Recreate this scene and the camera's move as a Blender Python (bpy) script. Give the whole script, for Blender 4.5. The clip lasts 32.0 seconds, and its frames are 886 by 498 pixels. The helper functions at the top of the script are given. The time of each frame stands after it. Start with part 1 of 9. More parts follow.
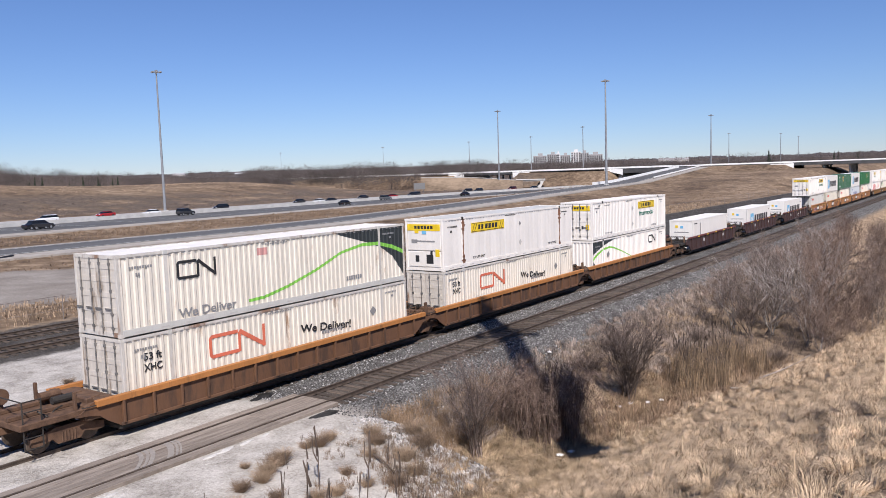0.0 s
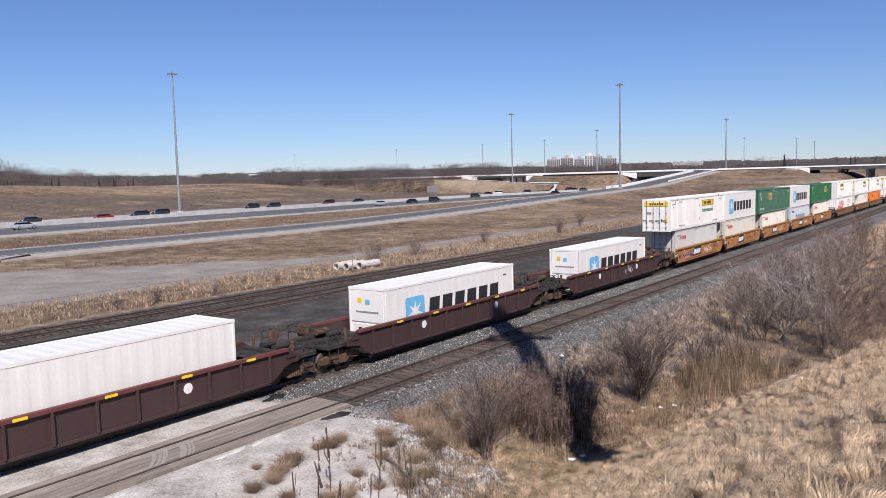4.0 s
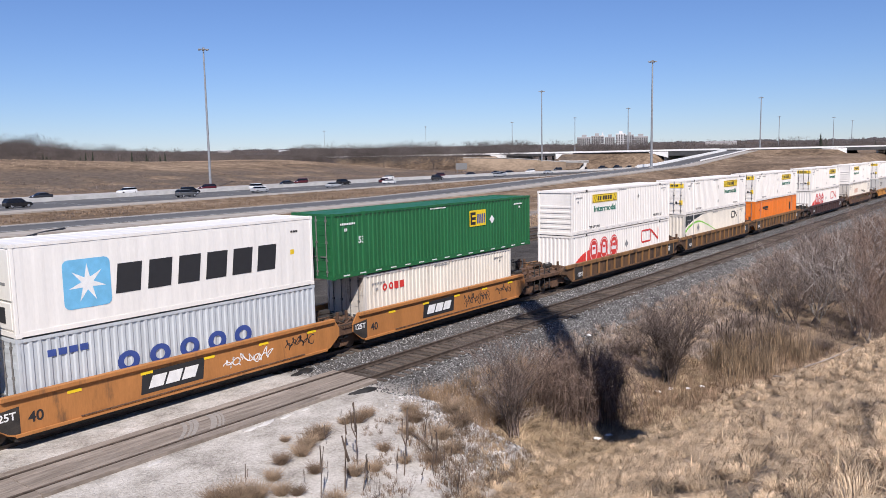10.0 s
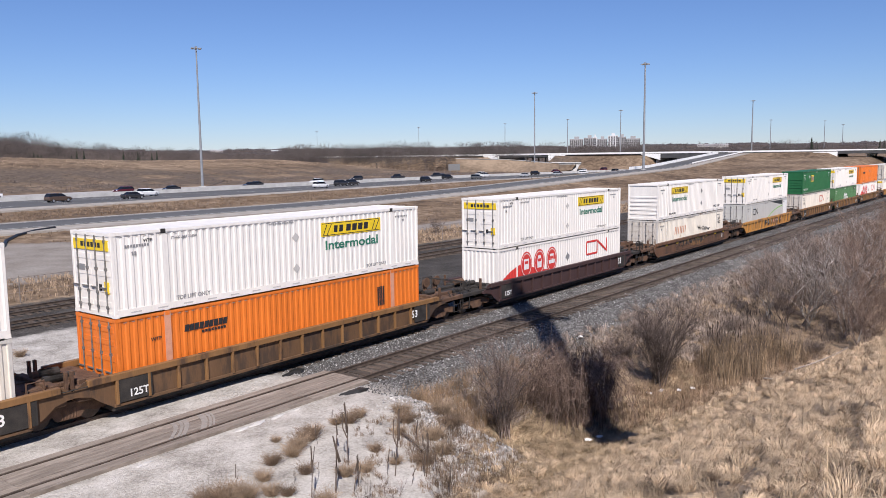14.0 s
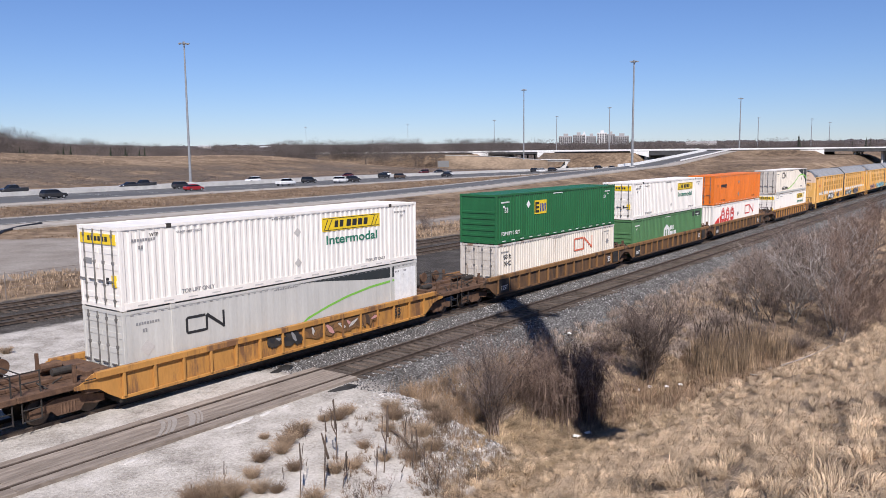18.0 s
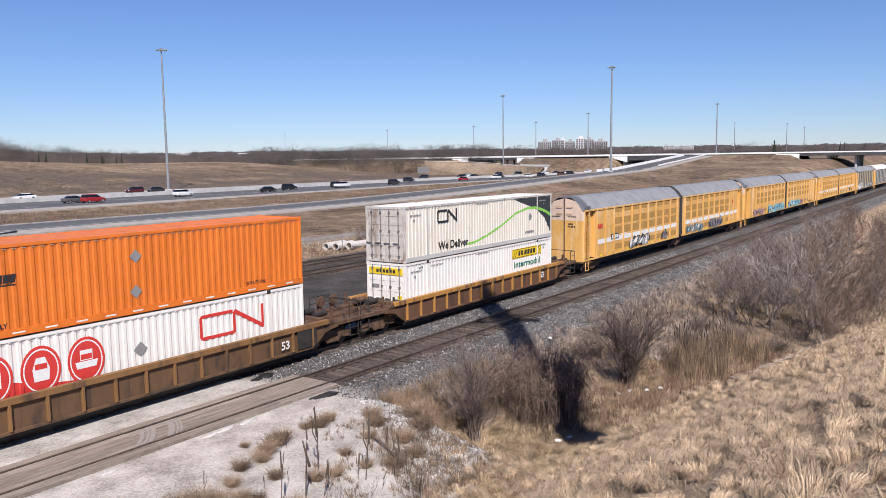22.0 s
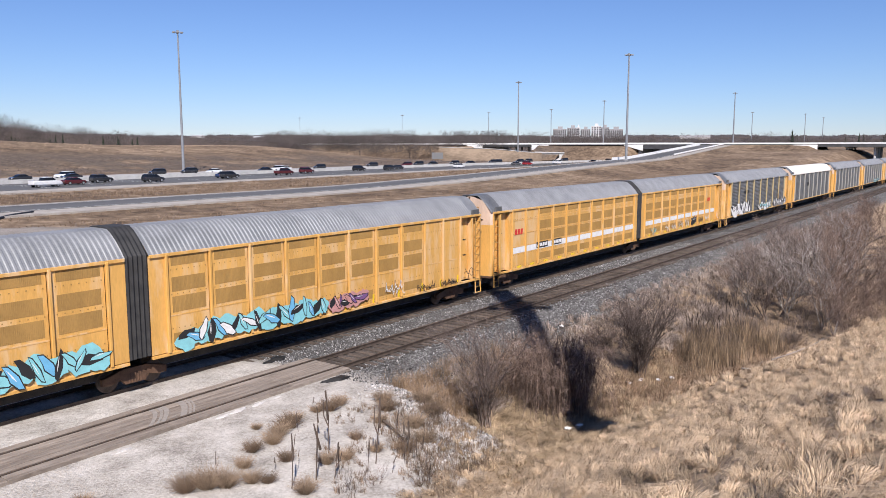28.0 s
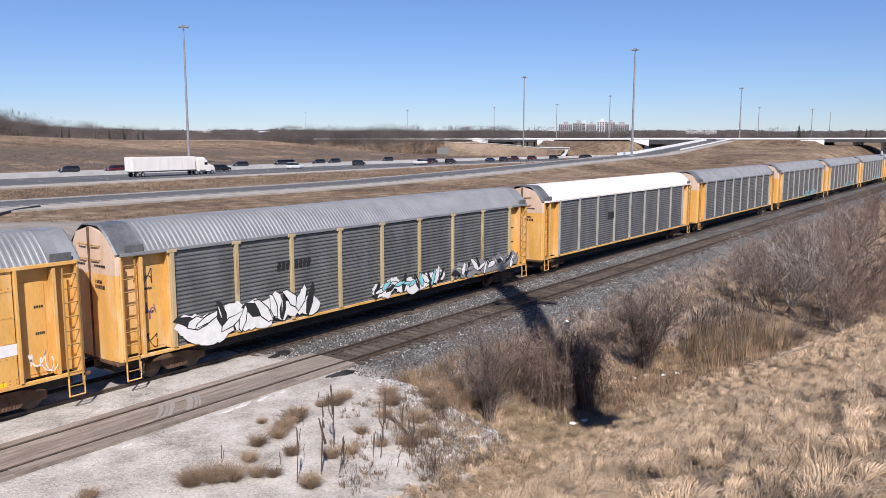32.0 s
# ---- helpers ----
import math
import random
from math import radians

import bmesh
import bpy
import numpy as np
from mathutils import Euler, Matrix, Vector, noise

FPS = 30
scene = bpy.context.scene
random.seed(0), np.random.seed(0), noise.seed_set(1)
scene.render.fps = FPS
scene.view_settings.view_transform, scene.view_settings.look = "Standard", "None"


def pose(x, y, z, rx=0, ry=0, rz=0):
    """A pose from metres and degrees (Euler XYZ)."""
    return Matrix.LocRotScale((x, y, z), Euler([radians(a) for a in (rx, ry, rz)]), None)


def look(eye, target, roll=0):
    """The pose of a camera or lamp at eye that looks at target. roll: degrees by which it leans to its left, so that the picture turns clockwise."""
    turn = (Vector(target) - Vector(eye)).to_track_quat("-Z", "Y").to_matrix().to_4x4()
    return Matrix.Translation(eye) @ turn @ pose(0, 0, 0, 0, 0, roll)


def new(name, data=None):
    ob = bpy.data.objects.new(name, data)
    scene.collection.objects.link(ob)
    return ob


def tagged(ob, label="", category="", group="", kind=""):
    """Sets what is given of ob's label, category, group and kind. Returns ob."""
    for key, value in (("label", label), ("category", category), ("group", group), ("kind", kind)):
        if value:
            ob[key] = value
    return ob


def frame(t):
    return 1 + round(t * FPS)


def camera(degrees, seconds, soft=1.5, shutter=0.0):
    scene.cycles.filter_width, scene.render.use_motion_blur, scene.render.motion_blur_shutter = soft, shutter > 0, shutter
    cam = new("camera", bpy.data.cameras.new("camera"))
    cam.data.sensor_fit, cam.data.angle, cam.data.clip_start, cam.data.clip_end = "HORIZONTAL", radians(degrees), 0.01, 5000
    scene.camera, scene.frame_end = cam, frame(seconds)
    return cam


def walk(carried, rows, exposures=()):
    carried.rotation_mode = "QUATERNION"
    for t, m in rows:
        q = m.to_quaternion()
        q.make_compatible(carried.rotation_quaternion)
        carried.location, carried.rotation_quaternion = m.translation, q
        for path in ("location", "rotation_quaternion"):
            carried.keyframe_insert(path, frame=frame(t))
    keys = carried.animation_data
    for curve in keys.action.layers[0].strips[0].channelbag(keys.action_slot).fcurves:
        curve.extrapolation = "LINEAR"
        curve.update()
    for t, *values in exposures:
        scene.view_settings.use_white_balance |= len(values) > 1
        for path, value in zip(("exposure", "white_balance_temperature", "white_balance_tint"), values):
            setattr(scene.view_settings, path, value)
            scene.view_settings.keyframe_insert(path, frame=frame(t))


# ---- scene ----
EYE = Vector((0.036, -24.600, 8.564))


def aim(yaw, down, roll):
    """Pose of the standing camera: yaw from the tracks' line towards the highway, degrees below the horizon, roll."""
    a, b = radians(yaw), radians(down)
    way = Vector((math.cos(a) * math.cos(b), math.sin(a) * math.cos(b), -math.sin(b)))
    return look(EYE, EYE + way, roll)


cam = camera(58.88, 32.0, soft=0.75)
walk(cam, [
    (0, aim(35.06, 5.35, -1.85)), (0.5, aim(35.21, 5.25, -1.89)),
    (1, aim(35.32, 5.14, -1.90)), (1.5, aim(35.43, 5.02, -1.88)),
    (2, aim(35.54, 4.94, -1.85)), (2.5, aim(35.63, 4.88, -1.83)),
    (3, aim(35.69, 4.90, -1.77)), (3.5, aim(35.79, 4.98, -1.66)),
    (5.5, aim(36.83, 5.79, -1.05)), (6, aim(37.04, 6.00, -1.00)),
    (6.5, aim(37.23, 6.18, -0.99)), (7, aim(37.39, 6.31, -1.00)),
    (7.5, aim(37.51, 6.35, -1.04)), (8, aim(37.62, 6.37, -1.06)),
    (8.5, aim(37.75, 6.41, -1.06)), (9, aim(37.91, 6.50, -1.07)),
    (9.5, aim(38.04, 6.62, -1.09)), (10, aim(38.08, 6.71, -1.09)),
    (10.5, aim(38.05, 6.75, -1.04)), (11, aim(37.95, 6.74, -0.95)),
    (11.5, aim(37.85, 6.72, -0.87)), (12, aim(37.78, 6.69, -0.78)),
    (12.5, aim(37.72, 6.67, -0.72)), (13, aim(37.67, 6.67, -0.67)),
    (13.5, aim(37.61, 6.66, -0.68)), (14, aim(37.51, 6.66, -0.71)),
    (14.5, aim(37.39, 6.66, -0.76)), (16.5, aim(36.99, 6.65, -0.66)),
    (17, aim(36.93, 6.75, -0.57)), (17.5, aim(36.84, 6.86, -0.53)),
    (18, aim(36.71, 6.91, -0.53)), (18.5, aim(36.56, 6.89, -0.57)),
    (19, aim(36.39, 6.83, -0.61)), (19.5, aim(36.21, 6.75, -0.66)),
    (20, aim(36.04, 6.68, -0.72)), (20.5, aim(35.87, 6.62, -0.79)),
    (21, aim(35.68, 6.57, -0.81)), (21.5, aim(35.47, 6.53, -0.82)),
    (22, aim(35.27, 6.50, -0.78)), (22.5, aim(35.13, 6.50, -0.73)),
    (23, aim(35.06, 6.50, -0.71)), (23.5, aim(35.09, 6.51, -0.70)),
    (24, aim(35.21, 6.56, -0.63)), (24.5, aim(35.40, 6.67, -0.52)),
    (25, aim(35.63, 6.83, -0.34)), (25.5, aim(35.86, 7.02, -0.16)),
    (27.5, aim(36.20, 7.38, -0.01)), (28, aim(36.23, 7.50, -0.02)),
    (28.5, aim(36.27, 7.63, -0.02)), (29, aim(36.32, 7.74, 0.03)),
    (29.5, aim(36.36, 7.87, 0.09)), (30, aim(36.42, 8.01, 0.11)),
    (30.5, aim(36.48, 8.11, 0.11)), (31, aim(36.53, 8.12, 0.09)),
    (31.5, aim(36.57, 8.02, 0.06)), (32, aim(36.61, 7.86, 0.04)),
], exposures=[(t, e, 6280, 17) for t, e in ((0, 0.16), (4, 0.15), (6, 0.18), (8, 0.18), (13, 0.13), (17, 0.15), (22, 0.21), (25, 0.25), (28, 0.28), (32, 0.22))])

# ---- daylight: clear spring noon, sun behind the viewer's left shoulder ----
SUN_WAY = Vector((0.72, 0.69, 0.0)).normalized()          # ground direction in which shadows fall
SUN_UP = radians(45)
world = bpy.data.worlds.new("sky")
scene.world = world
world.use_nodes = True
wn = world.node_tree
sky = wn.nodes.new("ShaderNodeTexSky")
sky.sky_type, sky.sun_disc = "NISHITA", False
sky.sun_elevation, sky.sun_rotation = SUN_UP, math.atan2(-SUN_WAY.x, -SUN_WAY.y)
sky.altitude, sky.air_density, sky.dust_density, sky.ozone_density = 200, 1.0, 0.0, 6.0
wn.nodes["Background"].inputs["Strength"].default_value = 0.075
clear = wn.nodes.new("ShaderNodeMix")
clear.data_type, clear.blend_type = "RGBA", "MULTIPLY"
clear.inputs["Factor"].default_value, clear.inputs["B"].default_value = 1.0, (0.890, 0.972, 1.17, 1)
wn.links.new(sky.outputs[0], clear.inputs["A"])
wn.links.new(clear.outputs["Result"], wn.nodes["Background"].inputs["Color"])
sun = new("sun", bpy.data.lights.new("sun", "SUN"))
sun.data.energy, sun.data.angle, sun.data.color = 5.3, radians(0.53), (1.0, 0.945, 0.845)
sun.matrix_world = look((0, 0, 60), Vector((0, 0, 60)) + SUN_WAY * math.cos(SUN_UP) - Vector((0, 0, math.sin(SUN_UP))))


# ---- materials ----
def nodes_of(m):
    m.use_nodes = True
    t = m.node_tree
    return t, t.nodes, t.links, t.nodes["Principled BSDF"]


def surf(name, dark, light, scale=3.0, rough=0.7, metal=0.0, bump=0.0, fine=40.0, stretch=(1, 1, 1), rust=None, rust_at=0.62, vary=0.0, coat=0.0, space="Object"):
    """Two colours mixed by noise at two sizes, optional rust or dirt patches, fine relief, a shade that differs piece by piece."""
    m = bpy.data.materials.new(name)
    t, n, l, b = nodes_of(m)
    co = n.new("ShaderNodeTexCoord") if space == "Object" else n.new("ShaderNodeNewGeometry")
    mp = n.new("ShaderNodeMapping")
    mp.inputs["Scale"].default_value = stretch
    if space == "Object":
        # each piece takes its own stretch of the pattern
        info0, off = n.new("ShaderNodeObjectInfo"), n.new("ShaderNodeVectorMath")
        off.operation = "MULTIPLY_ADD"
        off.inputs[1].default_value = (83, 47, 61)
        l.new(info0.outputs["Random"], off.inputs[0])
        l.new(co.outputs["Object"], off.inputs[2])
        l.new(off.outputs[0], mp.inputs[0])
    else:
        l.new(co.outputs["Position"], mp.inputs[0])
    big, small = n.new("ShaderNodeTexNoise"), n.new("ShaderNodeTexNoise")
    big.inputs["Scale"].default_value, big.inputs["Detail"].default_value = scale, 5
    small.inputs["Scale"].default_value, small.inputs["Detail"].default_value = fine, 3
    for k in (big, small):
        l.new(mp.outputs[0], k.inputs["Vector"])
    add = n.new("ShaderNodeMath")
    add.operation = "MULTIPLY_ADD"
    l.new(small.outputs[0], add.inputs[0])
    add.inputs[1].default_value = 0.6
    l.new(big.outputs[0], add.inputs[2])
    ramp = n.new("ShaderNodeValToRGB")
    ramp.color_ramp.elements[0].position, ramp.color_ramp.elements[1].position = 0.55, 1.05
    ramp.color_ramp.elements[0].color, ramp.color_ramp.elements[1].color = (*dark, 1), (*light, 1)
    l.new(add.outputs[0], ramp.inputs[0])
    out = ramp.outputs[0]
    if rust:
        patch = n.new("ShaderNodeTexNoise")
        patch.inputs["Scale"].default_value, patch.inputs["Detail"].default_value, patch.inputs["Roughness"].default_value = 1.3, 8, 0.68
        l.new(mp.outputs[0], patch.inputs["Vector"])
        cut = n.new("ShaderNodeMapRange")
        cut.inputs["From Min"].default_value, cut.inputs["From Max"].default_value = rust_at, rust_at + 0.10
        l.new(patch.outputs[0], cut.inputs["Value"])
        mix = n.new("ShaderNodeMix")
        mix.data_type = "RGBA"
        l.new(cut.outputs[0], mix.inputs["Factor"])
        l.new(out, mix.inputs["A"])
        mix.inputs["B"].default_value = (*rust, 1)
        out = mix.outputs["Result"]
    if vary:
        info, mr, hsv = n.new("ShaderNodeObjectInfo"), n.new("ShaderNodeMapRange"), n.new("ShaderNodeHueSaturation")
        mr.inputs["To Min"].default_value, mr.inputs["To Max"].default_value = 1 - vary, 1 + vary
        l.new(info.outputs["Random"], mr.inputs["Value"])
        l.new(mr.outputs[0], hsv.inputs["Value"])
        l.new(out, hsv.inputs["Color"])
        out = hsv.outputs[0]
    l.new(out, b.inputs["Base Color"])
    b.inputs["Roughness"].default_value, b.inputs["Metallic"].default_value = rough, metal
    b.inputs["Coat Weight"].default_value = coat
    if bump:
        bp = n.new("ShaderNodeBump")
        bp.inputs["Strength"].default_value, bp.inputs["Distance"].default_value = 0.6, bump
        l.new(add.outputs[0], bp.inputs["Height"])
        l.new(bp.outputs[0], b.inputs["Normal"])
    return m


def tint(c, k):
    return tuple(min(1, v * k) for v in c)


def paint(name, c, rough=0.45, dirt=(0.12, 0.09, 0.07), dirt_at=0.66, streak=True, deep=0.78):
    """Worn vehicle paint: faint streaks running down, specks of rust and road dirt."""
    return surf(name, tint(c, deep), tint(c, 1.04), 1.6, rough, 0, 0.002, 22, (1, 1, 0.22) if streak else (1, 1, 1), dirt, dirt_at)


def flat(name, c, rough=0.6, metal=0.0):
    return surf(name, tint(c, 0.85), tint(c, 1.05), 4, rough, metal)


WHITE = paint("white_box_paint", (0.81, 0.772, 0.715), 0.45, (0.34, 0.27, 0.21), 0.68, deep=0.90)
CREAM = paint("weathered_cream_paint", (0.72, 0.665, 0.57), 0.55, (0.30, 0.19, 0.12), 0.60, deep=0.84)
BEIGE = paint("beige_grey_box_paint", (0.58, 0.555, 0.47), 0.55, (0.30, 0.22, 0.15), 0.66, deep=0.86)
GRIME = paint("grimy_white_door_paint", (0.60, 0.555, 0.49), 0.6, (0.26, 0.20, 0.15), 0.54)
RAIL_GRIME = paint("scuffed_white_rail_paint", (0.58, 0.55, 0.50), 0.6, (0.24, 0.15, 0.10), 0.54)
GREY_BOX = paint("light_grey_box_paint", (0.53, 0.525, 0.49), 0.5, deep=0.88)
REEFER = paint("reefer_white_paint", (0.79, 0.765, 0.715), 0.4, (0.30, 0.22, 0.15), 0.72, deep=0.93)
GREEN = paint("deep_green_box_paint", (0.017, 0.128, 0.044), 0.42)
GREEN_WORN = paint("faded_green_box_paint", (0.044, 0.132, 0.074), 0.55, (0.11, 0.145, 0.12), 0.54)
MOSS = paint("mid_green_box_paint", (0.085, 0.205, 0.085), 0.5)
ORANGE = paint("orange_box_paint", (0.76, 0.19, 0.024), 0.45)
BLUE_GREY = paint("pale_blue_grey_box_paint", (0.50, 0.535, 0.555), 0.5, (0.26, 0.2, 0.15), 0.62, deep=0.86)
BROWN = paint("oxide_brown_paint", (0.140, 0.070, 0.037), 0.65, (0.070, 0.040, 0.026), 0.50)
WELL_BROWN = paint("grimy_brown_well_paint", (0.135, 0.074, 0.036), 0.65, (0.060, 0.038, 0.025), 0.49)
TAN = paint("rusty_yellow_brown_paint", (0.235, 0.122, 0.045), 0.65, (0.085, 0.048, 0.028), 0.52)
AMBER = paint("weathered_amber_paint", (0.43, 0.180, 0.052), 0.6, (0.16, 0.08, 0.035), 0.58)
YELLOW_CAR = paint("wagon_yellow_paint", (0.46, 0.225, 0.055), 0.6, (0.17, 0.085, 0.04), 0.515)
MAROON = paint("dark_maroon_paint", (0.060, 0.032, 0.030), 0.6, (0.12, 0.05, 0.04), 0.64)
RED_EDGE = paint("rusty_red_paint", (0.135, 0.042, 0.036), 0.65)
RACK = paint("autorack_yellow_paint", (0.71, 0.395, 0.105), 0.5, (0.70, 0.46, 0.22), 0.50)
RACK_DARK = paint("autorack_mesh_brown", (0.40, 0.235, 0.068), 0.7)
RACK_POST = paint("weathered_pale_post_paint", (0.50, 0.40, 0.22), 0.6, (0.3, 0.2, 0.1), 0.56)
DOOR_BAR = surf("grimy_lock_bar_steel", (0.10, 0.095, 0.09), (0.24, 0.23, 0.22), 4, 0.6, 0.3)
GALV = surf("galvanised_steel", (0.112, 0.116, 0.116), (0.20, 0.205, 0.203), 1.2, 0.5, 0.35, 0.002, 18, (1, 1, 0.3), (0.22, 0.2, 0.18), 0.66)
GALV_ROOF = surf("galvanised_roof_steel", (0.20, 0.207, 0.212), (0.30, 0.307, 0.314), 1.0, 0.55, 0.25, 0.002, 15)
DOOR_HEAD = paint("bleached_pinkish_door_paint", (0.66, 0.50, 0.38), 0.6, (0.50, 0.34, 0.18), 0.6)
HOOD = surf("dull_hood_steel", (0.10, 0.105, 0.11), (0.20, 0.205, 0.21), 0.9, 0.5, 0.3, 0.003, 8)
GALV_PALE = surf("pale_weathered_post_steel", (0.30, 0.29, 0.26), (0.44, 0.43, 0.39), 2, 0.6, 0.1)
ROOF_WHITE = surf("chalky_white_roof_paint", (0.66, 0.62, 0.55), (0.80, 0.77, 0.70), 1.0, 0.6)
STEEL_DARK = surf("grimy_black_steel", (0.012, 0.011, 0.010), (0.045, 0.038, 0.032), 3, 0.75, 0.0, 0.003)
RUST_GEAR = surf("rusty_brown_steel", (0.060, 0.032, 0.020), (0.15, 0.085, 0.05), 4, 0.8, 0.1, 0.003)
BELLOWS = surf("dark_folded_rubber", (0.015, 0.015, 0.016), (0.040, 0.039, 0.038), 3, 0.8)
RUST_STAIN = surf("ragged_rust_stain", (0.10, 0.045, 0.026), (0.26, 0.125, 0.07), 3, 0.85)
INK = flat("black_marking", (0.022, 0.022, 0.024))
SIGN_YELLOW = flat("yellow_marking", (0.80, 0.56, 0.02), 0.4)
REFLEX = flat("reflective_yellow_tape", (0.86, 0.60, 0.02), 0.35)
MARK_WHITE = flat("white_marking", (0.78, 0.78, 0.76))
MARK_RED = flat("red_marking", (0.62, 0.045, 0.035))
MARK_ORANGE = flat("faded_orange_red_marking", (0.64, 0.16, 0.09))
MARK_BLUE = flat("dark_blue_marking", (0.04, 0.075, 0.27))
MARK_SKY = flat("light_blue_marking", (0.16, 0.46, 0.70))
MARK_GREEN = flat("dark_green_marking", (0.02, 0.17, 0.11))
MARK_LIME = flat("bright_green_marking", (0.20, 0.50, 0.07))
MARK_DARK = flat("charcoal_green_marking", (0.028, 0.034, 0.036))
MARK_GREY = flat("grey_marking", (0.25, 0.25, 0.25))
MARK_FAINT = flat("pale_placard_holder", (0.52, 0.50, 0.47))
SALMON = flat("salmon_post_paint", (0.62, 0.30, 0.19))
MARK_TEAL = flat("pale_teal_spray_paint", (0.25, 0.60, 0.64))
MARK_PINK = flat("dusty_pink_spray_paint", (0.55, 0.28, 0.26))
MARK_VIOLET = flat("violet_spray_paint", (0.20, 0.10, 0.24))
RAIL_TOP = surf("rolled_rail_steel", (0.055, 0.040, 0.030), (0.13, 0.10, 0.08), 4, 0.6, 0.3)


# ---- mesh tools ----
class Shell:
    """Collects faces quickly; becomes one mesh."""

    def __init__(self):
        self.v, self.f = [], []

    def face(self, pts):
        k = len(self.v)
        self.v.extend(tuple(p) for p in pts)
        self.f.append(tuple(range(k, k + len(pts))))

    def box(self, x0, x1, y0, y1, z0, z1, bev=0.0):
        if bev <= 0:
            k = len(self.v)
            self.v += [(x, y, z) for x in (x0, x1) for y in (y0, y1) for z in (z0, z1)]
            for q in ((0, 1, 3, 2), (4, 6, 7, 5), (0, 4, 5, 1), (2, 3, 7, 6), (0, 2, 6, 4), (1, 5, 7, 3)):
                self.f.append(tuple(k + i for i in q))
            return self
        b = bev
        ring = [(x0 + b, y0), (x1 - b, y0), (x1, y0 + b), (x1, y1 - b), (x1 - b, y1), (x0 + b, y1), (x0, y1 - b), (x0, y0 + b)]
        cx, cy = (x0 + x1) / 2, (y0 + y1) / 2
        fx, fy = max(0.01, 1 - 2 * b / (x1 - x0)), max(0.01, 1 - 2 * b / (y1 - y0))
        small = [(cx + (x - cx) * fx, cy + (y - cy) * fy) for x, y in ring]
        self.loft([[(x, y, z0) for x, y in small], [(x, y, z0 + b) for x, y in ring], [(x, y, z1 - b) for x, y in ring], [(x, y, z1) for x, y in small]])
        return self

    def loft(self, rings, close=True, caps=True):
        k, n = len(self.v), len(rings[0])
        for r in rings:
            self.v.extend(tuple(p) for p in r)
        for i in range(len(rings) - 1):
            for j in range(n if close else n - 1):
                a, b = k + i * n + j, k + i * n + (j + 1) % n
                self.f.append((a, b, b + n, a + n))
        if caps:
            self.f.append(tuple(k + j for j in reversed(range(n))))
            self.f.append(tuple(k + (len(rings) - 1) * n + j for j in range(n)))
        return self

    def tube(self, path, r0, r1=None, n=6):
        """A round bar along a path, tapering from r0 to r1."""
        r1 = r0 if r1 is None else r1
        pts = [Vector(p) for p in path]
        rings = []
        for i, p in enumerate(pts):
            d = (pts[min(i + 1, len(pts) - 1)] - pts[max(i - 1, 0)]).normalized()
            a = d.cross(Vector((0, 0, 1)) if abs(d.z) < 0.9 else Vector((1, 0, 0))).normalized()
            b = d.cross(a)
            r = r0 + (r1 - r0) * i / (len(pts) - 1)
            rings.append([p + (a * math.cos(u) + b * math.sin(u)) * r for u in (2 * math.pi * j / n for j in range(n))])
        return self.loft(rings)

    def wheel(self, x, y0, y1, z, r, n=16):
        """A disc across y, with a bevelled rim."""
        e = min(0.03, (y1 - y0) * 0.25)
        rings = [[(x + q * math.cos(u), y, z + q * math.sin(u)) for u in (2 * math.pi * j / n for j in range(n))] for q, y in ((r - e, y0), (r, y0 + e), (r, y1 - e), (r - e, y1))]
        return self.loft(rings)

    def mesh(self, name, smooth=False):
        me = bpy.data.meshes.new(name)
        me.from_pydata(self.v, [], self.f)
        bm = bmesh.new()
        bm.from_mesh(me)
        bmesh.ops.recalc_face_normals(bm, faces=bm.faces)
        bm.to_mesh(me)
        bm.free()
        if smooth:
            me.shade_smooth()
        return me


def arrays_mesh(name, verts, faces):
    """Large meshes straight from numpy arrays; faces all of one size."""
    me = bpy.data.meshes.new(name)
    n, k = faces.shape
    me.vertices.add(len(verts))
    me.vertices.foreach_set("co", np.asarray(verts, np.float32).ravel())
    me.loops.add(n * k)
    me.loops.foreach_set("vertex_index", faces.astype(np.int32).ravel())
    me.polygons.add(n)
    me.polygons.foreach_set("loop_start", np.arange(0, n * k, k, dtype=np.int32))
    me.update(calc_edges=True)
    me.validate()
    return me


def part(name, shape, material, parent, label="", at=None):
    """ONE mesh object under a thing or part. shape: a Shell or a mesh to share."""
    me = shape.mesh(name) if isinstance(shape, Shell) else shape
    if not me.materials:
        me.materials.append(material)
    ob = new(name, me)
    if me.materials[0] is not material:
        ob.material_slots[0].link = "OBJECT"
        ob.material_slots[0].material = material
    ob.parent = parent
    if at is not None:
        ob.matrix_basis = at
    if label:
        ob["label"] = label
    return ob


def thing(name, label, category, group="", kind="", at=None):
    ob = tagged(new(name), label, category, group, kind)
    ob.empty_display_size = 0.2
    if at is not None:
        ob.matrix_basis = at
    return ob


def solid(name, shape, material, label, category="", group="", kind="", at=None):
    """A top-level thing that is one mesh."""
    me = shape.mesh(name) if isinstance(shape, Shell) else shape
    if not me.materials:
        me.materials.append(material)
    ob = tagged(new(name, me), label, category, group, kind)
    if at is not None:
        ob.matrix_basis = at
    return ob


WORDS = {}


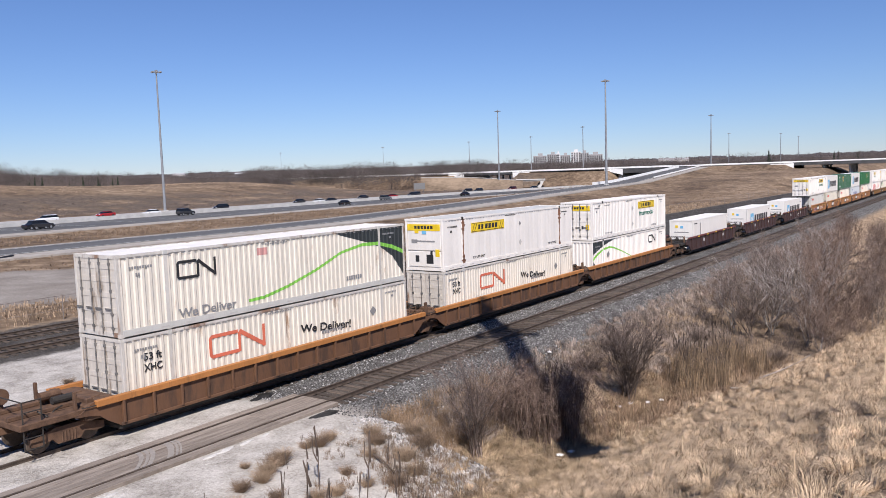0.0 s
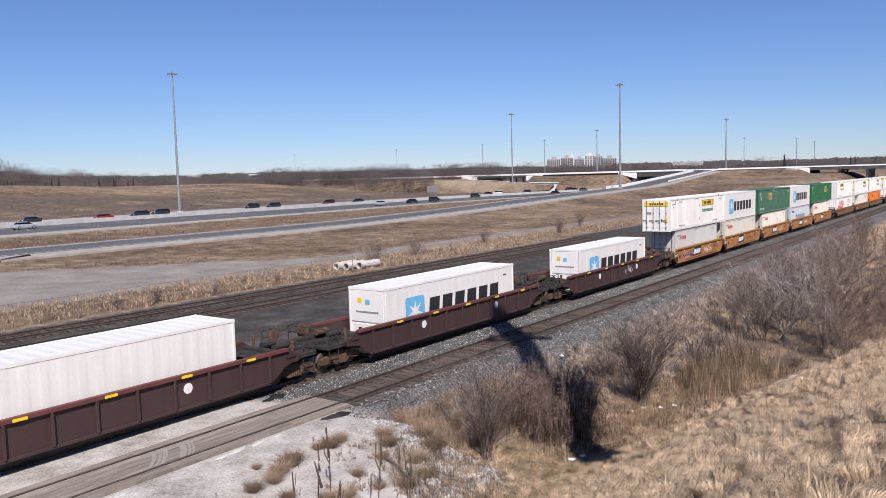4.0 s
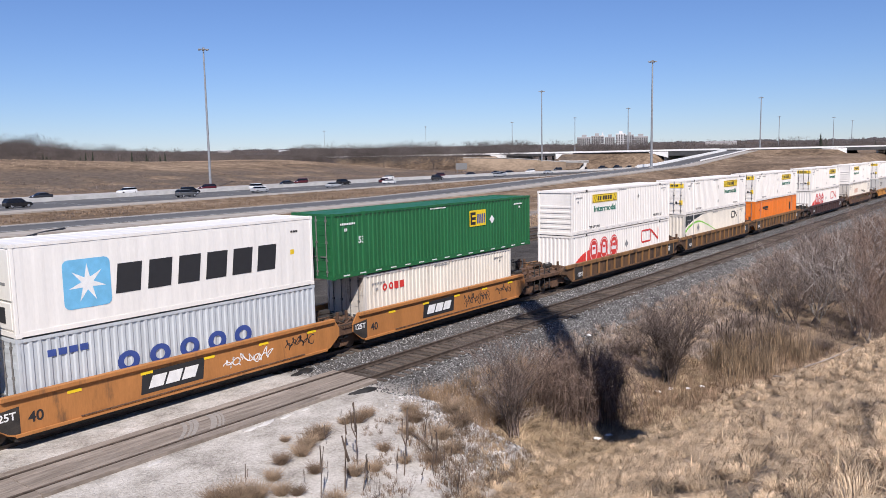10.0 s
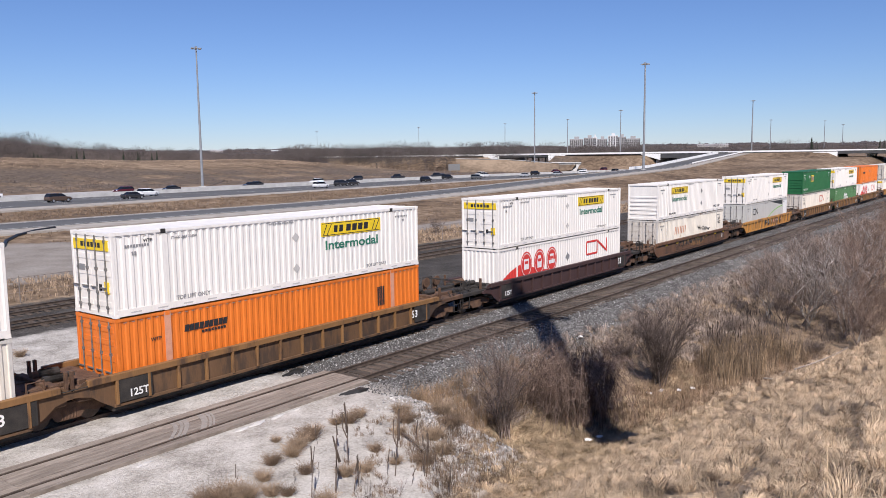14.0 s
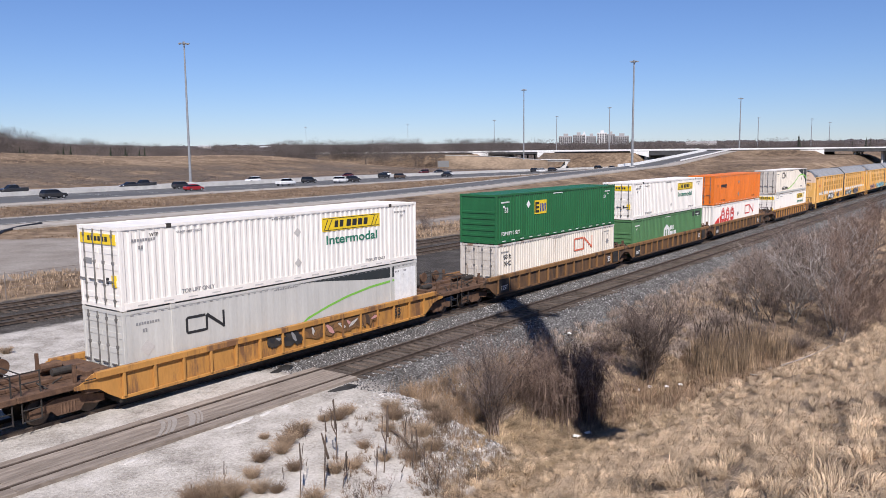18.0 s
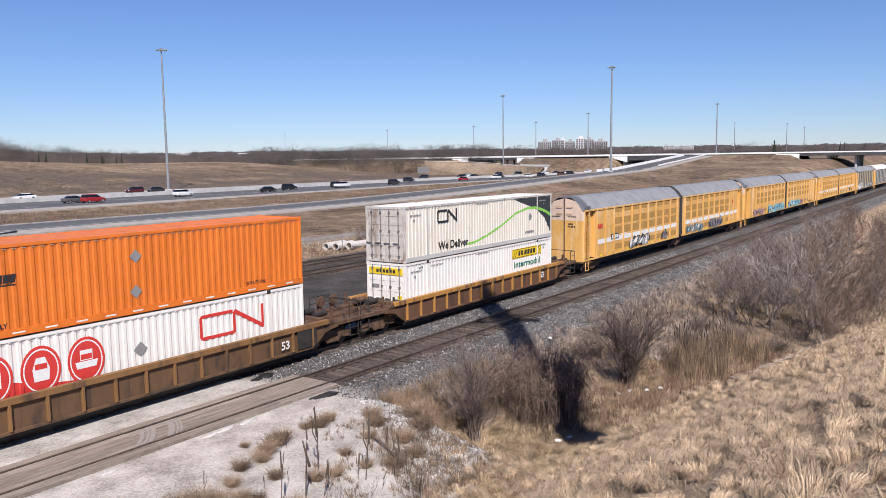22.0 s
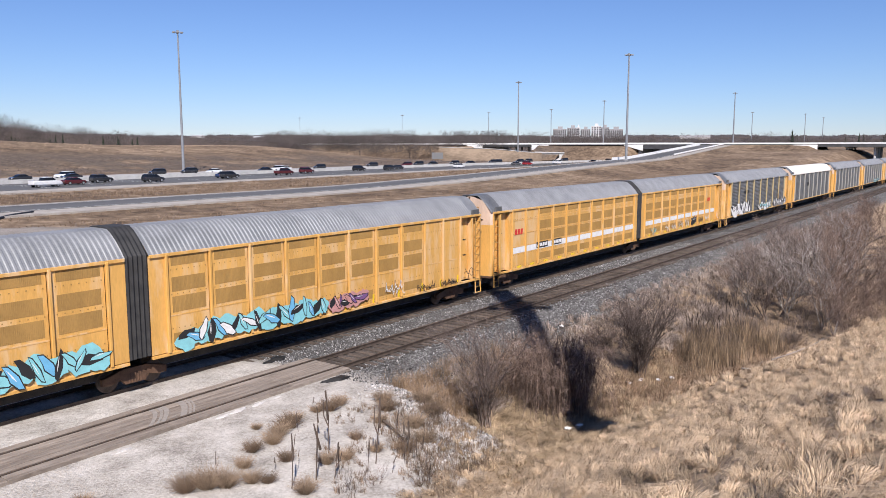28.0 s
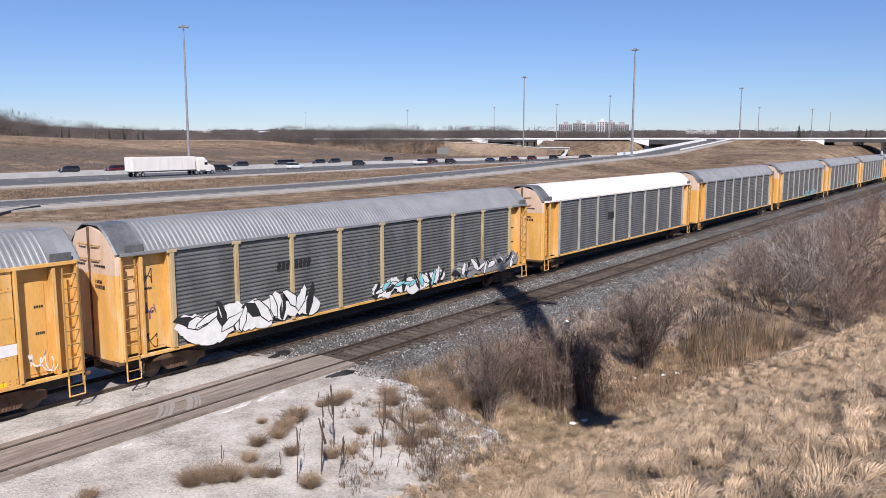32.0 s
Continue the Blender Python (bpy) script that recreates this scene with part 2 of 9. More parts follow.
def lettering(text, size):
    """Flat letters of the built-in font, 4 mm thick, in the x-z plane, facing -y, starting at the origin."""
    key = (text, size)
    if key not in WORDS:
        cu = bpy.data.curves.new("lettering", "FONT")
        cu.body, cu.size, cu.extrude, cu.offset = text, size * 1.38, 0.002, size * 0.03
        ob = new("lettering", cu)
        me = bpy.data.meshes.new_from_object(ob.evaluated_get(bpy.context.evaluated_depsgraph_get()))
        bpy.data.objects.remove(ob)
        me.materials.clear()
        me.transform(Matrix.Rotation(radians(90), 4, "X"))
        WORDS[key] = me
    return WORDS[key]


def plate(s, pts, y, depth=0.006):
    """A thin raised shape on a side that faces -y: outline of (x, z)."""
    s.loft([[(x, y, z) for x, z in pts], [(x, y - depth, z) for x, z in pts]])
    return s


def bars(n, x0, z0, w, h, y, gap=0.25, lean=0.0, s=None):
    """n upright blocks side by side, the size of letters."""
    s = s or Shell()
    step = w / n
    for i in range(n):
        a = x0 + i * step
        b = a + step * (1 - gap)
        plate(s, [(a, z0), (b, z0), (b + lean, z0 + h), (a + lean, z0 + h)], y)
    return s


# ---- the lie of the land ----
def ease(v, a, b):
    u = min(1.0, max(0.0, (v - a) / (b - a)))
    return u * u * (3 - 2 * u)


def line_at(v, pts):
    for (a, p), (b, q) in zip(pts, pts[1:]):
        if v <= b:
            return p + (q - p) * max(0.0, (v - a) / (b - a))
    return pts[-1][1]


RAMP_RISE = ((110, 1.0), (152, 1.5), (206, 2.5), (283, 3.7), (340, 6.4), (383, 8.5), (400, 8.95), (2000, 9.0))


def ramp_y(x):
    return 68.5 if x < 90 else 68.5 + 0.085 * (x - 90)


def ramp_z(x):
    return line_at(x, RAMP_RISE)


def highway_y(x):
    return line_at(x, ((-600, 100), (58, 113), (200, 123.6), (260, 123), (330, 115), (400, 104), (440, 98), (900, 60)))


def slope_d(x, y):
    """Distance up the near embankment from its toe."""
    back = 0.24 * max(0.0, 27 - x) * (1 - ease(-y, 12, 19))      # the crossing's fill pushes the toe back
    return (min(x, 36) - 27) * -0.29 - 0.21 * max(0.0, x - 36) + (y + 12) * -0.957 - back


def land(x, y):
    if y < 5:
        pad = -0.14 - 0.10 * max(0.0, -6.0 - y)
        dip = line_at(y, ((-11.5, -2.5), (-9, -2.2), (-6.2, -1.05), (-4.9, -0.42), (-4.35, -0.215), (5, -0.205)))
        z = pad + (dip - pad) * ease(x + 0.25 * (y + 5) + 0.45 * max(0.0, -7 - y), 20.6, 23.5)
        d = slope_d(x, y)
        up = min(-2.45 + 0.475 * d + (0.60 * ease(d, -0.2, 0.6) - 0.03 * max(0.0, d)) * ease(x, 26, 32) * (1 - ease(d, 5, 12)), 7.0 + 0.002 * d)
        k = 0.5 - 0.3 * ease(x, 26, 32)
        z = max(z, up) + max(0.0, k - abs(z - up)) ** 2 / (4 * k)
        if d > 1:
            z += 0.10 * noise.noise((x * 0.9, y * 0.9, 3)) + 0.05 * noise.noise((x * 2.3, y * 2.3, 7))
        return z
    z = line_at(y, ((5, -0.205), (13.5, -0.22), (15.4, -0.22), (25.2, -0.22), (26, -0.05), (34, 0.05), (58, 0.5), (66, 0.95), (84, 0.95), (104, 0.55), (110, 0.92), (170, 0.95)))
    r = ramp_z(x) - 0.05
    mid = ramp_y(x) + 5
    off = abs(y - mid)
    if x > 100:
        z = max(z, r - max(0.0, off - 8.5) * (0.16 if y < mid else 0.9))
        if y < mid:
            # broad fill beside the tracks below the overpass
            z = max(z, 0.74 * r * ease(x, 235, 300) * ease(y, 25.8, 40))
    if y > 150:
        far = highway_y(x) + 55
        rise = 7.7 + 1.9 * ease(-x, -190, -110) + 0.5 * noise.noise((x * 0.012, 0, 2))
        hill = rise * ease(y, far, far + 95) * (1 - ease(x, 215 + 0.25 * (y - 180), 330 + 0.25 * (y - 180)))
        if y > far:
            z = 0.95 + max(hill, 0.0) + 0.25 * noise.noise((x * 0.05, y * 0.05, 5)) * ease(y, far, far + 20)
        z += 3.0 * ease(y, 420, 900)
    if x > 330 and y > 30:
        # banks that carry the overpass, open where roads and tracks pass
        ox = line_at(y, ((-120, 440), (0, 410), (50, 402), (100, 396), (160, 394), (230, 388), (330, 372), (600, 320)))
        shut = 1.0
        for a, b, k in ((-70, 50, 1.0), (99, 134, 1.0), (195, 227, 0.55)):
            shut *= 1 - k * ease(y, a - 4, a) * (1 - ease(y, b, b + 4))
        z = max(z, (8.85 - max(0.0, abs(x - ox - 8) - 16.5) * 0.42) * shut)
    return z


def spread(a, b, first, grow):
    """Steps from a to b, growing."""
    out, s = [a], first
    while out[-1] < b:
        out.append(min(b, out[-1] + s))
        s *= grow
    return out


GX = [-v for v in reversed(spread(4, 4500, 1.5, 1.35))] + list(np.arange(-3, 62, 0.5)) + spread(62, 4800, 1.0, 1.026)
GY = [-v for v in reversed(spread(32, 4500, 1.5, 1.35))] + list(np.arange(-31.5, 5, 0.5)) + spread(5, 120, 1.5, 1.01) + spread(121, 320, 3, 1.015)[0:] + spread(326, 4800, 8, 1.2)


def ground_material():
    m = bpy.data.materials.new("dry_grass_gravel_and_earth")
    t, n, l, b = nodes_of(m)
    geo = n.new("ShaderNodeNewGeometry")
    sep = n.new("ShaderNodeSeparateXYZ")
    l.new(geo.outputs["Position"], sep.inputs[0])

    def tex(scale, detail=5, rough=0.6):
        k = n.new("ShaderNodeTexNoise")
        k.inputs["Scale"].default_value, k.inputs["Detail"].default_value, k.inputs["Roughness"].default_value = scale, detail, rough
        l.new(geo.outputs["Position"], k.inputs["Vector"])
        return k.outputs[0]

    def op(kind, a, c, d=None):
        k = n.new("ShaderNodeMath")
        k.operation = kind
        for i, v in enumerate((a, c, d)):
            if v is None:
                continue
            if isinstance(v, (int, float)):
                k.inputs[i].default_value = v
            else:
                l.new(v, k.inputs[i])
        return k.outputs[0]

    def step(v, a, c):
        k = n.new("ShaderNodeMapRange")
        k.interpolation_type = "SMOOTHSTEP"
        k.inputs["From Min"].default_value, k.inputs["From Max"].default_value = a, c
        l.new(v, k.inputs["Value"])
        return k.outputs[0]

    def ramp(v, *stops):
        k = n.new("ShaderNodeValToRGB")
        while len(k.color_ramp.elements) < len(stops):
            k.color_ramp.elements.new(0.5)
        for e, (p, c) in zip(k.color_ramp.elements, stops):
            e.position, e.color = p, (*c, 1)
        l.new(v, k.inputs[0])
        return k.outputs[0]

    def mix(f, a, c):
        k = n.new("ShaderNodeMix")
        k.data_type = "RGBA"
        l.new(f, k.inputs["Factor"])
        l.new(a, k.inputs["A"])
        l.new(c, k.inputs["B"])
        return k.outputs["Result"]

    warp = op("MULTIPLY_ADD", tex(0.35, 6), 5.0, -2.5)
    warp2 = op("MULTIPLY_ADD", tex(1.6, 6), 2.2, -1.1)
    x = op("ADD", sep.outputs[0], op("MULTIPLY", warp2, 0.9))
    y = op("ADD", sep.outputs[1], op("MULTIPLY", warp2, 0.9))
    ywide = op("ADD", sep.outputs[1], op("ADD", warp, warp2))
    straw = ramp(op("MULTIPLY_ADD", tex(9, 4), 0.45, op("MULTIPLY", tex(0.7, 6), 0.6)), (0.38, (0.16, 0.11, 0.07)), (0.52, (0.31, 0.225, 0.145)), (0.68, (0.46, 0.345, 0.23)))
    field = ramp(op("MULTIPLY_ADD", tex(0.5, 6, 0.7), 0.5, op("ADD", op("MULTIPLY", tex(0.04, 6), 0.35), op("MULTIPLY", tex(0.14, 6, 0.65), 0.25))), (0.45, (0.080, 0.055, 0.036)), (0.55, (0.185, 0.130, 0.084)), (0.65, (0.33, 0.245, 0.165)))
    gravel = ramp(op("MULTIPLY_ADD", tex(11, 4, 0.7), 0.45, op("MULTIPLY", tex(0.8, 5), 0.55)), (0.36, (0.235, 0.212, 0.186)), (0.49, (0.43, 0.40, 0.358)), (0.62, (0.60, 0.568, 0.524)))
    dirt = ramp(op("MULTIPLY_ADD", tex(5, 4), 0.4, op("MULTIPLY", tex(0.25, 5), 0.6)), (0.32, (0.17, 0.145, 0.12)), (0.52, (0.27, 0.24, 0.21)), (0.70, (0.37, 0.34, 0.30)))
    ballast = ramp(op("MULTIPLY_ADD", tex(14, 2, 0.75), 0.8, op("MULTIPLY", tex(1.0, 5), 0.25)), (0.40, (0.035, 0.033, 0.031)), (0.55, (0.105, 0.100, 0.096)), (0.72, (0.40, 0.40, 0.385)))

    def between(v, a, c, soft):
        return op("MULTIPLY", step(v, a - soft, a + soft), op("SUBTRACT", 1.0, step(v, c - soft, c + soft)))

    near_side = op("SUBTRACT", 1.0, step(sep.outputs[1], 25.4, 26.2))
    col = mix(near_side, field, straw)
    # darker rank growth on the lower flank of the far rise
    flank = op("MULTIPLY", between(ywide, 176.0, 226.0, 9.0), step(tex(0.06, 6, 0.7), 0.36, 0.56))
    rank = ramp(tex(0.8, 6, 0.75), (0.35, (0.065, 0.050, 0.038)), (0.55, (0.135, 0.105, 0.080)), (0.7, (0.20, 0.155, 0.115)))
    col = mix(flank, col, rank)
    # bed of the tracks
    col = mix(between(y, -6.4, 25.2, 0.7), col, ballast)
    cinder = ramp(op("MULTIPLY_ADD", tex(9, 3, 0.7), 0.6, op("MULTIPLY", tex(0.5, 5), 0.4)), (0.36, (0.026, 0.023, 0.020)), (0.52, (0.066, 0.059, 0.052)), (0.68, (0.17, 0.155, 0.14)))
    col = mix(between(y, 6.5, 25.2, 0.8), col, cinder)
    # oily brown strip between the near rails
    oil = op("MULTIPLY", between(sep.outputs[1], -3.65, -2.07, 0.12), 0.7)
    brown = ramp(tex(6, 4), (0.35, (0.045, 0.035, 0.028)), (0.6, (0.105, 0.083, 0.066)))
    col = mix(oil, col, brown)
    # pale crushed-stone crossing
    edge = op("MULTIPLY_ADD", op("MAXIMUM", op("MULTIPLY_ADD", y, -1.0, -6.0), 0.0), 0.30, op("MULTIPLY_ADD", op("MAXIMUM", sep.outputs[1], -6.0), 0.22, x))
    pad = op("MULTIPLY", op("SUBTRACT", 1.0, step(edge, 20.2, 21.6)), between(y, -12.4, 16.2, 0.6))
    pad2 = op("MULTIPLY", op("SUBTRACT", 1.0, step(x, 27.0, 28.4)), between(y, 5.0, 16.2, 0.5))
    col = mix(op("MAXIMUM", pad, pad2), col, gravel)
    # bare track beyond the fence, narrowing along the line
    wide = op("MAXIMUM", 38.0, op("MULTIPLY_ADD", sep.outputs[0], -0.72, 83.0))
    lane = op("MULTIPLY", step(ywide, 32.2, 34.2), op("SUBTRACT", 1.0, step(op("SUBTRACT", ywide, wide), -1.2, 1.2)))
    lane = op("MULTIPLY", lane, op("SUBTRACT", 1.0, step(sep.outputs[0], 95, 190)))
    col = mix(lane, col, dirt)
    l.new(col, b.inputs["Base Color"])
    b.inputs["Roughness"].default_value = 0.95
    b.inputs["Specular IOR Level"].default_value = 0.2
    bp = n.new("ShaderNodeBump")
    bp.inputs["Strength"].default_value, bp.inputs["Distance"].default_value = 0.8, 0.05
    l.new(op("ADD", tex(18, 3, 0.7), op("MULTIPLY", tex(3, 5), 1.5)), bp.inputs["Height"])
    l.new(bp.outputs[0], b.inputs["Normal"])
    return m


def build_ground():
    nx, ny = len(GX), len(GY)
    v = [(x, y, land(x, y)) for y in GY for x in GX]
    i = np.arange((nx - 1) * (ny - 1))
    a = (i // (nx - 1)) * nx + i % (nx - 1)
    me = arrays_mesh("ground", np.array(v), np.stack([a, a + 1, a + 1 + nx, a + nx], 1))
    me.shade_smooth()
    solid("ground", me, ground_material(), "dry grass banks, pale crossing gravel and dark ballast", "ground", kind="structure")


build_ground()


# ---- tracks ----
TIE = surf("weathered_creosoted_timber", (0.040, 0.031, 0.025), (0.125, 0.096, 0.075), 2.0, 0.9, 0, 0.01, 14, (6, 1, 1), vary=0.35)
PLANK = surf("dusty_crossing_timber", (0.14, 0.112, 0.09), (0.30, 0.255, 0.215), 1.2, 0.9, 0, 0.006, 9, (0.5, 5, 1), (0.42, 0.40, 0.37), 0.62, vary=0.12)
TRAIN_Y, NEAR_Y = 1.295, -2.86
BACK_Y = (18.9, 23.0)


def rail_shape(x0, x1, y):
    s = Shell()
    prof = [(-0.066, -0.17), (0.066, -0.17), (0.066, -0.155), (0.012, -0.135), (0.010, -0.045), (0.036, -0.035), (0.036, -0.008), (0.026, 0.0), (-0.026, 0.0), (-0.036, -0.008), (-0.036, -0.035), (-0.010, -0.045), (-0.012, -0.135), (-0.066, -0.155)]
    return s.loft([[(x, y + a, z) for a, z in prof] for x in (x0, x1)])


def tie_mesh():
    return Shell().box(-0.115, 0.115, -1.3, 1.3, -0.34, -0.165, 0.012).mesh("tie")


TIE_MESH = tie_mesh()


def build_track(name, y, label, x_near, x_far, single, first):
    """Rails and sleepers; the nearest sleepers one by one, the rest joined."""
    tr = thing(name, label, "railway track", "railway tracks", "structure")
    tr.location = (0, y, 0)
    for side in (-0.753, 0.753):
        part("rail", rail_shape(-60, 900, side), RAIL_TOP, tr)
    far = Shell()
    x = first
    while x < x_far:
        k = 0.03 * math.sin(x * 37.7 + y)
        if x_near <= x < single:
            part("tie", TIE_MESH, TIE, tr, at=pose(x + k, k * 2, 0.02 * math.sin(x * 11), 0, 0, 25 * k))
        else:
            far.box(x - 0.115 + k, x + 0.115 + k, -1.3 + k, 1.3 + k, -0.34, -0.165)
        x += 0.52
    me = far.mesh("far_ties")
    tagged(part("far_ties", me, TIE, tr), kind="stuff")
    return tr


near_track = build_track("near_track", NEAR_Y, "empty near railway track with worn timber ties", 21.8, 260, 105, 21.8)
main_track = build_track("main_track", TRAIN_Y, "main railway track under the moving freight train", 24, 240, 60, -6)
for by in BACK_Y:
    build_track("back_track", by, "dark rear railway track beside a wire fence", 20, 260, 70, 20)
# timber crossing between and beside the near rails
crossing = thing("crossing_deck", "dusty worn timber crossing deck between the rails", "level crossing", kind="structure")
for y0, y1 in ((-0.70, -0.36), (-0.35, -0.01), (0.0, 0.34), (0.35, 0.68), (-1.22, -0.81), (0.83, 1.22)):
    for k, x0 in enumerate((-6.0, -1.0, 4.0, 9.0, 14.0, 19.0)):
        x1 = 21.9 if x0 > 18 else x0 + 4.99
        if x1 > x0 + 0.4:
            part("plank", Shell().box(x0, x1, NEAR_Y + y0, NEAR_Y + y1, -0.2, -0.022 - 0.006 * ((k * 7 + int(y0 * 10)) % 3), 0.008), PLANK, crossing)
# torn black sheets at the edge of the gravel
SHEET = flat("black_rubber_sheet", (0.018, 0.017, 0.016), 0.6)
for k, (sx, sy, w, d, r) in enumerate(((21.3, -0.45, 0.8, 0.32, 12), (20.7, -4.5, 0.75, 0.26, -14))):
    s = Shell()
    rng = random.Random(k)
    ring = [(w * math.cos(u) * rng.uniform(0.7, 1.0), d * math.sin(u) * rng.uniform(0.6, 1.0)) for u in (2 * math.pi * j / 18 for j in range(18))]
    s.loft([[(x, y, 0) for x, y in ring], [(x * 0.9, y * 0.9, 0.05 + 0.05 * math.sin(x * 5)) for x, y in ring], [(x * 0.4, y * 0.4, 0.11) for x, y in ring]])
    solid("rubber_sheet", s, SHEET, "torn black rubber sheet at the gravel's edge", "rubber sheet", "rubber sheets", at=pose(sx, sy, land(sx, sy) - 0.01, 0, 0, r))

# pale tyre streaks of dust across the deck, and broken white stone by the rail
DUST = surf("pale_stone_dust", (0.23, 0.205, 0.182), (0.31, 0.285, 0.258), 6, 0.95)
STONE_WHITE = surf("broken_white_stone", (0.45, 0.43, 0.41), (0.62, 0.60, 0.57), 6, 0.95)
for x0, bend, w in ((13.5, 0.9, 0.08), (13.75, 0.88, 0.06), (13.95, 0.86, 0.09), (14.7, 0.75, 0.12), (14.95, 0.72, 0.05), (15.1, 0.7, 0.04)):
    s = Shell()
    rings = []
    for k in range(9):
        u = k / 8
        y = NEAR_Y - 0.66 + 1.3 * u
        x = x0 + bend * math.sin(u * 1.5)
        rings.append([(x - w, y, -0.021), (x - w, y, -0.0165), (x + w, y, -0.0165), (x + w, y, -0.021)])
    s.loft(rings)
    part("dust_streak", s, DUST, crossing)
for k, (x, y, r) in enumerate(((15.6, -4.35, 0.22), (16.3, -4.30, 0.30), (17.1, -4.33, 0.24), (12.1, -4.4, 0.2), (18.0, -4.3, 0.15))):
    rr = random.Random(k)
    ring = [(r * 1.6 * math.cos(a) * rr.uniform(0.6, 1.1), r * 0.45 * math.sin(a) * rr.uniform(0.6, 1.1)) for a in (6.283 * j / 11 for j in range(11))]
    s = Shell().loft([[(a, b, -0.02) for a, b in ring], [(a * 0.9, b * 0.9, 0.02) for a, b in ring], [(a * 0.4, b * 0.4, 0.035) for a, b in ring]])
    solid("stone_patch", s, STONE_WHITE, "patch of broken white stone beside the rail", "stone", "stone patches", at=pose(x, y, land(x, y), 0, 0, 8))


# ---- freight train ----
TRAIN = []                      # (thing, place along the train at the clip's start, height)


def ride(ob, u, z=0.0):
    """Sets a thing on the moving train: u is its place along the track at 0 s."""
    ob.location = (u, TRAIN_Y, z)
    TRAIN.append((ob, u, z))
    return ob


SHARED = {}


def shared(key, make):
    if key not in SHARED:
        SHARED[key] = make()
    return SHARED[key]


# -- trucks --
def truck(parent, x, r=0.42):
    t = part("truck", shared("bolster", lambda: Shell().box(-0.25, 0.25, -1.0, 1.0, 0.45, 0.8, 0.04).mesh("truck")), STEEL_DARK, parent, at=pose(x, 0, 0))

    def side():
        s = Shell()
        out = [(-1.25, 0.36), (-1.25, 0.60), (-0.95, 0.66), (-0.45, 0.80), (0.45, 0.80), (0.95, 0.66), (1.25, 0.60), (1.25, 0.36), (0.95, 0.34), (0.55, 0.44), (0.38, 0.24), (-0.38, 0.24), (-0.55, 0.44), (-0.95, 0.34)]
        s.loft([[(a, -0.09, b) for a, b in out], [(a, 0.09, b) for a, b in out]])
        for k in range(-2, 3):
            s.tube([(k * 0.11, -0.06, 0.28), (k * 0.11, -0.06, 0.6)], 0.05, n=6)
        return s.mesh("side_frame")

    for y in (-1.02, 1.02):
        part("side_frame", shared("sideframe", side), RUST_GEAR if y < 0 else STEEL_DARK, t, at=pose(0, y, 0))
    for wx in (-0.86, 0.86):
        for y in (-0.80, 0.67):
            part("wheel", shared("wheel", lambda: Shell().wheel(0, 0, 0.13, 0, 0.42, 20).mesh("wheel")), RAIL_TOP, t, at=pose(wx, y, r))
    return t


# -- well cars --
def sill_outline(half, end, foot, top):
    """Side view of a well car's side: deep in the middle, swept up over the trucks."""
    right = [(half + 0.1, foot), (half + 0.55, foot + 0.28), (half + 0.85, foot + 0.52), (half + 1.25, foot + 0.62), (end, foot + 0.66), (end, top - 0.34), (half + 1.5, top - 0.30), (half + 1.1, top - 0.04), (half + 0.9, top)]
    return [(-x, z) for x, z in reversed(right)] + [(x, z) for x, z in right]


